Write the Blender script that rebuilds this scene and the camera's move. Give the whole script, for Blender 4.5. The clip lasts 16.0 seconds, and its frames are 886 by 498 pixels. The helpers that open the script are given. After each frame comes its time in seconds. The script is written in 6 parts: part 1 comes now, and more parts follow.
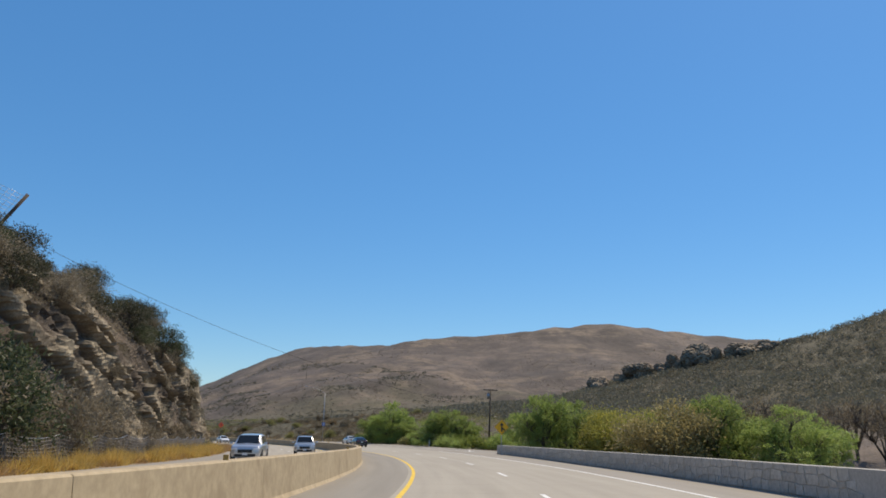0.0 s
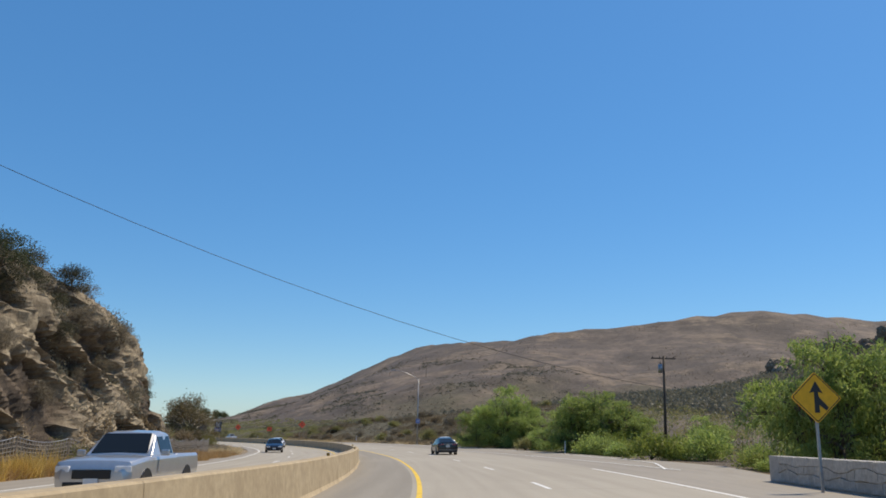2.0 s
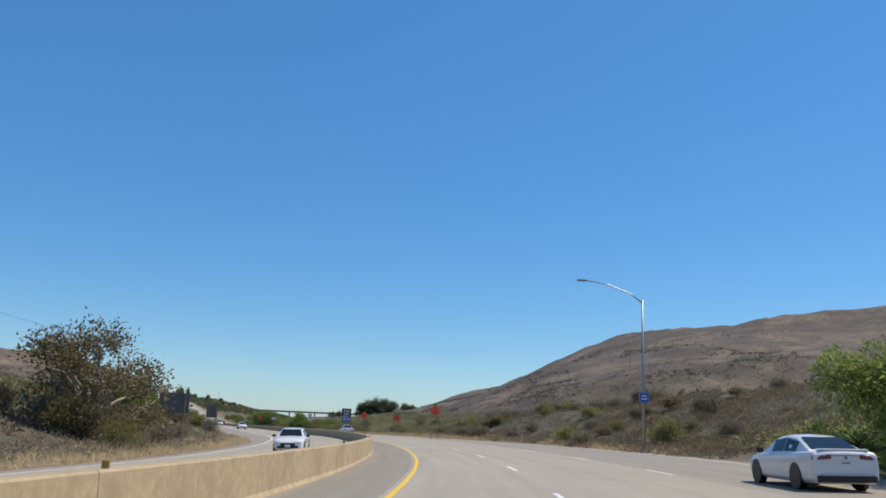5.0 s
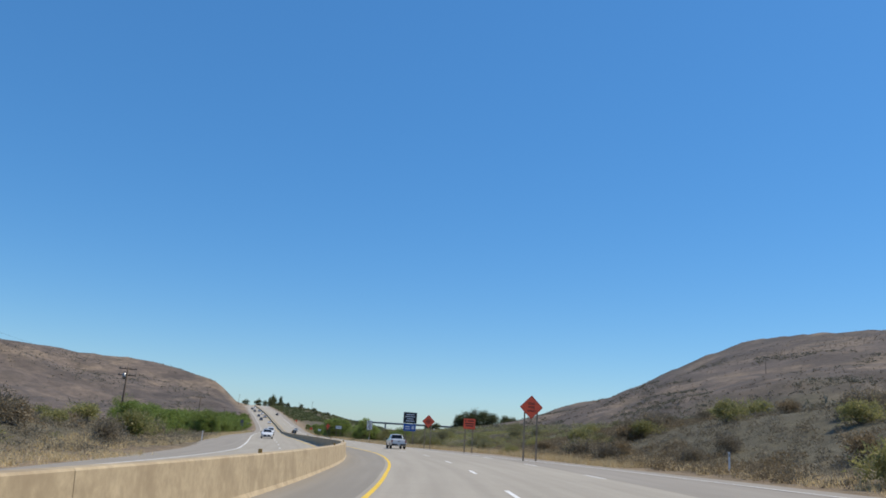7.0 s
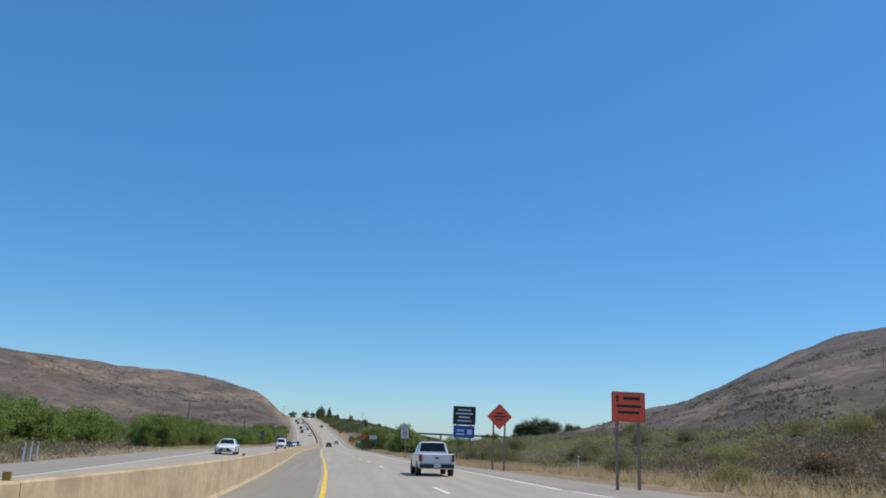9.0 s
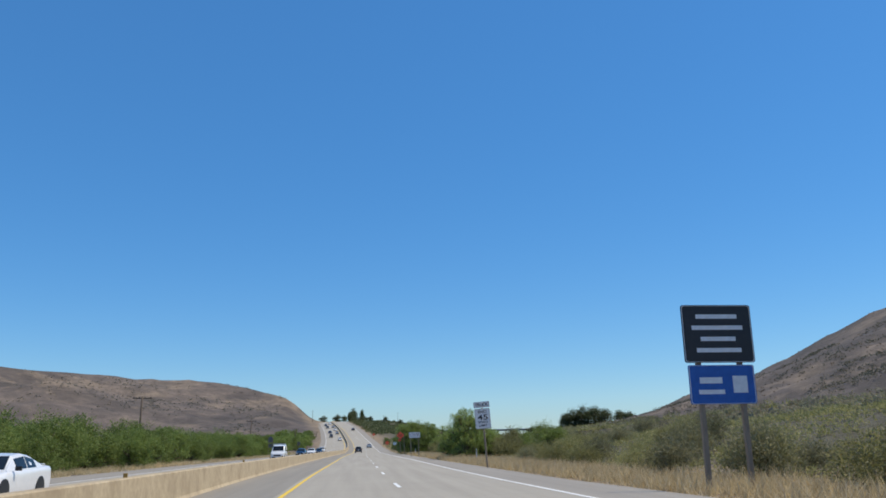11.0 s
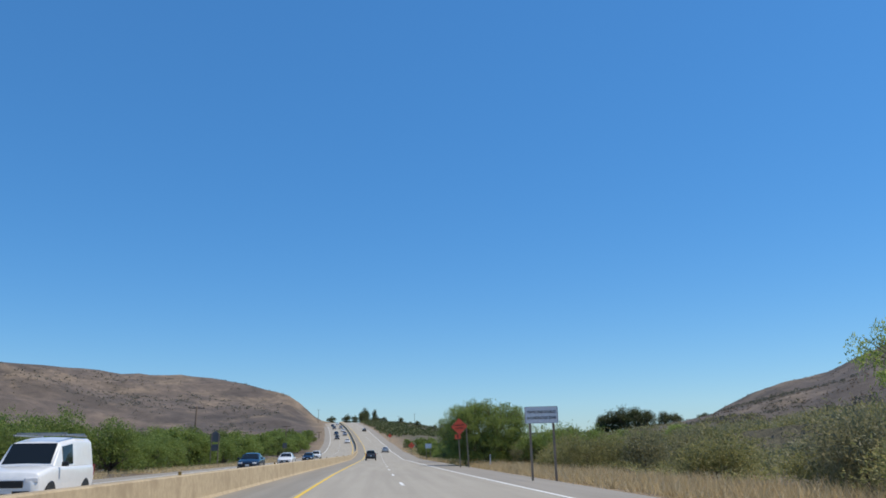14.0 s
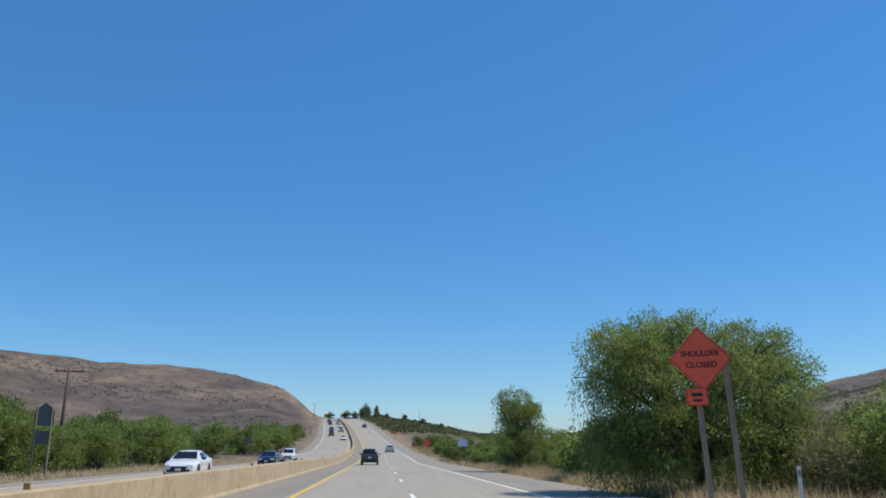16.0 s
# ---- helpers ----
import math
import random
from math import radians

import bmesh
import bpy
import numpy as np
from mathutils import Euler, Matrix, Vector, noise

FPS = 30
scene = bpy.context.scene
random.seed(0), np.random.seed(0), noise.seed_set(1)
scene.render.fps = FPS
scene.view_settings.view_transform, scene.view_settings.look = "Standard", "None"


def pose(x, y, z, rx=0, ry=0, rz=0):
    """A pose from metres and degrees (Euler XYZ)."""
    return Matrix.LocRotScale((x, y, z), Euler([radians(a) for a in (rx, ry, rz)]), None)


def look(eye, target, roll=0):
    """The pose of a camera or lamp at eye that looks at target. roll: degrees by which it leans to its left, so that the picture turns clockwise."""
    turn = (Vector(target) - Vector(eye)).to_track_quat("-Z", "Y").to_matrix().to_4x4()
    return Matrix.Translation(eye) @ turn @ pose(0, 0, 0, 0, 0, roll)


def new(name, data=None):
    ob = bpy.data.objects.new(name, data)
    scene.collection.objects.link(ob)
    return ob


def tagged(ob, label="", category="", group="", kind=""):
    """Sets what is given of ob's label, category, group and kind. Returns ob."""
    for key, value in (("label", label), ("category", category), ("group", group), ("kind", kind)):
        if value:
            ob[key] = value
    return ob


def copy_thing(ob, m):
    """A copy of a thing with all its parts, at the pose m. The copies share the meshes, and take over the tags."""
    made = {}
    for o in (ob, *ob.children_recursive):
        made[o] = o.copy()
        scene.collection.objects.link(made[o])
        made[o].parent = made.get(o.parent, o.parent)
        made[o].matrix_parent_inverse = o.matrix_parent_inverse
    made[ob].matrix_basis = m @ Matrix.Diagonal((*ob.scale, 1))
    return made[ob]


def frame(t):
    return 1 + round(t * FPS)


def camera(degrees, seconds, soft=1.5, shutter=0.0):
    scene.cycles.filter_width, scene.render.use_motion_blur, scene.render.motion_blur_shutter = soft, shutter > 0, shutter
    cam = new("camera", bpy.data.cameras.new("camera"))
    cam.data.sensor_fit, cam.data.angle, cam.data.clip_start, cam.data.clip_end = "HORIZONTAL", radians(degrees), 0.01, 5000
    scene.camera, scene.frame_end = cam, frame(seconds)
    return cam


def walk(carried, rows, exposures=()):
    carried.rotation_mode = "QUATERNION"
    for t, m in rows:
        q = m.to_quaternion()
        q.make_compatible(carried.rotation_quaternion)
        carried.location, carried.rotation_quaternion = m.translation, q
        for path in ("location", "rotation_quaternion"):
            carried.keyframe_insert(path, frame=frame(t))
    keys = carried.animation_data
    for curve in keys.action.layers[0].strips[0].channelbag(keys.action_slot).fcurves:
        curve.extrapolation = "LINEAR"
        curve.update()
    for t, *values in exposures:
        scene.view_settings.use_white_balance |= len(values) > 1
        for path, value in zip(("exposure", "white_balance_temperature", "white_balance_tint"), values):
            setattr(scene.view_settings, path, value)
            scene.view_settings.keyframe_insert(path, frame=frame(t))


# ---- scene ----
cam = camera(58.0, 16.0, soft=1.7)
# seconds, x, y, heading to the left, tilt up, lean to the left
PATH_ROWS = [
    (0.0, 0.00, 0.00, 3.09, 13.46, 1.46),
    (0.5, -0.14, 13.25, 5.41, 13.55, 1.52),
    (1.0, -0.82, 26.53, 7.82, 13.51, 1.46),
    (1.5, -2.02, 39.80, 9.79, 13.43, 1.16),
    (2.0, -3.74, 53.06, 12.18, 13.40, 1.13),
    (2.5, -5.99, 66.28, 14.74, 13.16, 1.72),
    (3.0, -8.75, 79.44, 17.12, 13.16, 1.75),
    (3.5, -12.01, 92.53, 19.93, 12.85, 2.37),
    (4.0, -15.76, 105.52, 22.02, 12.76, 2.51),
    (4.2, -17.39, 110.69, 22.92, 12.68, 2.52),
    (6.3, -39.06, 163.16, 31.23, 12.81, 2.78),
    (6.5, -41.56, 167.95, 31.93, 12.68, 2.96),
    (7.0, -48.16, 179.73, 33.82, 13.41, 3.50),
    (7.5, -55.25, 191.22, 35.12, 13.30, 3.34),
    (8.0, -62.79, 202.41, 36.23, 13.20, 2.90),
    (8.5, -70.78, 213.29, 37.09, 13.64, 2.56),
    (9.0, -79.17, 223.87, 37.63, 14.00, 2.55),
    (9.2, -82.64, 228.02, 37.74, 14.26, 2.42),
    (11.3, -121.67, 269.43, 39.85, 13.88, -1.75),
    (11.5, -125.54, 273.25, 40.08, 14.00, -2.06),
    (12.0, -135.23, 282.79, 39.34, 14.38, -2.43),
    (12.5, -144.94, 292.32, 39.44, 14.49, -1.77),
    (13.0, -154.66, 301.84, 38.97, 14.54, -1.83),
    (13.5, -164.38, 311.36, 39.50, 14.36, -1.29),
    (14.0, -174.08, 320.90, 40.24, 14.19, -0.75),
    (14.5, -183.76, 330.46, 39.93, 14.14, -0.94),
    (15.0, -193.41, 340.04, 40.32, 14.22, -0.11),
    (15.2, -197.27, 343.88, 40.50, 14.17, 0.12),
    (15.5, -203.04, 349.65, 40.49, 14.24, 0.29),
    (16.0, -212.66, 359.27, 40.53, 14.22, 0.06),
]
EYE_HEIGHT = 1.4


def eye_pose(x, y, yaw, tilt, lean):
    yw, tl = radians(yaw), radians(tilt)
    ahead = Vector((-math.sin(yw) * math.cos(tl), math.cos(yw) * math.cos(tl), math.sin(tl)))
    eye = Vector((x, y, EYE_HEIGHT))
    return look(eye, eye + ahead, lean)


walk(cam, [(t, eye_pose(x, y, w, p, r)) for t, x, y, w, p, r in PATH_ROWS], exposures=[(0.0, 0.0, 7150, 10), (4.0, -0.01, 6900, 9), (9.0, -0.04, 6450, 8), (16.0, -0.07, 6350, 8)])

# ---- sky and sun ----
SUN_FROM = Vector((0.40, 0.42, 0.95)).normalized()
sun_height = math.asin(SUN_FROM.z)
sun_turn = math.atan2(SUN_FROM.x, SUN_FROM.y)
world = bpy.data.worlds.new("sky")
scene.world = world
world.use_nodes = True
wn, wl = world.node_tree.nodes, world.node_tree.links
sky = wn.new("ShaderNodeTexSky")
sky.sky_type = "NISHITA"
sky.sun_disc = False
sky.sun_elevation = sun_height
sky.sun_rotation = sun_turn
sky.air_density = 1.0
sky.dust_density = 0.3
sky.ozone_density = 4.0
background = wn["Background"]
background.inputs["Strength"].default_value = 0.11
deep = wn.new("ShaderNodeHueSaturation")
deep.inputs["Saturation"].default_value = 1.35
wl.new(sky.outputs["Color"], deep.inputs["Color"])
tint = wn.new("ShaderNodeMix")
tint.data_type, tint.blend_type = "RGBA", "MULTIPLY"
tint.inputs["Factor"].default_value = 1.0
tint.inputs["B"].default_value = (0.74, 0.82, 0.85, 1)
wl.new(deep.outputs["Color"], tint.inputs["A"])
# clear-air blue over the whole dome
clear = wn.new("ShaderNodeMix")
clear.data_type, clear.blend_type = "RGBA", "ADD"
clear.inputs["Factor"].default_value = 1.0
clear.inputs["B"].default_value = (0.46, 1.06, 2.2, 1)
wl.new(tint.outputs["Result"], clear.inputs["A"])
wl.new(clear.outputs["Result"], background.inputs["Color"])
sun_data = bpy.data.lights.new("sun", "SUN")
sun_data.energy = 4.6
sun_data.angle = radians(0.53)
sun_data.color = (1.0, 0.89, 0.73)
sun = new("sun", sun_data)
sun.matrix_world = look(SUN_FROM * 100, (0, 0, 0))

# ---- materials ----
def shader(name, rough=0.8, metal=0.0):
    m = bpy.data.materials.new(name)
    m.use_nodes = True
    b = m.node_tree.nodes["Principled BSDF"]
    b.inputs["Roughness"].default_value = rough
    b.inputs["Metallic"].default_value = metal
    return m, m.node_tree.nodes, m.node_tree.links, b


def noise_fac(n, l, scale, detail=6.0, rough=0.6, coords="Object", stretch=(1, 1, 1)):
    tc = n.new("ShaderNodeTexCoord")
    mp = n.new("ShaderNodeMapping")
    mp.inputs["Scale"].default_value = stretch
    tx = n.new("ShaderNodeTexNoise")
    tx.inputs["Scale"].default_value = scale
    tx.inputs["Detail"].default_value = detail
    tx.inputs["Roughness"].default_value = rough
    l.new(tc.outputs[coords], mp.inputs["Vector"])
    l.new(mp.outputs["Vector"], tx.inputs["Vector"])
    return tx.outputs["Fac"]


def ramp(n, l, fac, stops):
    r = n.new("ShaderNodeValToRGB")
    e = r.color_ramp.elements
    e[0].position, e[0].color = stops[0][0], (*stops[0][1], 1)
    e[1].position, e[1].color = stops[-1][0], (*stops[-1][1], 1)
    for p, c in stops[1:-1]:
        k = e.new(p)
        k.color = (*c, 1)
    l.new(fac, r.inputs["Fac"])
    return r.outputs["Color"]


def mixed(n, l, fac, a, b, mode="MIX"):
    m = n.new("ShaderNodeMix")
    m.data_type, m.blend_type = "RGBA", mode
    for sock, v in ((m.inputs["Factor"], fac), (m.inputs["A"], a), (m.inputs["B"], b)):
        if isinstance(v, (int, float)):
            sock.default_value = v
        elif isinstance(v, tuple):
            sock.default_value = (*v, 1)
        else:
            l.new(v, sock)
    return m.outputs["Result"]


def bumped(n, l, b, fac, strength, distance):
    k = n.new("ShaderNodeBump")
    k.inputs["Strength"].default_value = strength
    k.inputs["Distance"].default_value = distance
    l.new(fac, k.inputs["Height"])
    l.new(k.outputs["Normal"], b.inputs["Normal"])


def two_scale(name, dark, light, big, small, rough=0.85, bump=0.3, depth=0.02, stain=None, stretch=(1, 1, 1), metal=0.0, spread=(0.32, 0.68), each=0.0):
    """Colour between dark and light by a broad and a fine noise, with fine relief."""
    m, n, l, b = shader(name, rough, metal)
    broad, fine_ = noise_fac(n, l, big, stretch=stretch), noise_fac(n, l, small, 8.0, 0.7, stretch=stretch)
    c1 = ramp(n, l, broad, [(spread[0], dark), (spread[1], light)])
    c2 = ramp(n, l, fine_, [(0.3, tuple(0.62 * v for v in dark)), (0.7, tuple(min(1.0, 1.25 * v) for v in light))])
    c = mixed(n, l, 0.45, c1, c2)
    if stain:
        sf = ramp(n, l, noise_fac(n, l, big * 3.1), [(0.5, (0, 0, 0)), (0.68, (1, 1, 1))])
        c = mixed(n, l, sf, c, stain)
    if each:
        info, rng_ = n.new("ShaderNodeObjectInfo"), n.new("ShaderNodeMapRange")
        rng_.inputs["To Min"].default_value, rng_.inputs["To Max"].default_value = 1 - each, 1 + each
        l.new(info.outputs["Random"], rng_.inputs["Value"])
        hv = n.new("ShaderNodeHueSaturation")
        l.new(rng_.outputs["Result"], hv.inputs["Value"])
        l.new(c, hv.inputs["Color"])
        c = hv.outputs["Color"]
    l.new(c, b.inputs["Base Color"])
    if bump:
        bumped(n, l, b, fine_, bump, depth)
    return m


def plain(name, colour, rough=0.5, metal=0.0, vary=0.12, scale=6.0, coat=0.0):
    m, n, l, b = shader(name, rough, metal)
    f = noise_fac(n, l, scale)
    l.new(ramp(n, l, f, [(0.3, tuple(v * (1 - vary) for v in colour)), (0.7, tuple(min(1, v * (1 + vary)) for v in colour))]), b.inputs["Base Color"])
    b.inputs["Coat Weight"].default_value = coat
    return m


def foliage(name, dark, light, dry=None, through_light=0.25):
    m, n, l, b = shader(name, 0.55)
    info = n.new("ShaderNodeObjectInfo")
    geo = n.new("ShaderNodeNewGeometry")
    c = ramp(n, l, geo.outputs["Random Per Island"], [(0.0, dark), (0.75, light)] if not dry else [(0.0, dark), (0.7, light), (1.0, dry)])
    hue = n.new("ShaderNodeHueSaturation")
    mp = n.new("ShaderNodeMapRange")
    mp.inputs["To Min"].default_value, mp.inputs["To Max"].default_value = 0.8, 1.2
    l.new(info.outputs["Random"], mp.inputs["Value"])
    l.new(mp.outputs["Result"], hue.inputs["Value"])
    l.new(c, hue.inputs["Color"])
    l.new(hue.outputs["Color"], b.inputs["Base Color"])
    b.inputs["Specular IOR Level"].default_value = 0.25
    tr = n.new("ShaderNodeBsdfTranslucent")
    l.new(hue.outputs["Color"], tr.inputs["Color"])
    mx = n.new("ShaderNodeMixShader")
    mx.inputs["Fac"].default_value = through_light
    l.new(b.outputs["BSDF"], mx.inputs[1])
    l.new(tr.outputs["BSDF"], mx.inputs[2])
    l.new(mx.outputs["Shader"], n["Material Output"].inputs["Surface"])
    return m


def road_material(name, dark, light, joint):
    """Worn concrete slabs: broad wear, fine grain, dark wheel paths along the way."""
    m, n, l, b = shader(name, 0.8)
    uv = n.new("ShaderNodeUVMap")
    sep = n.new("ShaderNodeSeparateXYZ")
    l.new(uv.outputs["UV"], sep.inputs["Vector"])
    broad, grain = noise_fac(n, l, 0.09), noise_fac(n, l, 9.0, 8.0, 0.75)
    mp = n.new("ShaderNodeMapping")
    mp.inputs["Scale"].default_value = (0.05, 1.6, 1)
    l.new(uv.outputs["UV"], mp.inputs["Vector"])
    st = n.new("ShaderNodeTexNoise")
    st.inputs["Scale"].default_value, st.inputs["Detail"].default_value = 1.0, 5.0
    l.new(mp.outputs["Vector"], st.inputs["Vector"])
    c = mixed(n, l, 0.45, ramp(n, l, broad, [(0.3, dark), (0.7, light)]), ramp(n, l, grain, [(0.3, tuple(0.75 * v for v in dark)), (0.7, tuple(1.15 * v for v in light))]))
    c = mixed(n, l, 0.5, c, ramp(n, l, st.outputs["Fac"], [(0.35, dark), (0.65, light)]))
    if joint:
        w = n.new("ShaderNodeMath")
        w.operation = "FRACT"
        sc = n.new("ShaderNodeMath")
        sc.operation = "MULTIPLY"
        sc.inputs[1].default_value = 1 / 4.57
        l.new(sep.outputs["X"], sc.inputs[0])
        l.new(sc.outputs[0], w.inputs[0])
        j = n.new("ShaderNodeMath")
        j.operation = "LESS_THAN"
        j.inputs[1].default_value = 0.012
        l.new(w.outputs[0], j.inputs[0])
        jm = n.new("ShaderNodeMath")
        jm.operation = "MULTIPLY"
        jm.inputs[1].default_value = 0.45
        l.new(j.outputs[0], jm.inputs[0])
        c = mixed(n, l, jm.outputs[0], c, tuple(0.45 * v for v in dark))
    l.new(c, b.inputs["Base Color"])
    bumped(n, l, b, grain, 0.25, 0.01)
    return m


def glass_material(name, tint):
    m, n, l, b = shader(name, 0.03)
    b.inputs["Base Color"].default_value = (*tint, 1)
    b.inputs["Specular IOR Level"].default_value = 0.3
    return m


M = {
    "concrete_road": road_material("concrete_road", (0.285, 0.255, 0.205), (0.375, 0.34, 0.278), True),
    "asphalt": road_material("asphalt", (0.225, 0.20, 0.165), (0.30, 0.27, 0.225), False),
    "asphalt_dark": road_material("asphalt_dark", (0.205, 0.183, 0.148), (0.275, 0.248, 0.203), False),
    "barrier": two_scale("barrier_concrete", (0.365, 0.285, 0.178), (0.46, 0.37, 0.24), 0.35, 5.0, 0.85, 0.2, 0.008, stain=(0.31, 0.24, 0.15)),
    "wall_stone": two_scale("wall_stone", (0.36, 0.345, 0.31), (0.60, 0.575, 0.52), 0.9, 7.0, 0.9, 0.5, 0.02, each=0.12),
    "mortar": two_scale("mortar", (0.36, 0.345, 0.315), (0.5, 0.48, 0.44), 0.8, 12.0),
    "yellow_line": two_scale("yellow_line", (0.62, 0.40, 0.02), (0.80, 0.54, 0.05), 0.6, 14.0, 0.7, 0.1),
    "white_line": two_scale("white_line", (0.62, 0.62, 0.60), (0.82, 0.82, 0.80), 0.6, 14.0, 0.7, 0.1),
    "timber": two_scale("weathered_timber", (0.06, 0.045, 0.033), (0.13, 0.10, 0.075), 0.6, 11.0, 0.9, 0.5, 0.02, stretch=(1, 1, 0.15)),
    "sign_post": two_scale("sign_timber", (0.20, 0.16, 0.11), (0.34, 0.27, 0.20), 0.8, 11.0, 0.9, 0.4, 0.01, stretch=(1, 1, 0.2)),
    "steel": plain("galvanised_steel", (0.36, 0.37, 0.38), 0.45, 0.8),
    "net_wire": plain("net_wire", (0.24, 0.215, 0.185), 0.85),
    "sign_orange": plain("sign_orange", (1.0, 0.125, 0.05), 0.5),
    "sign_yellow": plain("sign_yellow", (0.80, 0.42, 0.01), 0.5),
    "sign_white": plain("sign_white", (0.78, 0.78, 0.78), 0.5),
    "sign_black": plain("sign_black", (0.02, 0.02, 0.02), 0.5),
    "sign_dark": plain("sign_dark_panel", (0.035, 0.034, 0.034), 0.6),
    "sign_blue": plain("sign_blue", (0.03, 0.12, 0.42), 0.5),
    "sign_back": plain("sign_back", (0.17, 0.165, 0.16), 0.6, 0.3),
    "cable": plain("cable", (0.015, 0.015, 0.015), 0.6),
    "rubber": plain("rubber", (0.012, 0.012, 0.012), 0.85),
    "rim": plain("rim", (0.5, 0.5, 0.51), 0.3, 0.9),
    "glass": glass_material("car_glass", (0.012, 0.015, 0.018)),
    "red_lens": plain("red_lens", (0.20, 0.006, 0.010), 0.15, coat=0.6),
    "clear_lens": plain("clear_lens", (0.75, 0.75, 0.76), 0.1, coat=0.6),
    "chrome": plain("chrome", (0.7, 0.7, 0.71), 0.12, 1.0),
    "plate": plain("plate", (0.7, 0.7, 0.7), 0.5),
    "dark_mirror": plain("dark_mirror", (0.05, 0.055, 0.06), 0.1),
    "marker_amber": plain("marker_amber", (0.33, 0.21, 0.05), 0.6),
    "black_trim": plain("black_trim", (0.015, 0.015, 0.016), 0.5),
    "bark": two_scale("bark", (0.07, 0.055, 0.04), (0.17, 0.14, 0.11), 1.2, 14.0, 0.95, 0.6, 0.03, stretch=(1, 1, 0.25)),
    "pale_bark": two_scale("pale_bark", (0.28, 0.25, 0.20), (0.50, 0.47, 0.40), 1.5, 10.0, 0.9, 0.4, 0.02),
    "leaf_green": foliage("leaf_green", (0.205, 0.275, 0.066), (0.315, 0.40, 0.115), (0.40, 0.465, 0.175), 0.56),
    "leaf_bright": foliage("leaf_bright", (0.18, 0.24, 0.045), (0.28, 0.34, 0.075), (0.37, 0.39, 0.10), 0.5),
    "leaf_dark": foliage("leaf_dark", (0.03, 0.042, 0.02), (0.075, 0.098, 0.048), (0.13, 0.14, 0.08), 0.35),
    "leaf_olive": foliage("leaf_olive", (0.19, 0.195, 0.072), (0.275, 0.27, 0.11), (0.35, 0.315, 0.16), 0.5),
    "leaf_dry": foliage("leaf_dry", (0.18, 0.138, 0.083), (0.265, 0.206, 0.125), (0.34, 0.275, 0.175), 0.38),
    "leaf_grey": foliage("leaf_grey", (0.15, 0.131, 0.095), (0.225, 0.195, 0.14), (0.29, 0.247, 0.178), 0.38),
    "leaf_hill": foliage("leaf_hill", (0.12, 0.098, 0.073), (0.175, 0.14, 0.104), (0.23, 0.18, 0.13), 0.5),
    "leaf_chaparral": foliage("leaf_chaparral", (0.10, 0.102, 0.076), (0.155, 0.152, 0.114), (0.20, 0.184, 0.138), 0.4),
    "leaf_thicket": foliage("leaf_thicket", (0.135, 0.188, 0.044), (0.22, 0.287, 0.075), (0.295, 0.35, 0.115), 0.5),
    "leaf_sage": foliage("leaf_sage", (0.16, 0.162, 0.085), (0.23, 0.226, 0.122), (0.30, 0.275, 0.17), 0.45),
    "leaf_mound": foliage("leaf_mound", (0.05, 0.065, 0.025), (0.115, 0.135, 0.05), (0.2, 0.2, 0.1), 0.35),
    "leaf_rim": foliage("leaf_rim", (0.03, 0.036, 0.02), (0.085, 0.09, 0.05), (0.15, 0.13, 0.09), 0.3),
    "leaf_yellow": foliage("leaf_yellow", (0.25, 0.25, 0.055), (0.37, 0.36, 0.082), (0.45, 0.42, 0.13), 0.5),
    "leaf_sycamore": foliage("leaf_sycamore", (0.115, 0.10, 0.05), (0.20, 0.165, 0.085), (0.29, 0.23, 0.13), 0.4),
    "leaf_tan": foliage("leaf_tan", (0.22, 0.195, 0.085), (0.315, 0.27, 0.12), (0.39, 0.32, 0.16), 0.45),
    "grass_gold": foliage("grass_gold", (0.38, 0.255, 0.07), (0.57, 0.40, 0.12), (0.66, 0.50, 0.19), 0.45),
    "grass_straw": foliage("grass_straw", (0.46, 0.35, 0.18), (0.68, 0.54, 0.31), (0.76, 0.65, 0.44), 0.45),
    "grass_rust": foliage("grass_rust", (0.36, 0.22, 0.09), (0.54, 0.345, 0.155), (0.62, 0.45, 0.24), 0.45),
    "rock": two_scale("rock", (0.165, 0.122, 0.085), (0.38, 0.295, 0.20), 0.22, 2.2, 0.95, 0.8, 0.15, stain=(0.12, 0.10, 0.08)),
    "rock_dark": two_scale("rock_dark", (0.085, 0.065, 0.047), (0.22, 0.175, 0.13), 0.2, 2.0, 0.95, 0.8, 0.15),
}

# ---- the road's line: distance along it, offset to the right of it ----
LINE_KNOTS = [(-200, -34), (0, -0.41), (30, 4.74), (60, 9.77), (90, 14.59), (120, 19.18), (150, 23.99), (180, 29.1), (210, 34.38), (240, 39.22), (270, 43.07),
              (300, 45.13), (330, 45.56), (360, 45.57), (390, 45.29), (420, 45.02), (450, 44.94), (560, 45.0), (700, 48.0), (900, 50.0), (990, 44.0), (1600, 30.0)]
PS = np.arange(-200.0, 1600.0, 1.0)
PH = np.radians(np.interp(PS, [k[0] for k in LINE_KNOTS], [k[1] for k in LINE_KNOTS]))
MID = np.radians(np.interp(PS - 0.5, [k[0] for k in LINE_KNOTS], [k[1] for k in LINE_KNOTS]))
PX, PY = np.cumsum(-np.sin(MID)), np.cumsum(np.cos(MID))
PX, PY = PX - PX[200], PY - PY[200]


def grade(s):
    return np.interp(s, [-200, 540, 620, 700, 800, 918, 1000, 1060, 1600], [0, 0, 1.4, 5.3, 12.2, 19.8, 23.2, 23.4, 8.0])


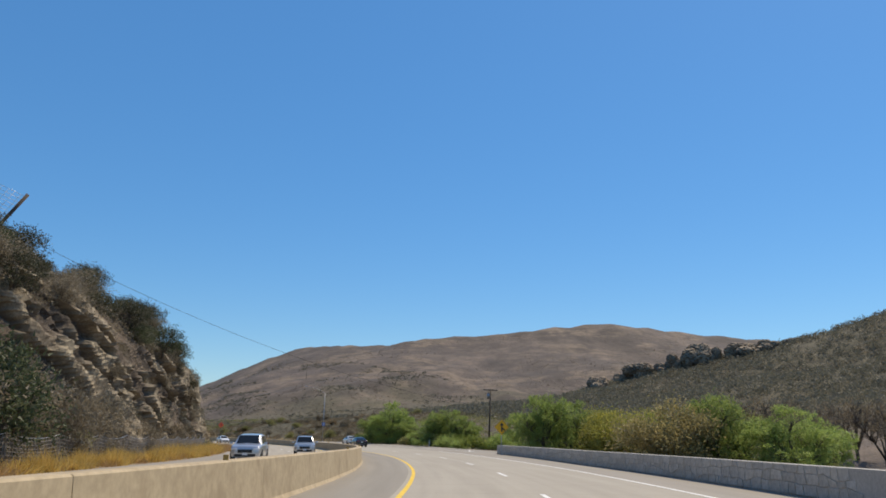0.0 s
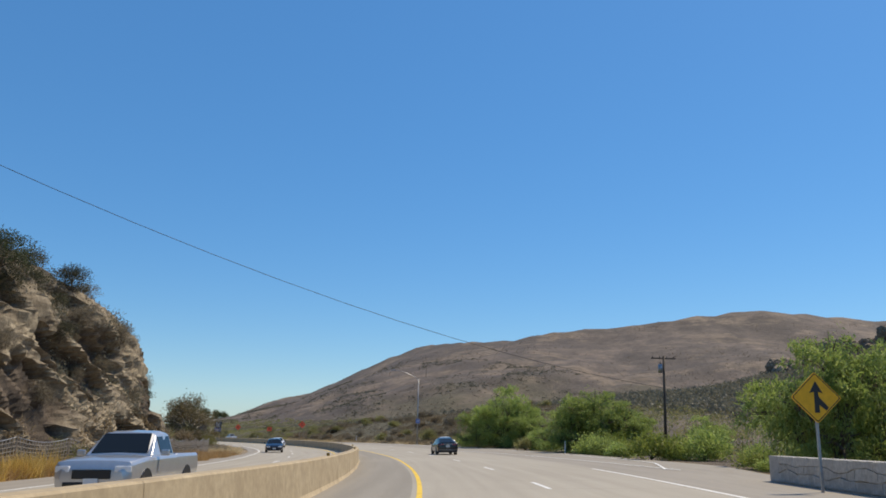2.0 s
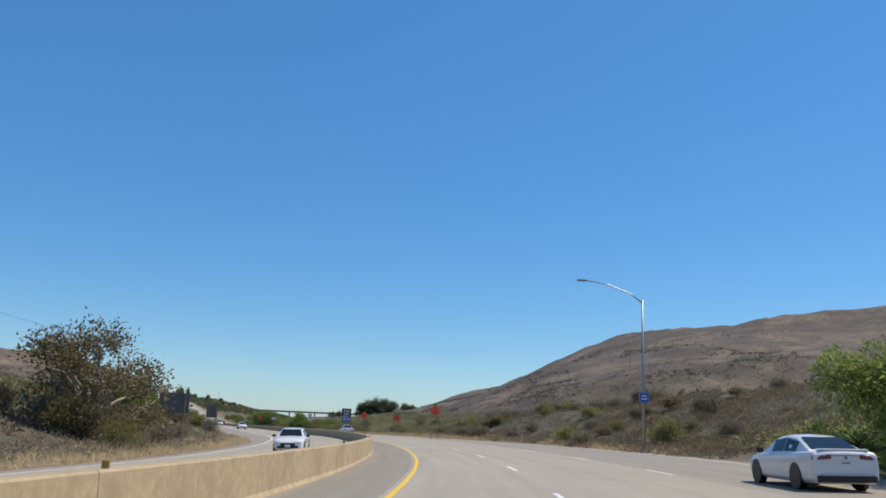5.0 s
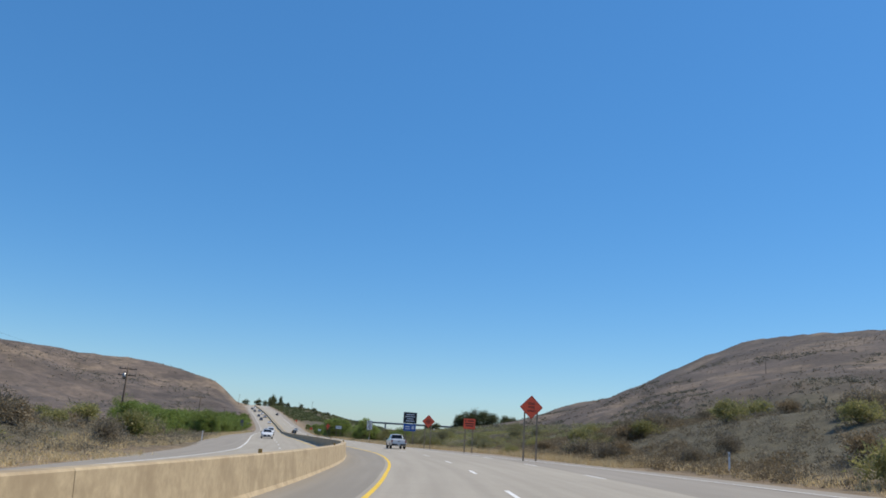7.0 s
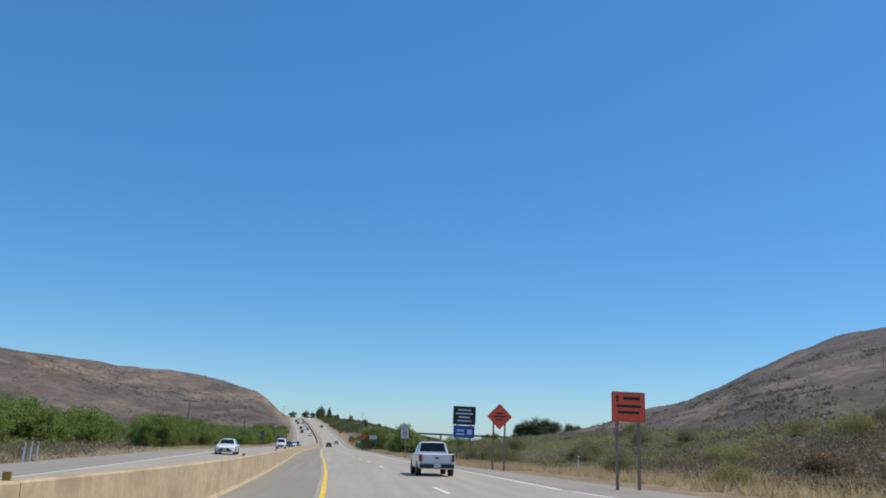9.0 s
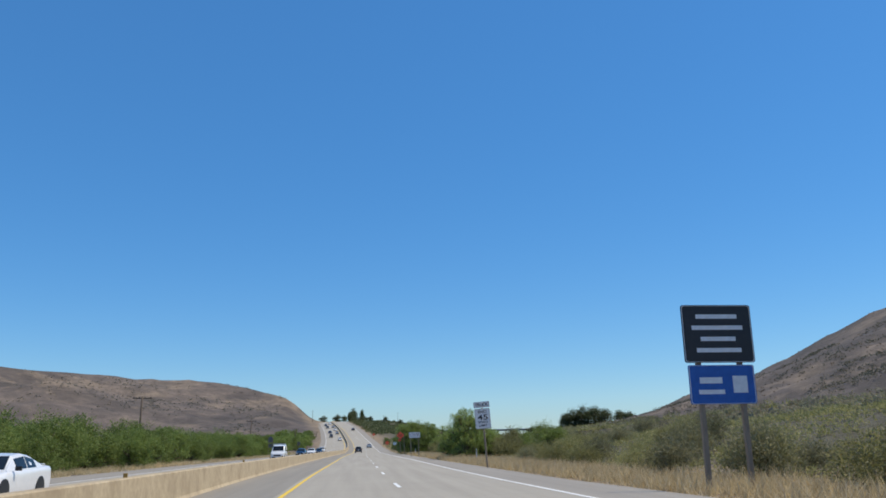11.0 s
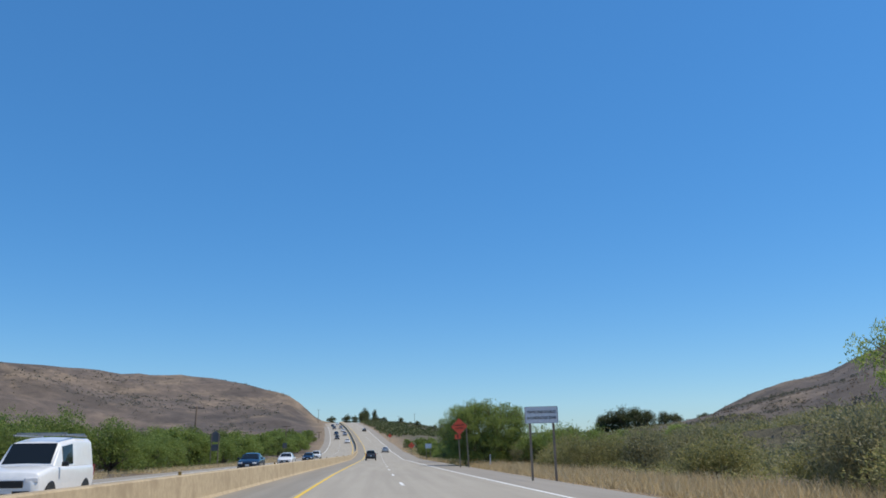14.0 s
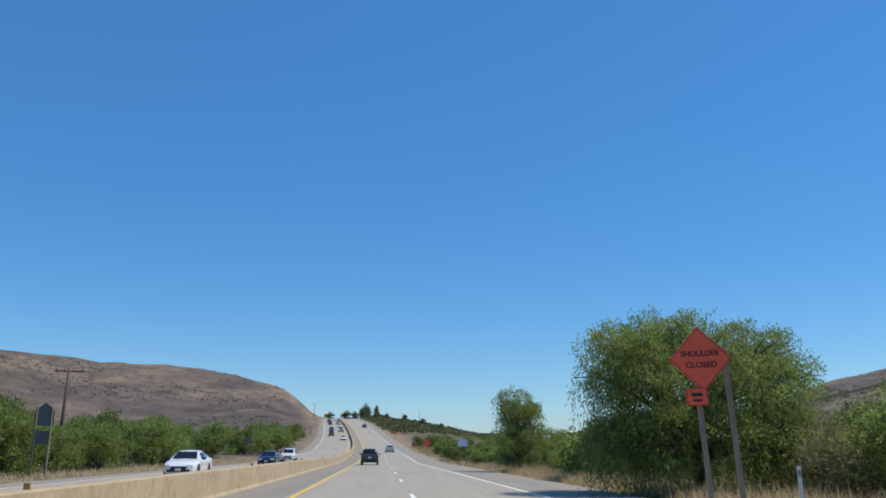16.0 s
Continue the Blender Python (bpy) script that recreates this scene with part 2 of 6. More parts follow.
def bank(s):
    return np.interp(s, [-60, 0, 60, 150, 180, 270, 330], [0.009, 0.012, 0.018, 0.027, 0.03, 0.03, 0.0])


def along(s, l, up=0.0):
    """The place at distance s along the road, l metres to the right of its line, up over its banked surface."""
    x, y, h = np.interp(s, PS, PX), np.interp(s, PS, PY), np.interp(s, PS, PH)
    return Vector((float(x + l * math.cos(h)), float(y + l * math.sin(h)), float(grade(s) + bank(s) * max(-20.0, min(20.0, l)) + up)))


def heading(s):
    return math.degrees(float(np.interp(s, PS, PH)))


def lane_shift(s):
    """Offset of the yellow line."""
    return float(np.interp(s, [0, 21, 38, 62, 72, 86, 102, 114, 132, 146, 165, 204, 222, 236, 250, 260, 274, 294, 340, 385, 406, 433, 460, 560], [-1.65, -1.58, -1.25, -1.06, -1.0, -1.25, -1.55, -1.66, -1.92, -1.83, -1.76, -1.7, -1.6, -1.32, -1.12, -1.1, -1.55, -1.93, -2.2, -2.12, -2.22, -2.42, -2.43, -2.4]))


def inner_width(s):
    """Width of the strip between the barrier and the yellow line."""
    return float(np.interp(s, [0, 100, 195, 290, 340, 390, 430, 470, 560], [2.7, 2.7, 2.45, 2.85, 2.95, 3.0, 2.5, 2.25, 2.25]))


def edge_line(s):
    """Offset of the white line at the right of the lanes."""
    return float(np.interp(s, [-150, 40, 62, 84, 95, 255, 271, 300, 345, 390, 435, 460, 520, 1600], [6.5, 6.73, 6.78, 7.2, 7.4, 7.4, 6.55, 6.3, 6.05, 6.3, 5.7, 5.55, 5.2, 5.2]))


def left_edge(s):
    """Offset of the paved edge beyond the opposite lanes."""
    return lane_shift(s) + float(np.interp(s, [0, 110, 138, 217, 248, 290, 395, 480], [-15.2, -14.6, -13.0, -13.2, -15.8, -17.2, -15.0, -14.2]))


def road_coords(x, y):
    """Distance along and offset for arrays of places."""
    s, l = np.empty(len(x)), np.empty(len(x))
    for a in range(0, len(x), 4000):
        dx, dy = x[a:a + 4000, None] - PX[None, ::3], y[a:a + 4000, None] - PY[None, ::3]
        i = np.argmin(dx * dx + dy * dy, axis=1) * 3
        ex, ey = x[a:a + 4000] - PX[i], y[a:a + 4000] - PY[i]
        s[a:a + 4000] = PS[i] - ex * np.sin(PH[i]) + ey * np.cos(PH[i])
        l[a:a + 4000] = ex * np.cos(PH[i]) + ey * np.sin(PH[i])
    return s, l


LATTICE = np.random.RandomState(7).rand(256, 256)


def value_noise(x, y):
    xi, yi = np.floor(x).astype(int), np.floor(y).astype(int)
    u, v = x - xi, y - yi
    u, v = u * u * (3 - 2 * u), v * v * (3 - 2 * v)
    g = lambda a, b: LATTICE[a % 256, b % 256]
    return (g(xi, yi) * (1 - u) + g(xi + 1, yi) * u) * (1 - v) + (g(xi, yi + 1) * (1 - u) + g(xi + 1, yi + 1) * u) * v


def fractal(x, y, octaves=5):
    out, amp, tot = 0.0, 1.0, 0.0
    for k in range(octaves):
        out, tot = out + amp * value_noise(x * 2 ** k + 31.7 * k, y * 2 ** k + 17.3 * k), tot + amp
        amp *= 0.5
    return out / tot - 0.5


def ridge(x, y, crest, front, back, power=1.7, side=None):
    """Height of a ridge with the given crest (x, y, z); falls off over front metres on the near side."""
    best_d, top, tot = np.full(len(x), 1e9), np.zeros(len(x)), np.zeros(len(x))
    sgn = np.zeros(len(x))
    for (x0, y0, z0), (x1, y1, z1) in zip(crest, crest[1:]):
        dx, dy = x1 - x0, y1 - y0
        q = np.clip(((x - x0) * dx + (y - y0) * dy) / (dx * dx + dy * dy), 0, 1)
        d = np.hypot(x - x0 - q * dx, y - y0 - q * dy)
        m = d < best_d
        best_d[m] = d[m]
        w = (1 / (d + 4)) ** 5
        top, tot = top + w * (z0 + q * (z1 - z0)), tot + w
        sgn[m] = (dx * (y - y0) - dy * (x - x0))[m]
    part_up = np.clip(1 - best_d / np.where(sgn < 0, front, back), 0, 1)
    return top / tot * part_up ** power, part_up


def bump_up(v, a, b):
    q = np.clip((v - a) / (b - a), 0, 1)
    return q * q * (3 - 2 * q)


BIG_HILL = [(-440, 800, -3.6), (-400, 808, 3.8), (-386, 811, 15.5), (-366, 821, 27.6), (-348, 834, 37.2), (-337, 841, 40.8), (-316, 855, 46.2), (-290, 857, 56.9), (-259, 860, 72.1), (-228, 864, 86.3), (-205, 867, 94.9), (-176, 850, 96.9), (-138, 815, 94.1),
            (-94, 797, 93.0), (-68, 783, 96.9), (-40, 798, 102.0), (-11, 806, 104.9), (16, 805, 107.8), (42, 806, 111.5), (71, 814, 116.5), (104, 828, 121.8), (131, 830, 123.9), (160, 837, 122.5), (191, 852, 120.8), (226, 863, 119.5), (344, 900, 117), (800, 1050, 100)]
ROCK_RIDGE = [(-5, 300, 7), (24, 286, 15.5), (38, 282, 20.5), (53, 280, 25), (66, 277, 28.5), (89, 271, 33), (108, 263.5, 38), (126, 256, 44), (180, 230, 55), (260, 190, 66), (420, 120, 70)]
LEFT_HILL = [(-629, 752, 10), (-639, 744, 19), (-644, 735, 27.0), (-640, 716, 33.0), (-647, 709, 41.5), (-664, 710, 46.0), (-682, 702, 50.5), (-704, 694, 56.9), (-732, 683, 61.6), (-752, 646, 62.8), (-768, 636, 63.6), (-780, 596, 67.0), (-779, 553, 68.0), (-778, 503, 69.1), (-782, 425, 70.1), (-760, 270, 72), (-640, 120, 66), (-480, 20, 62), (-300, -120, 70)]
MOUND = [(-590, 720, 14), (-625, 752, 22), (-657, 800, 29), (-655, 850, 25), (-630, 900, 15), (-600, 955, 5)]
SPUR = [(-125, 205, 2), (-108, 178, 7), (-104, 150, 14), (-115, 120, 27), (-150, 80, 45)]
LOW_KNOLL = [(-60, 330, 6), (-20, 345, 14), (40, 380, 22), (120, 420, 30)]


def ground_height(x, y):
    s, l = road_coords(x, y)
    bed = grade(s) + bank(s) * np.clip(l, -20, 20)
    out = np.maximum(l - 15, -17.5 - l)
    n1, n2 = fractal(x / 60, y / 60), fractal(x / 9 + 5, y / 9, 4)
    h = bed - 0.10 + bump_up(out, 0, 12) * (n2 * 1.3 + 0.1) + bump_up(out, 10, 80) * n1 * 4.0
    # the land falls away from the climbing road
    h = h - bump_up(out, 8, 75) * grade(s)
    # the valley floor lies lower than the road
    h = h - bump_up(l, 20, 70) * bump_up(s, 330, 420) * 1.0
    # lower ground behind the stone wall
    h = h - bump_up(l, 10.5, 20) * (1 - bump_up(s, 78, 110)) * 1.3
    free = bump_up(out, 0, 25)
    # rock cut beside the road
    top = bump_up(s, -60, -20) * (1 - bump_up(s, 115, 144))
    over = -l - 21.6 + n2 * 1.5
    cut = np.clip(over, 0, 6) * 1.85 + np.clip(over - 6, 0, 70) * 0.78
    cut = cut + bump_up(over, 3, 9) * fractal(x / 7 + 9, y / 7, 4) * 3.0
    h = np.maximum(h, h + cut * top)
    # brushy bank right of the road
    h = h + bump_up(l, 17, 42) * (4.0 + 3.0 * n1) * bump_up(s, 188, 220) * (1 - bump_up(s, 262, 305))
    # berm left of the road past the cut
    h = h + bump_up(-l, 18.5, 30) * (1.2 + 2.4 * (n2 + 0.3)) * bump_up(s, 120, 150) * (1 - bump_up(s, 255, 310))
    gul = np.abs(fractal(x / 110, y / 110, 4)) * 2.0
    for crest, front, back, power, rough in ((BIG_HILL, 520, 700, 1.75, 1.0), (ROCK_RIDGE, 170, 300, 1.3, 1.0), (LEFT_HILL, 620, 330, 1.35, 1.5), (MOUND, 150, 130, 1.4, 0.3), (SPUR, 60, 45, 1.2, 0.8), (LOW_KNOLL, 110, 200, 1.5, 0.6)):
        r, up = ridge(x, y, crest, front, back, power)
        # a hill stays on its own side of the road
        r = r * ((1 - bump_up(l, 4, 16)) if crest is LEFT_HILL or crest is SPUR else bump_up(l, 15, 210) if crest is BIG_HILL else bump_up(l, -16, -4) if crest is not MOUND else 1)
        calm = 1 - (0.96 * bump_up(up, 0.45, 0.85) if crest is BIG_HILL else 0.92 * up ** 2)
        r = r * (1.0 + rough * 0.5 * (gul - 0.22) * calm) + n2 * np.clip(r / 20, 0, 1) * 1.2 * calm - np.abs(fractal(x / 45 + 3, y / 45, 4)) * np.clip(r / 30, 0, 1) * (16.0 if crest is LEFT_HILL else 9.0) * calm
        r = r + (fractal(x / 30 + 11, y / 30, 4) * 4.0 + fractal(x / 14, y / 14 + 5, 3) * 1.6) * np.clip(r / 40, 0, 1) * rough * (calm if crest is BIG_HILL else 1 - 0.85 * up ** 3)
        h = np.where(r > 0.01, np.maximum(h, h * (1 - free) + free * r), h)
    return h


def linear_then_wide(lo, hi, step, far_lo, far_hi, growth=1.16):
    a = list(np.arange(lo, hi, step))
    v, d = hi, step
    while v < far_hi:
        a.append(v)
        d *= growth
        v += d
    b, v, d = [], lo - step, step
    while v > far_lo:
        b.append(v)
        d *= growth
        v -= d
    return np.array(b[::-1] + a)


def grid_mesh(name, gx, gy, z):
    nx, ny = len(gx), len(gy)
    xx, yy = np.meshgrid(gx, gy)
    co = np.stack([xx.ravel(), yy.ravel(), z], -1).astype(np.float32)
    i = np.arange(nx * ny).reshape(ny, nx)
    quads = np.stack([i[:-1, :-1].ravel(), i[:-1, 1:].ravel(), i[1:, 1:].ravel(), i[1:, :-1].ravel()], -1).astype(np.int32)
    return raw_mesh(name, co, quads)


def raw_mesh(name, co, quads, smooth=True):
    me = bpy.data.meshes.new(name)
    k = quads.shape[1]
    me.vertices.add(len(co))
    me.vertices.foreach_set("co", np.ascontiguousarray(co, dtype=np.float32).ravel())
    me.loops.add(quads.size)
    me.loops.foreach_set("vertex_index", np.ascontiguousarray(quads, dtype=np.int32).ravel())
    me.polygons.add(len(quads))
    me.polygons.foreach_set("loop_start", np.arange(0, quads.size, k, dtype=np.int32))
    me.polygons.foreach_set("use_smooth", np.full(len(quads), smooth))
    me.update(calc_edges=True)
    return me


def ground_material():
    m, n, l, b = shader("dry_hillside", 0.95)
    big, mid, small, fine_ = noise_fac(n, l, 0.006, 4), noise_fac(n, l, 0.035, 6, 0.65), noise_fac(n, l, 0.16, 9, 0.78), noise_fac(n, l, 3.0, 8, 0.7)
    earth = ramp(n, l, big, [(0.38, (0.088, 0.071, 0.062)), (0.50, (0.134, 0.105, 0.089)), (0.60, (0.186, 0.144, 0.115))])
    scrub = ramp(n, l, mid, [(0.38, (0.058, 0.049, 0.044)), (0.50, (0.108, 0.086, 0.073)), (0.62, (0.19, 0.146, 0.112))])
    c = mixed(n, l, 0.55, earth, scrub)
    # broad burnt and bare tracts
    shade = ramp(n, l, noise_fac(n, l, 0.011, 6, 0.6), [(0.48, (0, 0, 0)), (0.58, (1, 1, 1))])
    c = mixed(n, l, mixed(n, l, 0.6, (0, 0, 0), shade), c, (0.066, 0.053, 0.045))
    bare = ramp(n, l, noise_fac(n, l, 0.02, 9, 0.68, stretch=(1, 1, 0.6)), [(0.52, (0, 0, 0)), (0.60, (1, 1, 1))])
    c = mixed(n, l, mixed(n, l, 0.7, (0, 0, 0), bare), c, (0.24, 0.182, 0.128))
    # runnels down the slopes
    runs = ramp(n, l, noise_fac(n, l, 0.05, 6, 0.7, stretch=(1, 1, 0.25)), [(0.40, (0.62, 0.62, 0.62)), (0.50, (1, 1, 1)), (0.62, (1.18, 1.16, 1.12))])
    c = mixed(n, l, 0.8, c, runs, "MULTIPLY")
    spots = ramp(n, l, small, [(0.44, (0, 0, 0)), (0.57, (1, 1, 1))])
    c = mixed(n, l, mixed(n, l, 0.45, (0, 0, 0), spots), c, (0.070, 0.056, 0.046))
    # single bushes, too far off to stand apart
    for size, cut, keep in ((0.10, 0.22, 0.50), (0.22, 0.28, 0.50)):
        vor = n.new("ShaderNodeTexVoronoi")
        vor.inputs["Scale"].default_value = size
        tc = n.new("ShaderNodeTexCoord")
        l.new(tc.outputs["Object"], vor.inputs["Vector"])
        bush = ramp(n, l, vor.outputs["Distance"], [(cut, (1, 1, 1)), (cut + 0.14, (0, 0, 0))])
        where = mixed(n, l, 1.0, bush, ramp(n, l, noise_fac(n, l, size * 0.2, 5, 0.65), [(keep, (0, 0, 0)), (keep + 0.14, (1, 1, 1))]), "MULTIPLY")
        c = mixed(n, l, mixed(n, l, 0.45, (0, 0, 0), where), c, (0.060, 0.052, 0.042))
    # low brush that covers the ground
    low = n.new("ShaderNodeAttribute")
    low.attribute_name = "thatch"
    c = mixed(n, l, low.outputs["Fac"], c, ramp(n, l, noise_fac(n, l, 0.3, 8, 0.7), [(0.35, (0.060, 0.054, 0.033)), (0.65, (0.130, 0.115, 0.070))]))
    grains = ramp(n, l, fine_, [(0.3, (0.72, 0.72, 0.72)), (0.7, (1.22, 1.22, 1.22))])
    c = mixed(n, l, 1.0, c, grains, "MULTIPLY")
    # bare rock where it is steep
    geo = n.new("ShaderNodeNewGeometry")
    sep = n.new("ShaderNodeSeparateXYZ")
    l.new(geo.outputs["Normal"], sep.inputs["Vector"])
    steep = ramp(n, l, sep.outputs["Z"], [(0.50, (1, 1, 1)), (0.66, (0, 0, 0))])
    rock = ramp(n, l, noise_fac(n, l, 0.7, 8, 0.75, stretch=(1, 1, 0.4)), [(0.35, (0.10, 0.085, 0.065)), (0.5, (0.24, 0.20, 0.155)), (0.66, (0.45, 0.40, 0.32))])
    c = mixed(n, l, steep, c, rock)
    # pale dusty verge beside the paving
    at = n.new("ShaderNodeAttribute")
    at.attribute_name = "verge"
    dust = ramp(n, l, noise_fac(n, l, 0.8, 8, 0.7), [(0.35, (0.17, 0.122, 0.075)), (0.65, (0.33, 0.25, 0.155))])
    c = mixed(n, l, at.outputs["Fac"], c, dust)
    l.new(c, b.inputs["Base Color"])
    bumped(n, l, b, small, 0.9, 0.6)
    return m


gx = linear_then_wide(-330.0, 110.0, 3.5, -4200, 4200, 1.03)
gy = linear_then_wide(-30.0, 480.0, 3.5, -2500, 4800, 1.03)
xx, yy = np.meshgrid(gx, gy)
ground_z = ground_height(xx.ravel(), yy.ravel())
ground = new("ground", grid_mesh("ground", gx, gy, ground_z))
ground.data.materials.append(ground_material())
vs, vl = road_coords(xx.ravel(), yy.ravel())
v_out = np.maximum(vl - 13 + 2.5 * bump_up(vs, 470, 500), -14.8 - vl)
verge = (1 - bump_up(v_out + 5 * fractal(xx.ravel() / 12, yy.ravel() / 12, 3), 1.5, 6.0)).astype(np.float32)
ground.data.attributes.new("verge", "FLOAT", "POINT").data.foreach_set("value", verge)
on_ridge = ridge(xx.ravel(), yy.ravel(), ROCK_RIDGE, 170, 300)[1]
beside = bump_up(vl, 10.5, 14) * (1 - bump_up(vl, 90, 150)) * bump_up(vs, 560, 600) + bump_up(vl, 15, 20) * (1 - bump_up(vl, 45, 85)) * (0.25 + 0.75 * bump_up(vs, 300, 340)) * bump_up(vs, 175, 195) + 0.6 * bump_up(-vl, 19, 23) * bump_up(vs, 118, 130) * (1 - bump_up(vs, 300, 330))
thatch = np.clip(0.9 * bump_up(on_ridge + 0.3 * fractal(xx.ravel() / 20, yy.ravel() / 20, 3), 0.05, 0.35) + beside, 0, 1).astype(np.float32)
ground.data.attributes.new("thatch", "FLOAT", "POINT").data.foreach_set("value", thatch)
tagged(ground, "dry brown hills with scrub and bare earth", "hillside", kind="structure")
GZ = ground_z.reshape(len(gy), len(gx))


def ground_at(x, y):
    """Height of the ground sheet itself."""
    i, j = int(np.clip(np.searchsorted(gx, x) - 1, 0, len(gx) - 2)), int(np.clip(np.searchsorted(gy, y) - 1, 0, len(gy) - 2))
    u, v = (x - gx[i]) / (gx[i + 1] - gx[i]), (y - gy[j]) / (gy[j + 1] - gy[j])
    return float((GZ[j, i] * (1 - u) + GZ[j, i + 1] * u) * (1 - v) + (GZ[j + 1, i] * (1 - u) + GZ[j + 1, i + 1] * u) * v)


# ---- road surfaces ----
def ribbon(name, s0, s1, step, profile, material, label, category="road", closed=False):
    """A strip swept along the road; profile(s) gives (offset, height) pairs. UV: metres along, metres across."""
    ss = np.arange(s0, s1 + 0.01, step)
    rows = [[along(s, l, u) for l, u in profile(s)] for s in ss]
    k = len(rows[0])
    co = np.array([tuple(p) for r in rows for p in r], dtype=np.float32)
    quads, uvs = [], []
    span = k if closed else k - 1
    for a in range(len(ss) - 1):
        pr = profile(ss[a])
        for b in range(span):
            c = (b + 1) % k
            quads.append((a * k + b, a * k + c, (a + 1) * k + c, (a + 1) * k + b))
            uvs += [(ss[a], pr[b][0]), (ss[a], pr[c][0]), (ss[a + 1], pr[c][0]), (ss[a + 1], pr[b][0])]
    me = raw_mesh(name, co, np.array(quads, dtype=np.int32), smooth=False)
    layer = me.uv_layers.new(name="UVMap")
    layer.data.foreach_set("uv", np.array(uvs, dtype=np.float32).ravel())
    me.materials.append(material)
    ob = new(name, me)
    if label:
        tagged(ob, label, category, kind="structure")
    return ob


def right_edge(s):
    """Offset of the paved edge on the right."""
    return float(np.interp(s, [-200, 50, 80, 84, 96, 190, 210, 245, 275, 330, 1600], [9.5, 9.6, 11.1, 12.6, 15.2, 15.8, 15.2, 11.8, 9.8, 8.8, 8.4]))


ribbon("shoulder_inner", -150, 1250, 3.0, lambda s: [(lane_shift(s) - inner_width(s) - 0.1, 0.0), (lane_shift(s) - 0.22, 0.0)], M["asphalt_dark"], "darker asphalt strip between barrier and yellow line")
ribbon("road", -150, 1250, 3.0, lambda s: [(lane_shift(s) - 0.22, 0.0), (edge_line(s) + 0.2, 0.0)], M["concrete_road"], "pale worn concrete carriageway with two lanes")
ribbon("shoulder_right", -150, 1250, 3.0, lambda s: [(edge_line(s) + 0.2, -0.002), (right_edge(s), -0.03)], M["asphalt"], "grey asphalt shoulder beside the lanes")
ribbon("road_opposite", -150, 1250, 3.0, lambda s: [(lane_shift(s) - 12.0, -0.002), (lane_shift(s) - inner_width(s) - 0.5, -0.002)], M["concrete_road"], "pale concrete carriageway of the opposite traffic")
ribbon("shoulder_left", -150, 1250, 3.0, lambda s: [(left_edge(s), -0.04), (lane_shift(s) - 12.0, -0.006)], M["asphalt"], "asphalt shoulder of the opposite carriageway")


def stripe(name, s0, s1, offset, width, material, label, step=3.0, up=0.006):
    return ribbon(name, s0, s1, step, lambda s: [(offset(s) - width / 2, up), (offset(s) + width / 2, up)], material, label, "road marking")


stripe("line_yellow", -150, 1200, lane_shift, 0.15, M["yellow_line"], "yellow line along the inner lane")
stripe("line_edge", -150, 95, edge_line, 0.15, M["white_line"], "white edge line")
stripe("line_edge_far", 270, 1200, edge_line, 0.15, M["white_line"], "white edge line")
stripe("line_ramp_edge", 92, 270, lambda s: float(np.interp(s, [92, 102, 190, 203, 216, 241, 250, 270], [10.6, 13.4, 14.4, 14.2, 12.6, 10.4, 9.1, 6.6])), 0.13, M["white_line"], "white edge line of the merging lane")
stripe("line_gore", 91, 150, lambda s: float(np.interp(s, [91, 103, 120, 137, 150], [11.0, 10.5, 9.6, 8.7, 7.5])), 0.15, M["white_line"], "white line where the merging lane joins")
stripe("line_yellow_opposite", -150, 1200, lambda s: lane_shift(s) - inner_width(s) - 1.45, 0.15, M["yellow_line"], "yellow line beside the barrier")
stripe("line_edge_opposite", -150, 1200, lambda s: lane_shift(s) - 11.75, 0.13, M["white_line"], "white edge line of the opposite lanes")
DASHES = tagged(new("lane_dashes"), "white dashes between the lanes", "road marking", kind="structure")
for offset_of, first in ((lambda s: lane_shift(s) + 3.8, 4.5), (lambda s: lane_shift(s) - 8.1, 4.0), (lambda s: 7.45, 3.0)):
    for k in range(-6, 70):
        s = first + 14.6 * k
        if offset_of(0) > 5 and not 152 < s < 262:
            continue
        d = ribbon("dash", s, s + 3.6, 1.8, lambda q: [(offset_of(q) - 0.07, 0.007), (offset_of(q) + 0.07, 0.007)], M["white_line"], "")
        d.parent = DASHES

# ---- median barrier ----
def barrier_height(s):
    return float(np.interp(s, [-20, 30, 75, 125, 190, 265, 300, 340, 460], [1.0, 1.0, 0.9, 0.85, 0.94, 0.95, 0.88, 0.81, 0.83]))


def barrier_profile(s):
    c, h = lane_shift(s) - inner_width(s), barrier_height(s)
    return [(c, 0.0), (c - 0.06, 0.10), (c - 0.10, h - 0.03), (c - 0.13, h), (c - 0.42, h), (c - 0.45, h - 0.03), (c - 0.49, 0.10), (c - 0.55, 0.0)]


BARRIER = tagged(new("median_barrier"), "tan stained concrete median barrier", "barrier", kind="structure")
for k in range(-16, 130):
    s0 = 9.0 * k
    seg = ribbon("barrier_section", s0, s0 + 8.985, 8.985 / 4, barrier_profile, M["barrier"], "", closed=True)
    seg.parent = BARRIER

# ---- building kit ----
def bm_mesh(name, bm, material, smooth=False, bevel=0.0):
    if bevel:
        bmesh.ops.bevel(bm, geom=list(bm.edges), offset=bevel, segments=2, affect="EDGES", profile=0.6)
    me = bpy.data.meshes.new(name)
    bm.to_mesh(me)
    bm.free()
    for p in me.polygons:
        p.use_smooth = smooth
    me.materials.append(material)
    return me


def part(name, me, parent, m=None, label=""):
    """Links a mesh as one part under a thing or a part."""
    ob = new(name, me)
    ob.parent = parent
    if m is not None:
        ob.matrix_local = m
    if label:
        ob["label"] = label
    return ob


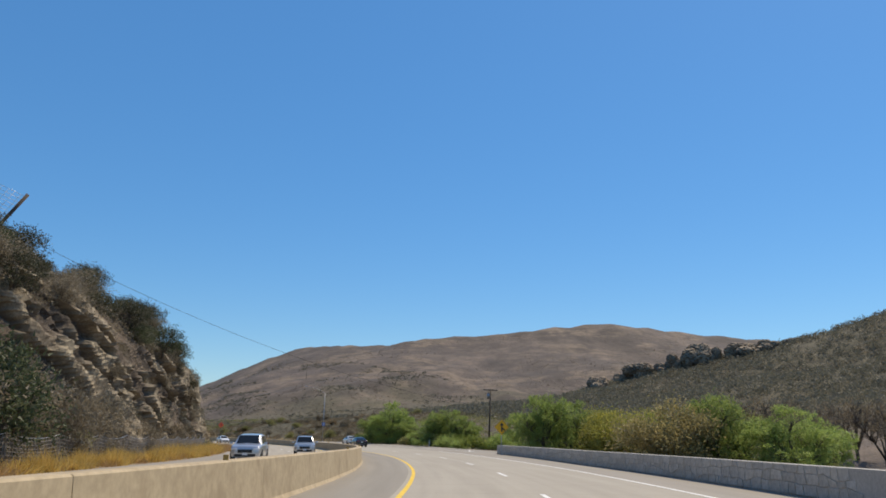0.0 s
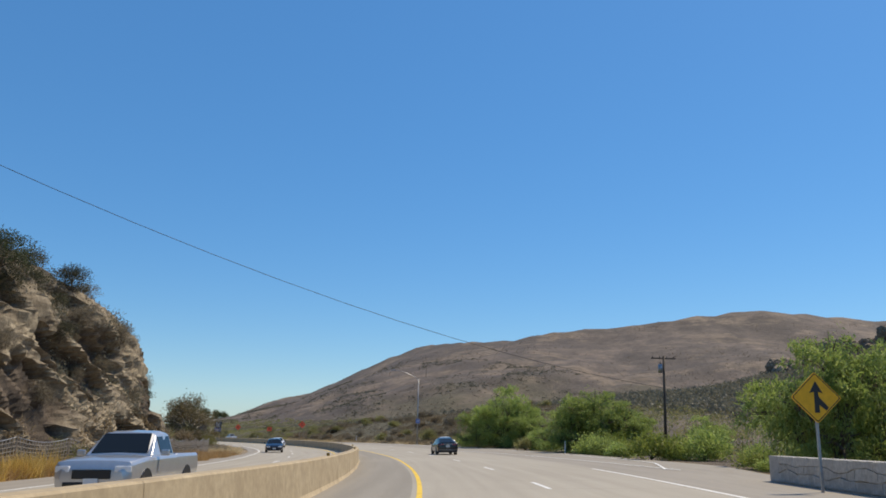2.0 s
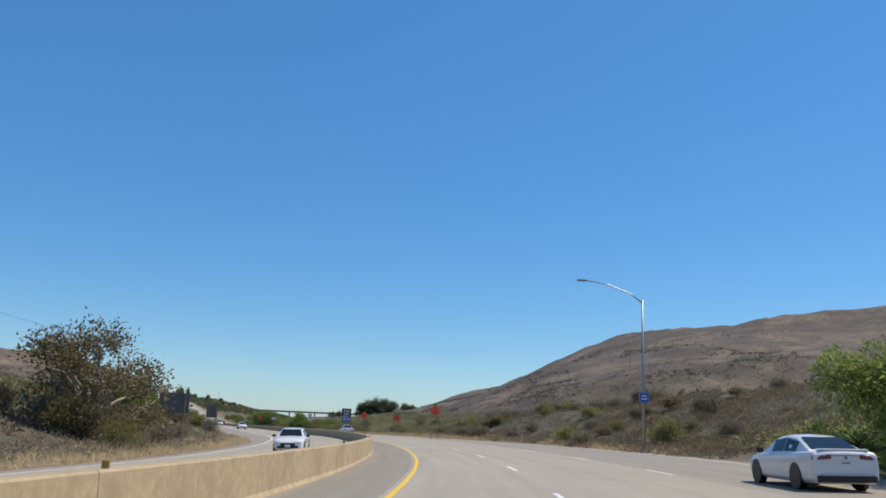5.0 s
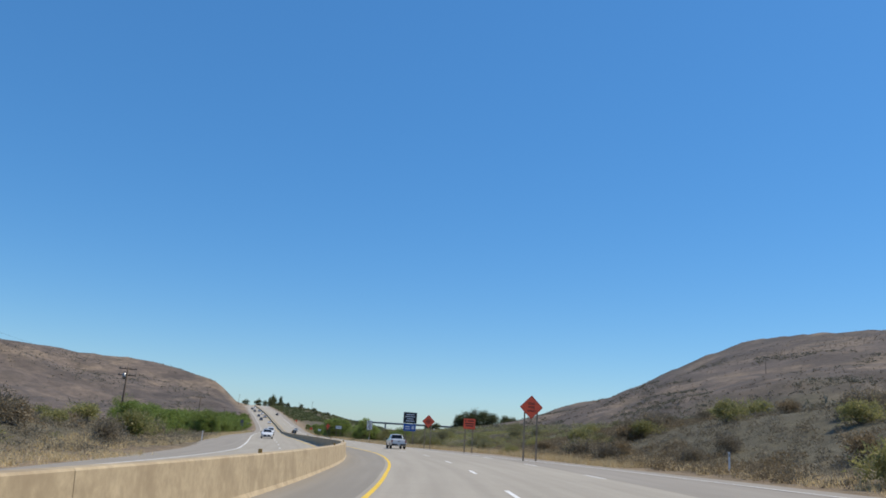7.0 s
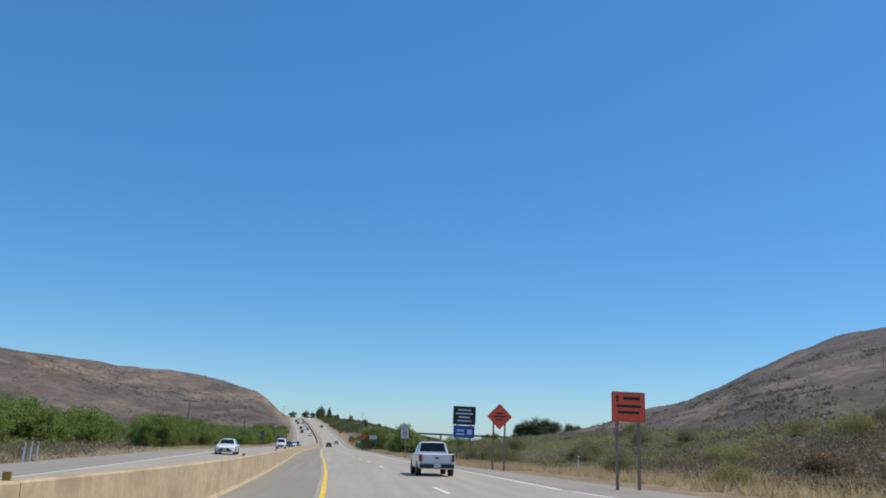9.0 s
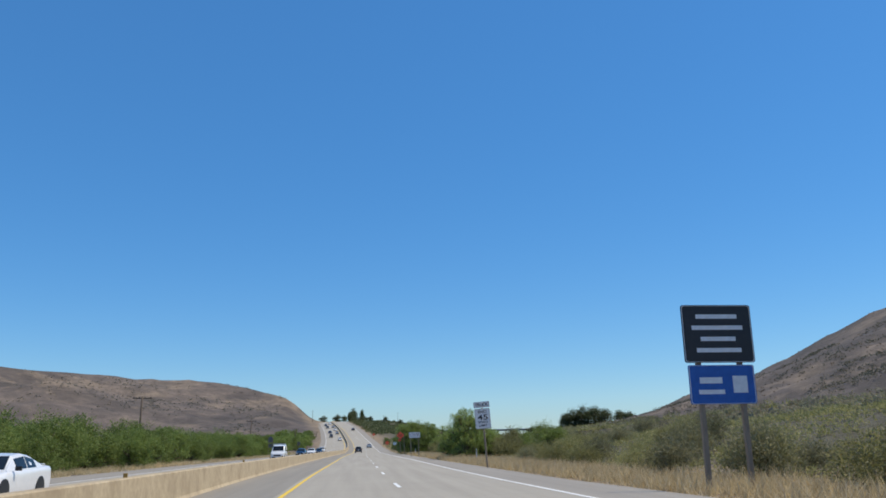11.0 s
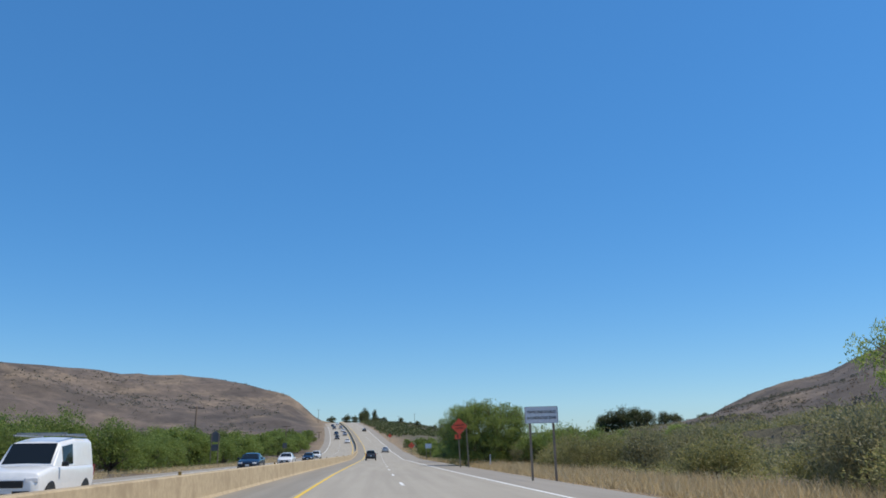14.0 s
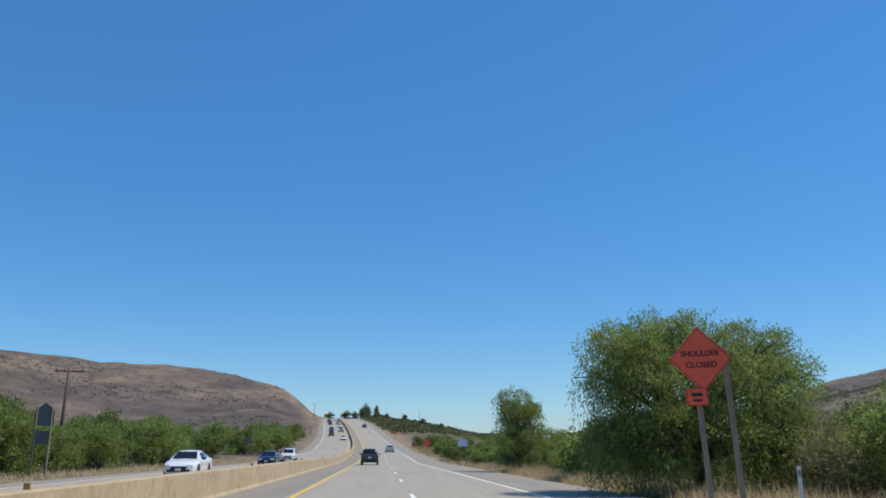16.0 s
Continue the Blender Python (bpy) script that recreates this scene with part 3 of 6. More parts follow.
def thing(name, m, label, category, group="", kind=""):
    ob = new(name)
    ob.matrix_world = m
    return tagged(ob, label, category, group, kind)


def box_bm(sx, sy, sz, at=(0, 0, 0), turn=None):
    bm = bmesh.new()
    bmesh.ops.create_cube(bm, size=1.0)
    bmesh.ops.scale(bm, vec=(sx, sy, sz), verts=bm.verts)
    if turn:
        bmesh.ops.transform(bm, matrix=turn, verts=bm.verts)
    bmesh.ops.translate(bm, vec=at, verts=bm.verts)
    return bm


def box(name, size, material, parent, at=(0, 0, 0), bevel=0.0, turn=None, label=""):
    return part(name, bm_mesh(name, box_bm(*size, turn=turn), material, bevel=bevel), parent, Matrix.Translation(at), label)


def rod_bm(points, radii, sides=8, bm=None):
    """A tapered tube through points."""
    bm = bm or bmesh.new()
    rings = []
    for i, p in enumerate(points):
        p = Vector(p)
        a, b = Vector(points[max(i - 1, 0)]), Vector(points[min(i + 1, len(points) - 1)])
        q = (b - a).to_track_quat("Z", "Y")
        rings.append([bm.verts.new(p + q @ Vector((radii[i] * math.cos(2 * math.pi * k / sides), radii[i] * math.sin(2 * math.pi * k / sides), 0))) for k in range(sides)])
    for r0, r1 in zip(rings, rings[1:]):
        for k in range(sides):
            bm.faces.new((r0[k], r0[(k + 1) % sides], r1[(k + 1) % sides], r1[k]))
    bm.faces.new(rings[0][::-1])
    bm.faces.new(rings[-1])
    return bm


def rod(name, points, radii, material, parent, sides=8, label=""):
    if isinstance(radii, (int, float)):
        radii = [radii] * len(points)
    return part(name, bm_mesh(name, rod_bm(points, radii, sides), material, smooth=True), parent, label=label)


def plate_bm(outline, thick):
    """A flat plate in the xz plane with its face towards -y."""
    bm = bmesh.new()
    f = [bm.verts.new((x, 0, z)) for x, z in outline]
    r = [bm.verts.new((x, thick, z)) for x, z in outline]
    bm.faces.new(f)
    bm.faces.new(r[::-1])
    k = len(f)
    for i in range(k):
        bm.faces.new((f[i], r[i], r[(i + 1) % k], f[(i + 1) % k]))
    bmesh.ops.recalc_face_normals(bm, faces=bm.faces)
    return bm


def rounded(w, h, r, seg=4):
    out = []
    for cx, cz, a in ((w / 2 - r, h / 2 - r, 0), (-w / 2 + r, h / 2 - r, 90), (-w / 2 + r, -h / 2 + r, 180), (w / 2 - r, -h / 2 + r, 270)):
        for k in range(seg + 1):
            q = radians(a + 90 * k / seg)
            out.append((cx + r * math.cos(q), cz + r * math.sin(q)))
    return out


def turned(outline, degrees):
    c, s = math.cos(radians(degrees)), math.sin(radians(degrees))
    return [(x * c - z * s, x * s + z * c) for x, z in outline]


def ring_bm(outer, inner, thick):
    bm = bmesh.new()
    n = len(outer)
    vs = [[bm.verts.new((x, y, z)) for x, z in o] for y in (0, thick) for o in (outer, inner)]
    for i in range(n):
        j = (i + 1) % n
        bm.faces.new((vs[0][i], vs[1][i], vs[1][j], vs[0][j]))
        bm.faces.new((vs[2][i], vs[2][j], vs[3][j], vs[3][i]))
        bm.faces.new((vs[0][i], vs[0][j], vs[2][j], vs[2][i]))
        bm.faces.new((vs[1][i], vs[3][i], vs[3][j], vs[1][j]))
    bmesh.ops.recalc_face_normals(bm, faces=bm.faces)
    return bm


def lettering(words, height, width=None):
    """A mesh of words in the built-in font, centred, standing in the xz plane and facing -y."""
    cu = bpy.data.curves.new("lettering", "FONT")
    cu.body, cu.size, cu.align_x, cu.align_y, cu.extrude, cu.offset = words, 1.0, "CENTER", "CENTER", 0.004, 0.012
    ob = bpy.data.objects.new("lettering", cu)
    scene.collection.objects.link(ob)
    me = bpy.data.meshes.new_from_object(ob.evaluated_get(bpy.context.evaluated_depsgraph_get()))
    bpy.data.objects.remove(ob)
    co = np.empty(len(me.vertices) * 3)
    me.vertices.foreach_get("co", co)
    co = co.reshape(-1, 3)
    co[:, :2] -= (co[:, :2].max(0) + co[:, :2].min(0)) / 2
    ext = co[:, :2].max(0) - co[:, :2].min(0)
    sz = height / ext[1]
    sx = sz if width is None else width / ext[0]
    out = np.stack([co[:, 0] * sx, -co[:, 2], co[:, 1] * sz], -1)
    me.vertices.foreach_set("co", out.ravel())
    me.update()
    return me


def facing(p, degrees):
    """A pose at p whose -y looks back along a way that heads degrees to the left of +y."""
    return Matrix.Translation(p) @ pose(0, 0, 0, 0, 0, degrees)


# ---- foliage kit ----
def leaf_quads(at, way, length, width, rng):
    """Pointed leaves at the places, each along its way, turned at random about it."""
    n = len(at)
    way = way / (np.linalg.norm(way, axis=1, keepdims=True) + 1e-9)
    side = np.cross(way, rng.normal(size=(n, 3)))
    side /= np.linalg.norm(side, axis=1, keepdims=True) + 1e-9
    ln = (length * rng.uniform(0.6, 1.3, n))[:, None]
    wd = (width * rng.uniform(0.7, 1.3, n))[:, None]
    co = np.stack([at - side * wd * 0.5, at + side * wd * 0.5, at + way * ln], 1)
    return co.reshape(-1, 3)


def leaf_mesh(name, co, material):
    q = np.arange(len(co), dtype=np.int32).reshape(-1, 3)
    me = raw_mesh(name, co, q, smooth=False)
    me.materials.append(material)
    return me


def on_lobes(lobes, n, rng, shell=(0.72, 1.0), low=-0.5):
    """Places near the skins of ellipsoid lobes (centre, radii), and the outward ways there."""
    wts = np.array([r[0] * r[1] + r[0] * r[2] for _, r in lobes])
    pick = rng.choice(len(lobes), n, p=wts / wts.sum())
    d = rng.normal(size=(n * 3, 3))
    d /= np.linalg.norm(d, axis=1, keepdims=True)
    d = d[d[:, 2] > low][:n]
    c = np.array([lobes[i][0] for i in pick[:len(d)]], float)
    r = np.array([lobes[i][1] for i in pick[:len(d)]], float)
    k = rng.uniform(*shell, len(d))[:, None] * (1 + 0.13 * np.sin(d[:, :1] * 9 + d[:, 1:2] * 7))
    return c + d * r * k, d


def weeping_leaves(lobes, strands, per, rng, drop=1.4, leaf=(0.32, 0.075)):
    at, d = on_lobes(lobes, strands, rng, (0.4, 1.0), -0.35)
    k = rng.uniform(0, 1, (len(at), per))
    fall = (rng.uniform(0.4, 1.0, len(at)) * drop)[:, None]
    p = at[:, None, :] + d[:, None, :] * (0.35 * k * (1.3 - k))[:, :, None] + np.array([0, 0, -1.0]) * (fall * k * k)[:, :, None]
    p = p + rng.normal(0, 0.07, p.shape)
    w = d[:, None, :] * np.array([0.7, 0.7, 0.1]) * (1 - k)[:, :, None] + np.array([0, 0, -1.0]) * (0.45 + k)[:, :, None] + rng.normal(0, 0.3, p.shape)
    return leaf_quads(p.reshape(-1, 3), w.reshape(-1, 3), leaf[0], leaf[1], rng)


def bushy_leaves(lobes, tufts, per, rng, spread=0.22, leaf=(0.16, 0.08), low=-0.4, shell=(0.35, 1.0)):
    at, d = on_lobes(lobes, tufts, rng, shell, low)
    p = at[:, None, :] + rng.normal(0, spread, (len(at), per, 3))
    w = d[:, None, :] * 0.7 + rng.normal(0, 0.7, p.shape) + np.array([0, 0, 0.25])
    return leaf_quads(p.reshape(-1, 3), w.reshape(-1, 3), leaf[0], leaf[1], rng)


def clumps(lobes, n, size, rng, low=-0.35):
    """Small clumps of leaves crowded over the skins of the lobes."""
    at, _ = on_lobes(lobes, n, rng, (0.62, 1.0), low)
    r = size * rng.uniform(0.65, 1.35, len(at))
    return [(tuple(p), (q, q, q * 0.75)) for p, q in zip(at, r)]


def billowing_leaves(lobes, n, size, tufts, per, rng, leaf, spread=0.08, low=-0.35):
    """Leaves crowded on the skins of clumps, with shaded gaps between them."""
    return bushy_leaves(clumps(lobes, n, size, rng, low), tufts, per, rng, spread, leaf, max(low, -0.6), (0.7, 1.1))


def pepper_leaves(lobes, rng, n, tufts, strands, leaf, drop=2.4):
    return np.concatenate([billowing_leaves(lobes, n, 0.5, tufts, 9, rng, leaf, 0.10), weeping_leaves(lobes, strands, 12, rng, drop, (leaf[0] * 1.15, leaf[1] * 0.75))])


def limbs_bm(lobes, rng, trunk=(0.16, 1.0), extra=10):
    """A trunk and limbs that reach into the lobes."""
    bm = bmesh.new()
    r0, h0 = trunk
    rod_bm([(0, 0, -0.3), (rng.uniform(-.05, .05), 0.03, h0 * 0.5), (rng.uniform(-.1, .1), rng.uniform(-.1, .1), h0)], [r0 * 1.35, r0, r0 * 0.85], 8, bm)
    for c, r in lobes:
        mid = Vector((c[0] * 0.45 + rng.uniform(-.2, .2), c[1] * 0.45 + rng.uniform(-.2, .2), h0 + (c[2] - h0) * 0.55))
        rod_bm([(0, 0, h0 * 0.8), mid, c], [r0 * 0.6, r0 * 0.42, r0 * 0.16], 6, bm)
        for _ in range(extra):
            d = Vector(rng.normal(size=3)).normalized()
            tip = Vector(c) + Vector((d.x * r[0], d.y * r[1], abs(d.z) * r[2])) * 0.92
            st = mid.lerp(Vector(c), rng.uniform(0.2, 1.0))
            rod_bm([st, st.lerp(tip, 0.5) + Vector((0, 0, 0.15)), tip], [r0 * 0.2, r0 * 0.12, r0 * 0.04], 4, bm)
    return bm


def tree_kind(name, seed, lobes, leaves, bark, leaf_material, trunk=(0.16, 1.0), extra=10):
    rng = np.random.RandomState(seed)
    return (None if bark is None else bm_mesh(name + "_trunk", limbs_bm(lobes, rng, trunk, extra), M[bark], smooth=True), leaf_mesh(name + "_crown", leaves(lobes, rng), M[leaf_material]))


def plant(kind, name, x, y, turn, scale, label, category, group="", tall=1.0, z=None):
    z = ground_at(x, y) - 0.05 if z is None else z
    t = thing(name, Matrix.Translation((x, y, z)) @ pose(0, 0, 0, 0, 0, turn), label, category, group)
    m = Matrix.Diagonal((scale, scale, scale * tall, 1))
    if kind[0] is None:
        ob = new(name, kind[1])
        ob.matrix_world = t.matrix_world @ m
        bpy.data.objects.remove(t)
        return tagged(ob, label, category, group)
    part("trunk" if category == "tree" else "stem", kind[0], t, m)
    part("crown" if category == "tree" else "foliage", kind[1], t, m)
    return t


def random_lobes(seed, n, spread, height, size, low=0):
    """Lobes of a crown; low: how many more hang near the ground around it."""
    rng = np.random.RandomState(seed)
    out = []
    for k in range(low):
        a, d = 2 * math.pi * (k + rng.rand() * 0.5) / low, spread * rng.uniform(0.55, 0.95)
        f = size * rng.uniform(0.6, 0.85)
        out.append(((d * math.cos(a), d * math.sin(a), f * rng.uniform(0.9, 1.5)), (f, f, f * 1.1)))
    for k in range(n):
        a = 2 * math.pi * k / n + rng.uniform(-0.4, 0.4)
        d = spread * (0.25 + 0.75 * rng.rand() ** 0.7) if k else 0.1
        f = rng.uniform(0.75, 1.2)
        out.append(((d * math.cos(a), d * math.sin(a), height * (1.0 if not k else 0) + (0 if not k else height * rng.uniform(0.5, 0.95))), (size * f, size * f * rng.uniform(0.85, 1.15), size * f * rng.uniform(0.75, 1.0))))
    return out

# ---- rock cut beside the opposite carriageway ----
def rock_cut():
    """A faceted rock face with slanting ledges, swept along the foot of the slope."""
    ss, vs = np.arange(-24.0, 156.0, 0.45), np.linspace(0, 1, 74)
    S, V = np.meshgrid(ss, vs, indexing="ij")
    S, V = S.ravel(), V.ravel()
    rise = V * 14.0
    lean = 0.34 * np.clip(rise, 0, 9) + 0.95 * np.clip(rise - 9, 0, 9)
    dip = S * 0.42 + rise * 0.90 + 2.2 * fractal(S / 12, rise / 8, 3)
    saw = lambda v: v - np.floor(v)
    # pale beds stand out between dark ones, broken off here and there
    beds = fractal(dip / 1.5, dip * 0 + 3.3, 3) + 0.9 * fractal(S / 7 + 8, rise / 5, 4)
    # the same mask later paints the ledges pale, as if sunlit
    lit_bed = bump_up(beds, 0.07, 0.14)
    ledge = lit_bed * (0.8 + 0.8 * saw(dip / 3.1)) + saw(dip / 5.6) * 1.5 + saw(dip / 1.1 + 0.3) * 0.25
    # broken blocks
    a, c = np.floor(dip / 0.75 + fractal(S / 3, rise / 3, 2) * 2), np.floor((S * 0.9 - rise * 0.42) / 1.5 + fractal(S / 3 + 9, rise / 3, 2) * 2)
    block = LATTICE[(a * 7).astype(int) % 256, (c * 13 + a * 5).astype(int) % 256]
    rough = block * 0.5 + fractal(S / 6, rise / 5 + 7, 3) * 2.0 + fractal(S / 1.3, rise / 1.1, 4) * 0.6
    ends = bump_up(S, -24, -14) * (1 - bump_up(S, 114, 144))
    out = (ledge + rough) * bump_up(rise, 0, 1.5) * (1 - bump_up(rise, 11, 14) * 0.8)
    l = -20.4 - lean + out * 0.7 - (1 - ends) * 3.0
    x, y, h = np.interp(S, PS, PX), np.interp(S, PS, PY), np.interp(S, PS, PH)
    z = bank(S) * -19 - 0.5 + rise * (0.25 + 0.75 * ends)
    co = np.stack([x + l * np.cos(h), y + l * np.sin(h), z], -1)
    n, k = len(ss), len(vs)
    i = np.arange(n * k).reshape(n, k)
    quads = np.stack([i[:-1, :-1].ravel(), i[1:, :-1].ravel(), i[1:, 1:].ravel(), i[:-1, 1:].ravel()], -1)
    me = raw_mesh("rock_cut", co, quads, smooth=False)
    lit_bed = lit_bed * (0.55 + 0.45 * block)
    me.attributes.new("lit_bed", "FLOAT", "POINT").data.foreach_set("value", lit_bed.astype(np.float32))
    return me, co.reshape(n, k, 3)


def cut_material():
    m, n, l, b = shader("cut_rock", 0.95)
    tc = n.new("ShaderNodeTexCoord")
    tilt = n.new("ShaderNodeMapping")
    tilt.inputs["Rotation"].default_value = (radians(25), 0, 0)
    long_ = n.new("ShaderNodeMapping")
    long_.inputs["Scale"].default_value = (0.5, 0.22, 1.5)
    tx = n.new("ShaderNodeTexNoise")
    tx.inputs["Scale"].default_value, tx.inputs["Detail"].default_value, tx.inputs["Roughness"].default_value = 0.6, 8.0, 0.7
    l.new(tc.outputs["Object"], tilt.inputs["Vector"])
    l.new(tilt.outputs["Vector"], long_.inputs["Vector"])
    l.new(long_.outputs["Vector"], tx.inputs["Vector"])
    slabs = tx.outputs["Fac"]
    fine_ = noise_fac(n, l, 3.2, 8, 0.75)
    c = ramp(n, l, slabs, [(0.36, (0.055, 0.042, 0.031)), (0.50, (0.10, 0.075, 0.054)), (0.60, (0.15, 0.115, 0.08)), (0.68, (0.28, 0.23, 0.165))])
    c = mixed(n, l, 1.0, c, ramp(n, l, fine_, [(0.3, (0.6, 0.6, 0.6)), (0.7, (1.3, 1.3, 1.3))]), "MULTIPLY")
    brown = ramp(n, l, noise_fac(n, l, 0.12, 4), [(0.45, (0, 0, 0)), (0.6, (1, 1, 1))])
    c = mixed(n, l, mixed(n, l, 0.55, (0, 0, 0), brown), c, (0.10, 0.075, 0.052))
    # sun on the ledge tops put into the colour, as paler rock
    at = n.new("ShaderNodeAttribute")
    at.attribute_name = "lit_bed"
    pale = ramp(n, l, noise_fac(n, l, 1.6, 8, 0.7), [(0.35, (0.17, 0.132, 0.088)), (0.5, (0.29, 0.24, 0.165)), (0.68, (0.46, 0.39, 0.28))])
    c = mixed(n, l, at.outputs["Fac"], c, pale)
    l.new(c, b.inputs["Base Color"])
    bumped(n, l, b, fine_, 0.8, 0.2)
    return m


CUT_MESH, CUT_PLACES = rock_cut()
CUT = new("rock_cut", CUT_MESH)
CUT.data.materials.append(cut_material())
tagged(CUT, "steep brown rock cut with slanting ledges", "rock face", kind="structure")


def boulder_mesh(seed):
    bm = bmesh.new()
    bmesh.ops.create_icosphere(bm, subdivisions=3, radius=1.0)
    for v in bm.verts:
        p = v.co.copy()
        k = 1 + 0.6 * noise.noise(p * 1.2 + Vector((seed * 7.1, 0, 0))) + 0.4 * noise.noise(p * 2.9 + Vector((0, seed * 3.3, 0))) + 0.15 * noise.noise(p * 6.0)
        v.co = Vector((p.x, p.y, p.z * 0.85)) * k
    return bm_mesh("boulder", bm, M["rock"] if seed % 2 else M["rock_dark"])


BOULDERS = [boulder_mesh(k) for k in range(4)]


def on_cut(s, rise):
    """A place on the rock face at a distance along the road and a height up the face."""
    return Vector(CUT_PLACES[int(np.clip((s + 24) / 0.45, 0, CUT_PLACES.shape[0] - 1)), int(np.clip(rise / 14 * 73, 0, 73))])


def outcrop_mesh(seed):
    """A bulging outcrop: rounded knobs grown together, with cracks between."""
    r = np.random.RandomState(seed)
    knobs = [(Vector((r.uniform(-0.55, 0.55), r.uniform(-0.45, 0.45), r.uniform(-0.35, 0.4))), r.uniform(0.4, 0.68)) for _ in range(9)]
    bm = bmesh.new()
    bmesh.ops.create_icosphere(bm, subdivisions=5, radius=1.0)
    for v in bm.verts:
        d, reach = v.co.normalized(), 0.25
        for c, q in knobs:
            b = d.dot(c)
            h = b * b - c.length_squared + q * q
            if h > 0:
                reach = max(reach, b + math.sqrt(h))
        p = d * reach
        crack = abs(noise.noise(p * 3.2 + Vector((seed * 3.1, 0, 0))))
        v.co = p * (1 + 0.10 * noise.noise(p * 4.5 + Vector((0, seed, 0))) + 0.06 * noise.noise(p * 11) - 0.16 * max(0.0, 0.12 - crack) / 0.12)
    return bm_mesh("outcrop", bm, M["rock"])


OUTCROPS = [outcrop_mesh(k + 3) for k in range(4)]
# outcrops on the ridge
for x, y, z, wide, tall, k in ((39.6, 277, 21.2, 5.0, 3.4, 1), (52.4, 275, 26.4, 7.2, 3.4, 3), (46.5, 276, 24.0, 3.2, 2.2, 0), (59.5, 273, 27.2, 3.4, 2.4, 2), (63.8, 272, 29.2, 3.9, 3.4, 0), (70.7, 270, 31.6, 6.6, 5.4, 2), (75.5, 269, 31.6, 3.4, 3.2, 1), (85.7, 266, 35.4, 7.2, 2.9, 1), (81, 266, 34.4, 3.2, 2.6, 3), (92.7, 264, 34.8, 4.6, 2.4, 0), (98.5, 262, 34.8, 3.0, 1.8, 3),
                                 (68, 258, 22.5, 2.2, 1.6, 0), (88, 252, 25.0, 2.4, 1.5, 3), (104, 248, 27.5, 2.2, 1.4, 2), (112, 244, 29.0, 2.0, 1.3, 1), (126, 247, 37.0, 2.6, 1.5, 0), (44, 268, 17.5, 2.4, 1.5, 2), (30, 280, 16.5, 3.6, 1.6, 3)):
    b = new("rock_outcrop", OUTCROPS[k])
    b.matrix_world = Matrix.Translation((x, y, min(z, ground_at(x, y) + tall * 0.6) - 0.4)) @ pose(0, 0, 0, 0, 0, 47 * x) @ Matrix.Diagonal((wide * 0.85, wide * 0.85, tall, 1))
    tagged(b, "weathered brown rock outcrop on the scrubby ridge", "rock", "ridge outcrops")
rk = np.random.RandomState(17)
for _ in range(26):
    s, l = float(rk.uniform(0, 130)), float(-rk.uniform(19.2, 21.0))
    q, sc = along(s, l), float(rk.uniform(0.2, 0.6))
    b = new("fallen_rock", BOULDERS[int(rk.randint(4))])
    b.matrix_world = Matrix.Translation((q.x, q.y, ground_at(q.x, q.y) + sc * 0.3)) @ pose(0, 0, 0, 0, 0, float(rk.uniform(0, 360))) @ Matrix.Diagonal((sc, sc, sc, 1))
    tagged(b, "fallen rock at the foot of the cut", "rock", "fallen rocks")

# ---- trees and shrubs, each kind built once at about its own size ----
PEPPER = [tree_kind("pepper_tree", 11 + k, random_lobes(21 + k, 7, 2.7, 4.6, 1.7, 5), lambda lo, rng: pepper_leaves(lo, rng, 110, 1900, 850, (0.19, 0.075)), "bark", "leaf_green", (0.28, 1.5)) for k in range(3)]
DOME = [((-1.5, 0, 5.0), (2.2, 2.1, 1.5)), ((0.4, 0.3, 5.6), (1.9, 1.9, 1.2)), ((2.3, 0, 4.7), (2.0, 2.0, 1.5)), ((-3.0, 0.2, 4.1), (1.4, 1.5, 1.5)), ((3.7, 0.2, 3.7), (1.3, 1.4, 1.5)), ((1.1, -1.7, 3.7), (1.6, 1.3, 1.3)), ((-0.8, 1.6, 4.7), (2.0, 1.6, 1.4)), ((2.1, 1.5, 4.3), (1.8, 1.6, 1.4)), ((-2.2, -1.4, 3.9), (1.3, 1.2, 1.3)),
        ((-2.9, 0.1, 2.2), (1.1, 1.3, 1.7)), ((-1.3, -0.7, 2.3), (1.3, 1.2, 1.8)), ((1.2, 0.6, 2.2), (1.5, 1.4, 1.8)), ((3.2, 0.2, 2.1), (1.2, 1.3, 1.7)), ((0.1, 1.3, 2.2), (1.5, 1.2, 1.8))]
# the hanging skirt of the crown
DOME += [((3.1 * math.cos(k * 0.7), 1.9 * math.sin(k * 0.7), 1.6), (1.05, 1.0, 1.6)) for k in range(9)]
PEPPER_NEAR = tree_kind("pepper_tree", 15, DOME, lambda lo, rng: pepper_leaves(lo, rng, 340, 8200, 5600, (0.12, 0.05), 2.6), "bark", "leaf_green", (0.3, 1.6))
THICKET = [tree_kind("thicket", 35 + k, random_lobes(45 + k, 8, 1.9, 3.2, 1.2, 5), lambda lo, rng: billowing_leaves(lo, 60, 0.55, 750, 9, rng, (0.19, 0.11), 0.14, -0.9), "bark", "leaf_thicket", (0.14, 0.4), 1) for k in range(2)]
THICKET_NEAR = [tree_kind("thicket", 35 + k, random_lobes(45 + k, 10, 2.0, 3.2, 1.1, 6), lambda lo, rng: billowing_leaves(lo, 120, 0.48, 1350, 9, rng, (0.15, 0.08), 0.13, -0.9), "bark", "leaf_thicket", (0.14, 0.4), 1) for k in range(2)]
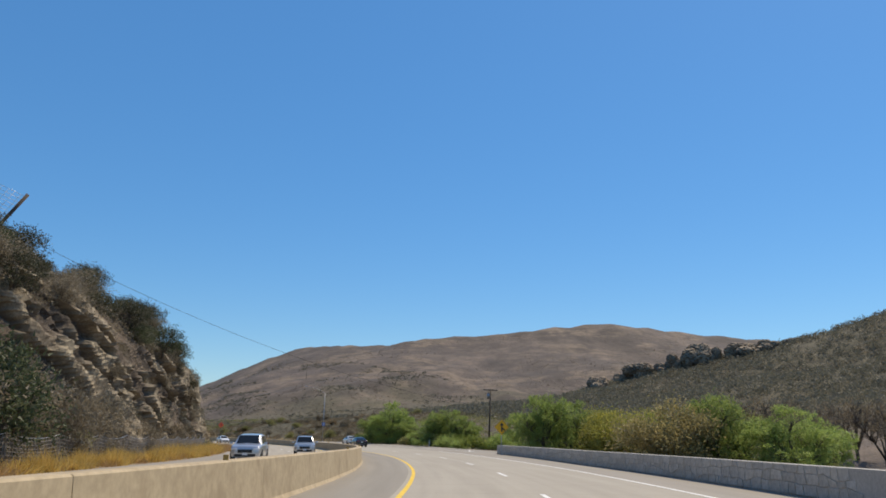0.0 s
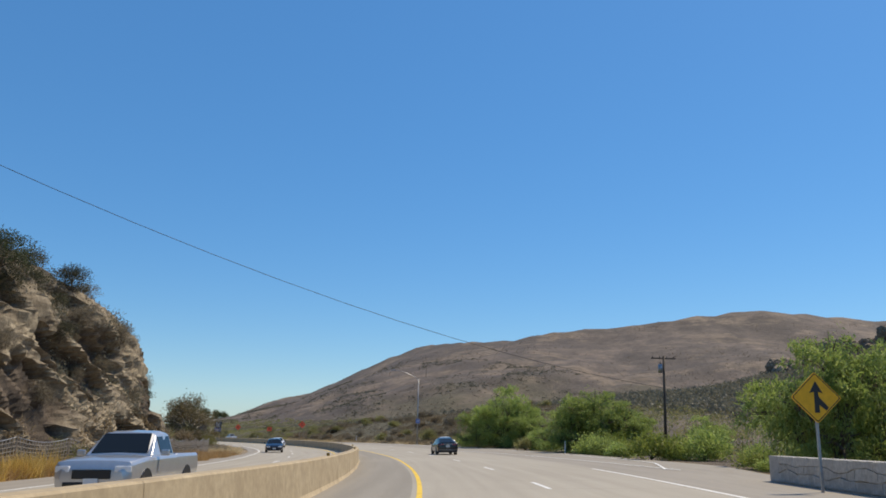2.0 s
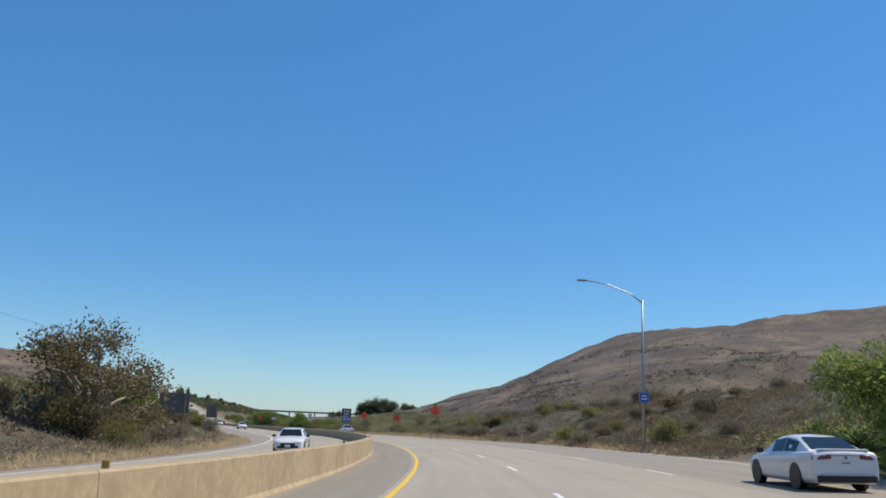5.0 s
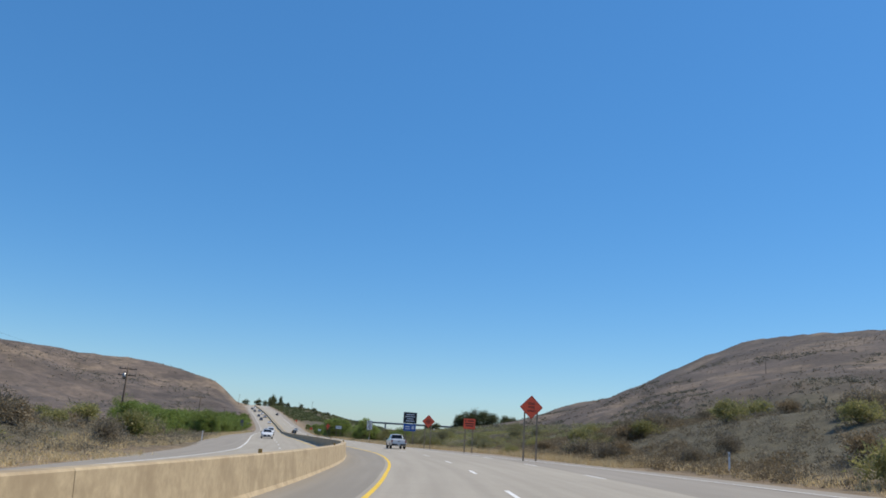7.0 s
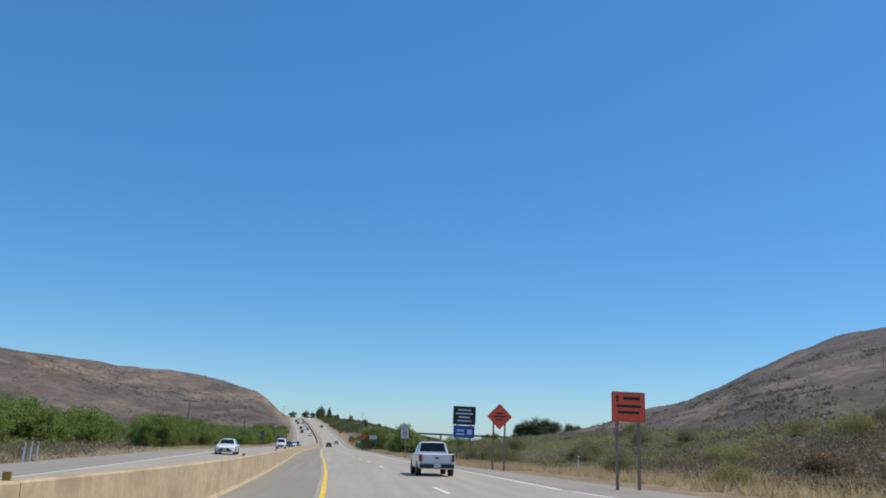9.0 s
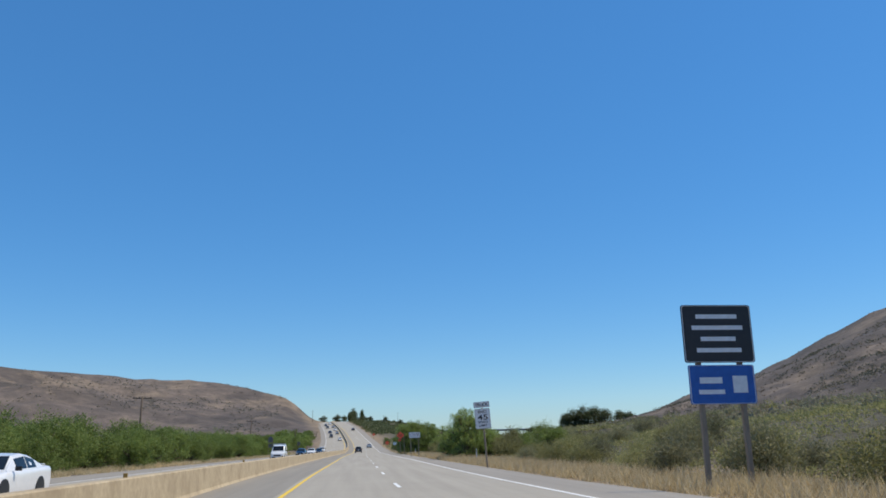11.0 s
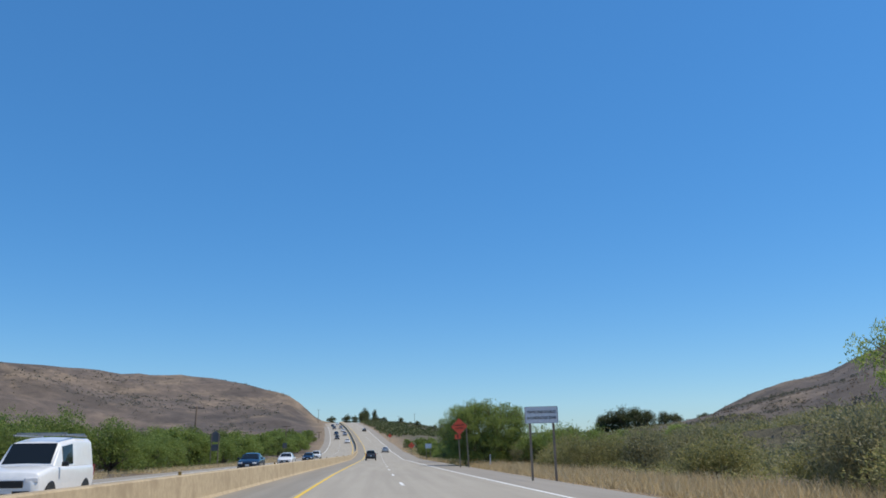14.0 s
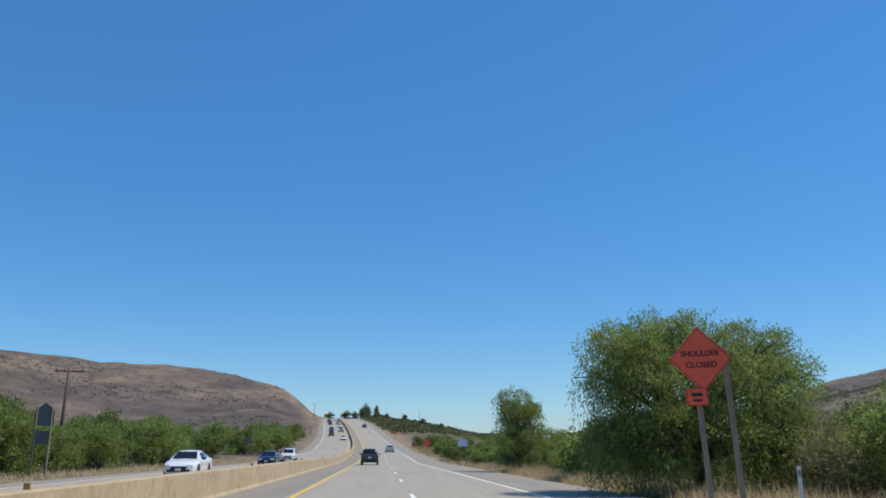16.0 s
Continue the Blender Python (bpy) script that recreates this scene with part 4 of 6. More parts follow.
THICKET_FAR = [tree_kind("thicket", 35 + k, random_lobes(45 + k, 8, 1.9, 3.2, 1.25, 5), lambda lo, rng: billowing_leaves(lo, 40, 0.6, 330, 8, rng, (0.32, 0.19), 0.18, -0.9), "bark", "leaf_thicket", (0.14, 0.4), 0) for k in range(2)]
BROAD = [tree_kind("broad_tree", 31 + k, random_lobes(41 + k, 15, 1.75, 4.4, 0.85, 7) + random_lobes(43 + k, 8, 1.55, 2.5, 1.05), lambda lo, rng: np.concatenate([billowing_leaves(lo, 170, 0.38, 2600, 9, rng, (0.11, 0.05)), weeping_leaves(lo, 900, 12, rng, 1.0, (0.12, 0.035))]), "bark", "leaf_green", (0.16, 1.0)) for k in range(2)]
OLIVE = [tree_kind("olive_tree", 51 + k, random_lobes(61 + k, 7, 2.4, 4.2, 1.5, 6), lambda lo, rng: bushy_leaves(lo, 900, 9, rng, 0.3, (0.24, 0.12)), "bark", "leaf_olive", (0.18, 1.2)) for k in range(2)]
SYCAMORE = tree_kind("sycamore", 71, random_lobes(72, 11, 4.0, 6.0, 1.7, 7), lambda lo, rng: bushy_leaves(lo, 1050, 9, rng, 0.30, (0.22, 0.15)), "pale_bark", "leaf_sycamore", (0.26, 1.6), 14)
BARE = tree_kind("bare_tree", 75, random_lobes(76, 8, 2.6, 4.4, 1.6), lambda lo, rng: bushy_leaves(lo, 260, 7, rng, 0.35, (0.2, 0.07)), "bark", "leaf_dry", (0.16, 1.1), 30)
DARK = [tree_kind("dark_tree", 81 + k, random_lobes(84 + k, 7, 2.4, 5.2, 1.8, 6), lambda lo, rng: bushy_leaves(lo, 500, 9, rng, 0.35, (0.34, 0.2)), "bark", "leaf_mound", (0.22, 1.8)) for k in range(2)]
SHRUB = [tree_kind("shrub", 91 + k, random_lobes(94 + k, 5, 0.8, 0.9, 0.72), lambda lo, rng: bushy_leaves(lo, 300, 9, rng, 0.13, (0.15, 0.06), -0.7), "bark", mat, (0.05, 0.15), 1) for k, mat in enumerate(("leaf_green", "leaf_olive", "leaf_grey", "leaf_dry", "leaf_dark", "leaf_bright"))]
RIM = [tree_kind("rim_bush", 111 + k, random_lobes(114 + k, 8, 1.5, 3.0, 1.15, 4), lambda lo, rng: bushy_leaves(lo, 560, 9, rng, 0.2, (0.19, 0.075), -0.6, (0.45, 1.08)), "bark", mat, (0.12, 0.4), 3) for k, mat in enumerate(("leaf_rim", "leaf_dark", "leaf_grey"))]
FLUFF = [tree_kind("brush", 121 + k, random_lobes(124 + k, 7, 1.3, 1.35, 0.95, 4), lambda lo, rng: bushy_leaves(lo, 620, 8, rng, 0.2, (0.16, 0.055), -0.5, (0.5, 1.1)), None, mat, (0.05, 0.15), 1) for k, mat in enumerate(("leaf_olive", "leaf_olive", "leaf_sage"))]
BRUSH_STEM = bm_mesh("brush_stem", rod_bm([(0, 0, -0.25), (0.05, 0, 0.5), (0, 0.06, 1.2)], [0.06, 0.05, 0.02], 6), M["bark"], smooth=True)
FLUFF = [(BRUSH_STEM, k[1]) for k in FLUFF]
YELLOW = tree_kind("yellow_tree", 131, random_lobes(133, 8, 2.3, 3.6, 1.5, 5), lambda lo, rng: bushy_leaves(lo, 1500, 9, rng, 0.3, (0.2, 0.1)), "bark", "leaf_yellow", (0.18, 1.0), 2)
TAN_TREE = tree_kind("tan_tree", 141, random_lobes(143, 9, 2.5, 3.9, 1.45, 4), lambda lo, rng: bushy_leaves(lo, 1500, 9, rng, 0.3, (0.2, 0.11)), "pale_bark", "leaf_tan", (0.16, 1.2), 8)
GREEN, OLIVE_S, GREY, DRY, DARK_S, BRIGHT = range(6)
COLOURS = ("green", "olive green", "grey", "dry brown", "dark", "bright green")

rng = np.random.RandomState(5)


def turn_():
    return float(rng.uniform(0, 360))


WEEP = "weeping pepper tree with hanging green leaves"
for x, y, k, sc, tall in ((-18.5, 161.5, 0, 1.2, 1.05), (-22.5, 166, 1, 1.0, 0.9), (-15.0, 158.5, 2, 0.9, 0.85), (-5.8, 135, 1, 1.12, 0.92), (-8.6, 136.5, 2, 0.95, 0.85), (-2.8, 134, 0, 0.9, 0.85), (11, 121, 2, 0.95, 0.9), (4, 127, 0, 0.65, 0.8), (7.4, 98.5, 1, 1.12, 1.14), (11, 102, 0, 1.0, 1.05), (20.5, 73, 1, 1.2, 1.0), (25, 68, 0, 0.95, 0.9), (30, 76, 2, 1.0, 0.9)):
    plant(PEPPER[k], "pepper_tree", x, y, turn_(), sc, WEEP + " beside the road", "tree", "roadside trees", tall)
for x, y, k, sc in ((27, 92, 0, 1.2), (24, 112, 1, 1.2), (30, 80, 1, 1.0), (30, 104, 1, 1.3)):
    plant(OLIVE[k], "olive_tree", x, y, turn_(), sc, "yellowish olive-green tree behind the stone wall", "tree", "trees behind the wall", 0.92)
for x, y, sc, tall in ((15.8, 87, 1.15, 1.05), (19.5, 93, 1.2, 0.98), (21, 100, 1.2, 0.95), (13.5, 93, 1.12, 1.05)):
    plant(YELLOW, "olive_tree", x, y, turn_(), sc, "yellow-green leafy tree behind the stone wall", "tree", "trees behind the wall", tall)
for x, y, sc in ((16.4, 71, 1.28), (19.5, 77, 1.2)):
    plant(TAN_TREE, "sycamore_tree", x, y, turn_(), sc, "tan-leaved tree with a pale trunk behind the stone wall", "tree", "trees behind the wall")
for x, y, sc in ((38, 100, 1.3), (34, 86, 1.1), (44, 92, 1.3), (48, 108, 1.4), (40, 78, 1.0), (52, 98, 1.4), (58, 110, 1.5), (46, 82, 1.2), (38, 112, 1.4), (64, 100, 1.5), (55, 88, 1.3)):
    plant(BARE, "bare_tree", x, y, turn_(), sc, "brown leafless tree on the slope", "tree", "bare trees")
for x, y, sc in ((-67, 166, 1.0), (-71, 169, 1.1), (-66.5, 169.5, 0.9), (-72.5, 172, 1.1), (-64.5, 168, 0.8)):
    plant(FLUFF[1], "brush", x, y, turn_(), sc, "olive-green brush round the sycamore", "bush", "brush round the sycamore", 1.2)
plant(SYCAMORE, "sycamore_tree", -68.2, 168.6, 40, 1.15, "sparse sycamore tree with pale limbs and brownish leaves", "tree", "", 0.88)
p13 = along(388.5, 12.4)
plant(BROAD[0], "roadside_tree", p13.x, p13.y, 30, 1.0, "leafy green tree beside the dry grass", "tree", "roadside trees", 1.1)
p13 = along(389.5, 14.8)
plant(BROAD[1], "roadside_tree", p13.x, p13.y, 160, 0.85, "leafy green tree beside the dry grass", "tree", "roadside trees", 0.95)
p13 = along(392.0, 10.9)
plant(BROAD[1], "roadside_tree", p13.x, p13.y, 100, 0.6, "slender leafy tree beside the dry grass", "tree", "roadside trees", 1.35)
p13 = along(388, 17.5)
plant(OLIVE[0], "roadside_tree", p13.x, p13.y, 70, 0.6, "olive-green leafy tree beside the road", "tree", "roadside trees")
q = along(460.5, 11.4)
plant(PEPPER_NEAR, "pepper_tree", q.x, q.y, 45, 0.98, WEEP + " behind an orange sign", "tree", "roadside trees")
for s, l, k, sc, tall in ((492, 10.5, 0, 0.95, 1.25), (497, 14.0, 1, 0.7, 1.0), (513, 51, 1, 0.95, 1.0)):
    q = along(s, l)
    plant(BROAD[k], "roadside_tree", q.x, q.y, turn_(), sc, "leafy green tree beside the road", "tree", "roadside trees", tall)

for s, l, sc in ((484, 12.4, 0.55), (477, 13.2, 0.6), (470, 14.6, 0.7), (455, 16.2, 0.95), (451, 17.8, 0.9), (459, 18.5, 1.0), (447, 19.5, 0.85), (393, 19.5, 0.8), (387, 21.5, 0.9)):
    q = along(s, l)
    plant(THICKET_NEAR[int(s) % 2], "thicket_bush", q.x, q.y, turn_(), sc, "dense green bush beside the roadside trees", "bush", "bushes by the trees", 0.95)

# dark trees on the mound beside the climbing road and in the valley
for x, y, sc, tall in ((-645, 775, 1.0, 1.1), (-652, 785, 1.2, 1.2), (-660, 792, 1.2, 1.5), (-657, 801, 0.7, 2.4), (-668, 780, 1.1, 1.0), (-640, 762, 0.9, 0.9), (-676, 770, 1.0, 0.9), (-638, 772, 0.8, 0.8), (-648, 795, 0.9, 0.9), (-655, 810, 0.8, 0.9), (-650, 825, 0.7, 0.9), (-643, 838, 0.7, 0.8), (-640, 786, 0.7, 0.8), (-664, 806, 0.9, 1.0), (-634, 850, 0.6, 0.8), (-630, 800, 0.6, 0.7), (-626, 822, 0.6, 0.7)):
    plant(DARK[int(rng.randint(2))], "hilltop_tree", x, y, turn_(), sc * 1.1, "dark evergreen tree on the skyline", "tree", "hilltop trees", tall)
for x, y, sc, tall in ((-522, 938, 2.6, 0.95), (-513, 939, 3.2, 0.95), (-503, 941, 3.4, 1.0), (-493, 943, 3.3, 0.98), (-484, 945, 3.0, 0.9), (-470, 949, 2.6, 0.85), (-462, 952, 2.3, 0.8), (-440, 960, 1.7, 0.7), (-545, 930, 2.0, 0.6), (-556, 932, 1.8, 0.6)):
    plant(DARK[int(rng.randint(2))], "valley_tree", x, y, turn_(), sc * 0.95, "dark tree in the far valley", "tree", "valley trees", tall)

# green thicket left of the opposite carriageway
for k in range(125):
    s, l = float(rng.uniform(300, 700)), -float(rng.uniform(22.0, 38))
    if s < 314 or s < 345 and l > -28:
        continue
    q = along(s, l)
    plant((THICKET_NEAR if s < 480 else THICKET if s < 560 else THICKET_FAR)[k % 2], "thicket_bush", q.x, q.y, turn_(), float(rng.uniform(1.0, 1.4)) if k % 3 else float(rng.uniform(0.6, 0.9)), "dense green bush on the roadside bank", "bush", "roadside thicket", 0.95)
for k in range(34):
    s, l = 346 + 5.2 * k + float(rng.uniform(-2, 2)), -float(rng.uniform(20.8, 24.5))
    if 380 < s < 391:
        continue
    q = along(s, l)
    plant((THICKET_NEAR if s < 480 else THICKET)[k % 2], "thicket_bush", q.x, q.y, turn_(), float(rng.uniform(0.75, 1.15)), "dense green bush on the roadside bank", "bush", "roadside thicket", 1.0)
for x, y, sc in ((-120, 232, 0.8), (-132, 243, 0.9), (-112, 226, 0.6), (-142, 252, 0.8), (-158, 262, 0.8), (-98, 203, 0.7), (-170, 268, 0.7), (-310, 411, 1.5), (-318, 419, 1.4), (-330, 430, 1.4)):
    plant(THICKET[int(rng.randint(2))], "thicket_bush", x, y, turn_(), sc, "dense green bush on the roadside bank", "bush", "roadside thicket", 0.85)

for k in range(16):
    s, l = (float(rng.uniform(222, 240)), -float(rng.uniform(26, 34))) if k < 7 else (float(rng.uniform(314, 346)), -float(rng.uniform(24, 30)))
    q = along(s, l)
    plant(THICKET[k % 2], "thicket_bush", q.x, q.y, turn_(), float(rng.uniform(0.75, 1.1)), "dense green bush on the roadside bank", "bush", "roadside thicket", 1.0)

# dark bushes on the rim of the rock cut
def cut_bush(kind, s, rise, size, label, group, tall=1.0):
    q = on_cut(s, rise)
    plant(kind, "rim_bush", q.x, q.y, turn_(), size, label, "bush", group, tall, q.z - 0.3)


for s, rise, sc, tall in ((93.5, 12.4, 1.0, 1.15), (94.5, 8.9, 0.62, 0.75), (99.5, 7.6, 0.4, 0.8), (86, 12.6, 0.85, 0.8), (104, 9.5, 0.5, 0.8), (90, 13.6, 0.8, 1.0)):
    cut_bush(RIM[0], s, rise, sc, "dark twiggy bush on the rim of the rock cut", "rim bushes", tall)
for k in range(34):
    cut_bush(RIM[(1, 0, 2, 0, 2)[k % 5]], float(rng.uniform(40, 96)), float(rng.uniform(9.4, 13.8)), float(rng.uniform(0.45, 0.95)), "dark green and grey bush on the top of the rock cut", "rim bushes", float(rng.uniform(0.65, 0.9)))
for s, rise, sc in ((102, 11.5, 0.6), (106, 9.0, 0.5), (109, 6.5, 0.45), (112, 4.5, 0.45), (97, 12.8, 0.8), (100, 10.0, 0.55), (107, 11.5, 0.6), (111, 8.5, 0.5), (90, 6.0, 0.4), (84, 4.5, 0.4), (78, 6.5, 0.45), (70, 5.5, 0.45), (64, 7.5, 0.5), (96, 4.0, 0.4), (102, 5.5, 0.35), (58, 6.0, 0.4), (118, 10.5, 0.4), (127, 9.0, 0.4), (123, 11.0, 0.4), (130, 6.0, 0.35), (112, 11.5, 0.5)):
    cut_bush(RIM[0 if sc > 0.5 else 2], s, rise, sc, "dark dry bush in a cleft of the rock face", "cleft bushes", 0.85)
for s, sc in ((42, 0.9), (46, 1.1), (50, 1.0), (54, 0.9), (84, 0.7), (76, 0.6)):
    cut_bush(RIM[2], s, 0.9, sc, "grey-brown bush against the rock face", "cliff bushes")

for s, rise, sc, k in ((36, 1.2, 1.45, 1), (40, 2.0, 1.2, 2), (27, 1.6, 1.5, 1), (44, 1.2, 0.8, 2), (31, 1.5, 1.4, 2), (61, 1.2, 0.6, 2), (69, 1.0, 0.6, 2)):
    cut_bush(RIM[k], s, rise, sc, "large grey-green bush against the rock face", "cliff bushes", 0.95)

for k in range(30):
    cut_bush(RIM[(2, 1, 2)[k % 3]], float(rng.uniform(124, 150)), float(rng.uniform(2, 9)), float(rng.uniform(0.25, 0.45)), "grey-brown bush where the rock cut runs out", "slope bushes", 0.8)

# green growth along the far right shoulder
for k in range(84):
    q = along(float(rng.uniform(474, 660)), 10.8 + 26 * float(rng.rand()) ** 1.4)
    plant(THICKET_FAR[k % 2], "thicket_bush", q.x, q.y, turn_(), float(rng.uniform(0.35, 0.8)), "green bush beyond the paved shoulder", "bush", "shoulder thicket", 0.9)

# shrubs beside the road
def shrubs(n, s_range, l_range, kinds, size, label, group, cond=None):
    for _ in range(n):
        s, l = float(rng.uniform(*s_range)), float(rng.uniform(*l_range))
        k = kinds[int(rng.randint(len(kinds)))]
        q = along(s, l)
        plant(SHRUB[k], "shrub", q.x, q.y, turn_(), float(rng.uniform(*size)), COLOURS[k] + " " + label, "shrub", group, float(rng.uniform(0.7, 1.1)))


shrubs(46, (98, 175), (15.8, 22), (GREEN, BRIGHT, GREEN, OLIVE_S), (0.8, 1.6), "leafy shrub at the edge of the paving", "kerbside shrubs")
shrubs(60, (195, 275), (16, 50), (GREY, DRY, GREY, OLIVE_S), (0.8, 1.5), "chaparral shrub on the dry bank", "chaparral shrubs")
for k in range(110):
    s = float(rng.uniform(262, 540))
    q = along(s, 14.4 + 20 * float(rng.rand()) ** 1.6)
    plant(FLUFF[k % 3], "brush", q.x, q.y, turn_(), float(rng.uniform(0.75, 1.2)) * (0.55 if s < 305 else 0.75 if s < 385 else 1), ("olive-green", "olive-green", "sage-grey")[k % 3] + " brush behind the dry grass", "bush", "olive brush", float(rng.uniform(0.8, 1.2)))
shrubs(26, (15, 125), (-20.6, -19.4), (GREY, DRY, GREY, OLIVE_S), (0.7, 1.15), "shrub at the foot of the rock cut", "cliff-foot shrubs")
shrubs(55, (125, 300), (-40, -20), (GREY, DRY, OLIVE_S, OLIVE_S), (0.8, 1.7), "shrub on the dry roadside bank", "bank shrubs")


def scatter(name, n, area, density, material, size, label, category="scrub", leaves=14, leaf=(0.5, 0.3), seed=3, tries=6):
    """Uncountable scrub as one object: clumps of leaves over the ground sheet."""
    r = np.random.RandomState(seed)
    x, y = r.uniform(area[0], area[1], n * tries), r.uniform(area[2], area[3], n * tries)
    s, l = road_coords(x, y)
    keep = density(x, y, s, l, r)
    x, y = x[keep][:n], y[keep][:n]
    z = np.array([ground_at(a, b) for a, b in zip(x, y)])
    sz = r.uniform(*size, len(x))
    d = r.normal(size=(len(x), leaves, 3))
    d /= np.linalg.norm(d, axis=2, keepdims=True)
    d[:, :, 2] = np.abs(d[:, :, 2]) * 0.8
    at = np.stack([x, y, z], -1)[:, None, :] + d * sz[:, None, None] * r.uniform(0.55, 1.0, (len(x), leaves, 1))
    w = (d * 0.6 + r.normal(0, 0.6, d.shape)).reshape(-1, 3)
    ob = new(name, leaf_mesh(name, leaf_quads(at.reshape(-1, 3), w, leaf[0], leaf[1], r), M[material]))
    return tagged(ob, label, category, kind="stuff")


def brush_on(ob, n, choose, material, size, name, label, leaves=22, leaf=(0.36, 0.15), seed=30):
    """Brush rooted on a mesh's own surface."""
    r = np.random.RandomState(seed)
    co = np.empty(len(ob.data.vertices) * 3)
    ob.data.vertices.foreach_get("co", co)
    co = co.reshape(-1, 3)
    co = co[choose(co)]
    at = co[r.randint(0, len(co), n)]
    d = r.normal(size=(n, leaves, 3))
    d /= np.linalg.norm(d, axis=2, keepdims=True)
    p = at[:, None, :] + d * r.uniform(*size, n)[:, None, None] * r.uniform(0.3, 1.0, (n, leaves, 1))
    w = (d * 0.6 + r.normal(0, 0.6, d.shape) + np.array([0, 0, 0.3])).reshape(-1, 3)
    o = new(name, leaf_mesh(name, leaf_quads(p.reshape(-1, 3), w, leaf[0], leaf[1], r), M[material]))
    return tagged(o, label, "scrub", kind="stuff")


brush_on(CUT, 750, lambda c: (c[:, 2] > 8.5) & (fractal(c[:, 1] / 9, c[:, 2] / 7, 3) > -0.12), "leaf_grey", (0.4, 1.1), "face_brush", "grey-brown brush clinging to the rock face", 60, (0.2, 0.075))
brush_on(CUT, 170, lambda c: (c[:, 2] > 2.0) & (fractal(c[:, 1] / 8 + 4, c[:, 2] / 8, 3) > 0.10), "leaf_chaparral", (0.4, 1.2), "face_brush_dark", "dark brush in the clefts of the rock face", 70, (0.2, 0.08), seed=31)
brush_on(CUT, 500, lambda c: (c[:, 2] < 2.2) & (c[:, 2] > -0.3), "leaf_dry", (0.3, 0.9), "foot_brush", "dry brush along the foot of the rock face", 60, (0.2, 0.07), seed=32)

patch = lambda x, y, f, cut: fractal(x / f, y / f, 4) > cut
scatter("big_hill_scrub", 14000, (-440, 420, 280, 1010), lambda x, y, s, l, r: (l > 60) & (fractal(x / 80 + 7, y / 80, 4) + 0.6 * fractal(x / 14, y / 14, 3) + r.uniform(-0.25, 0.25, len(x)) > 0.03), "leaf_hill", (0.2, 0.55), "grey scrub scattered over the big hill", leaves=7, leaf=(0.5, 0.4), seed=3)
scatter("belt_scrub", 5200, (-180, 120, 220, 470), lambda x, y, s, l, r: (l > 42) & (l < 190) & (s > 150) & (s < 420) & (fractal(x / 35 + 2, y / 35, 4) + r.uniform(-0.2, 0.2, len(x)) > -0.05), "leaf_grey", (0.5, 1.5), "grey-brown brush along the foot of the big hill", leaves=20, leaf=(0.5, 0.28), seed=41)
scatter("belt_scrub_dark", 1500, (-180, 120, 200, 470), lambda x, y, s, l, r: (l > 38) & (l < 170) & (s > 150) & (s < 420) & (fractal(x / 22 + 5, y / 22, 4) > 0.05), "leaf_chaparral", (0.8, 2.2), "dark green brush along the foot of the big hill", leaves=34, leaf=(0.55, 0.32), seed=42)
scatter("plain_scrub", 2600, (-420, 0, 330, 800), lambda x, y, s, l, r: (l > 110) & (l < 300) & (s > 280) & patch(x, y, 30, 0.05), "leaf_chaparral", (0.7, 1.9), "dark scattered brush on the plain under the big hill", leaves=14, leaf=(0.7, 0.4), seed=44, tries=24)
scatter("left_hill_brush", 3000, (-760, -120, 260, 1000), lambda x, y, s, l, r: (l < -45) & (fractal(x / 60 + 3, y / 60, 4) + 0.7 * fractal(x / 16, y / 16, 3) + r.uniform(-0.2, 0.2, len(x)) > 0.08), "leaf_chaparral", (0.4, 1.3), "dark brush scattered over the bare hill", leaves=9, leaf=(0.7, 0.5), seed=45, tries=14)
scatter("ridge_scrub", 11500, (-30, 240, 140, 320), lambda x, y, s, l, r: (l > 45) & (patch(x, y, 25, -0.32)), "leaf_chaparral", (0.9, 2.3), "dark chaparral on the rocky ridge", leaves=34, leaf=(0.5, 0.32), seed=5)
scatter("cut_scrub", 3800, (-130, -15, 10, 150), lambda x, y, s, l, r: (l < -25.5) & (s < 150) & patch(x, y, 14, -0.16), "leaf_grey", (0.5, 1.3), "grey-brown brush over the rock cut", leaves=44, leaf=(0.24, 0.10), seed=7)
scatter("cut_scrub_dark", 700, (-130, -15, 10, 150), lambda x, y, s, l, r: (l < -24) & (s < 140) & patch(x, y, 10, 0.10), "leaf_dark", (0.7, 1.6), "dark brush on the top of the rock cut", leaves=120, leaf=(0.22, 0.09), seed=8)
scatter("valley_scrub", 3600, (-480, 0, 330, 800), lambda x, y, s, l, r: (l > 38) & (l < 130) & (s > 330) & patch(x, y, 40, -0.12), "leaf_olive", (0.7, 1.7), "olive-green brush across the valley floor", leaves=14, leaf=(0.7, 0.35), seed=9)
scatter("bank_scrub", 2600, (-330, -60, 130, 480), lambda x, y, s, l, r: (l < -24) & (l > -90) & (s > 130) & patch(x, y, 22, -0.08), "leaf_dry", (0.5, 1.2), "dry brush on the left bank", leaves=24, leaf=(0.4, 0.18), seed=10)
scatter("near_scrub", 3400, (-330, 0, 150, 560), lambda x, y, s, l, r: (l > 15) & (l < 46) & (s > 295) & (s < 560), "leaf_olive", (0.4, 0.9), "olive and grey brush behind the verge", leaves=60, leaf=(0.19, 0.075), seed=21, tries=36)
scatter("tall_scrub", 2200, (-420, 0, 230, 560), lambda x, y, s, l, r: (l > np.where(s < 388, 36, 20)) & (l < 80) & (s > 285) & (s < 620), "leaf_sage", (0.9, 1.9), "sage and olive brush behind the verge", leaves=90, leaf=(0.3, 0.11), seed=26, tries=36)
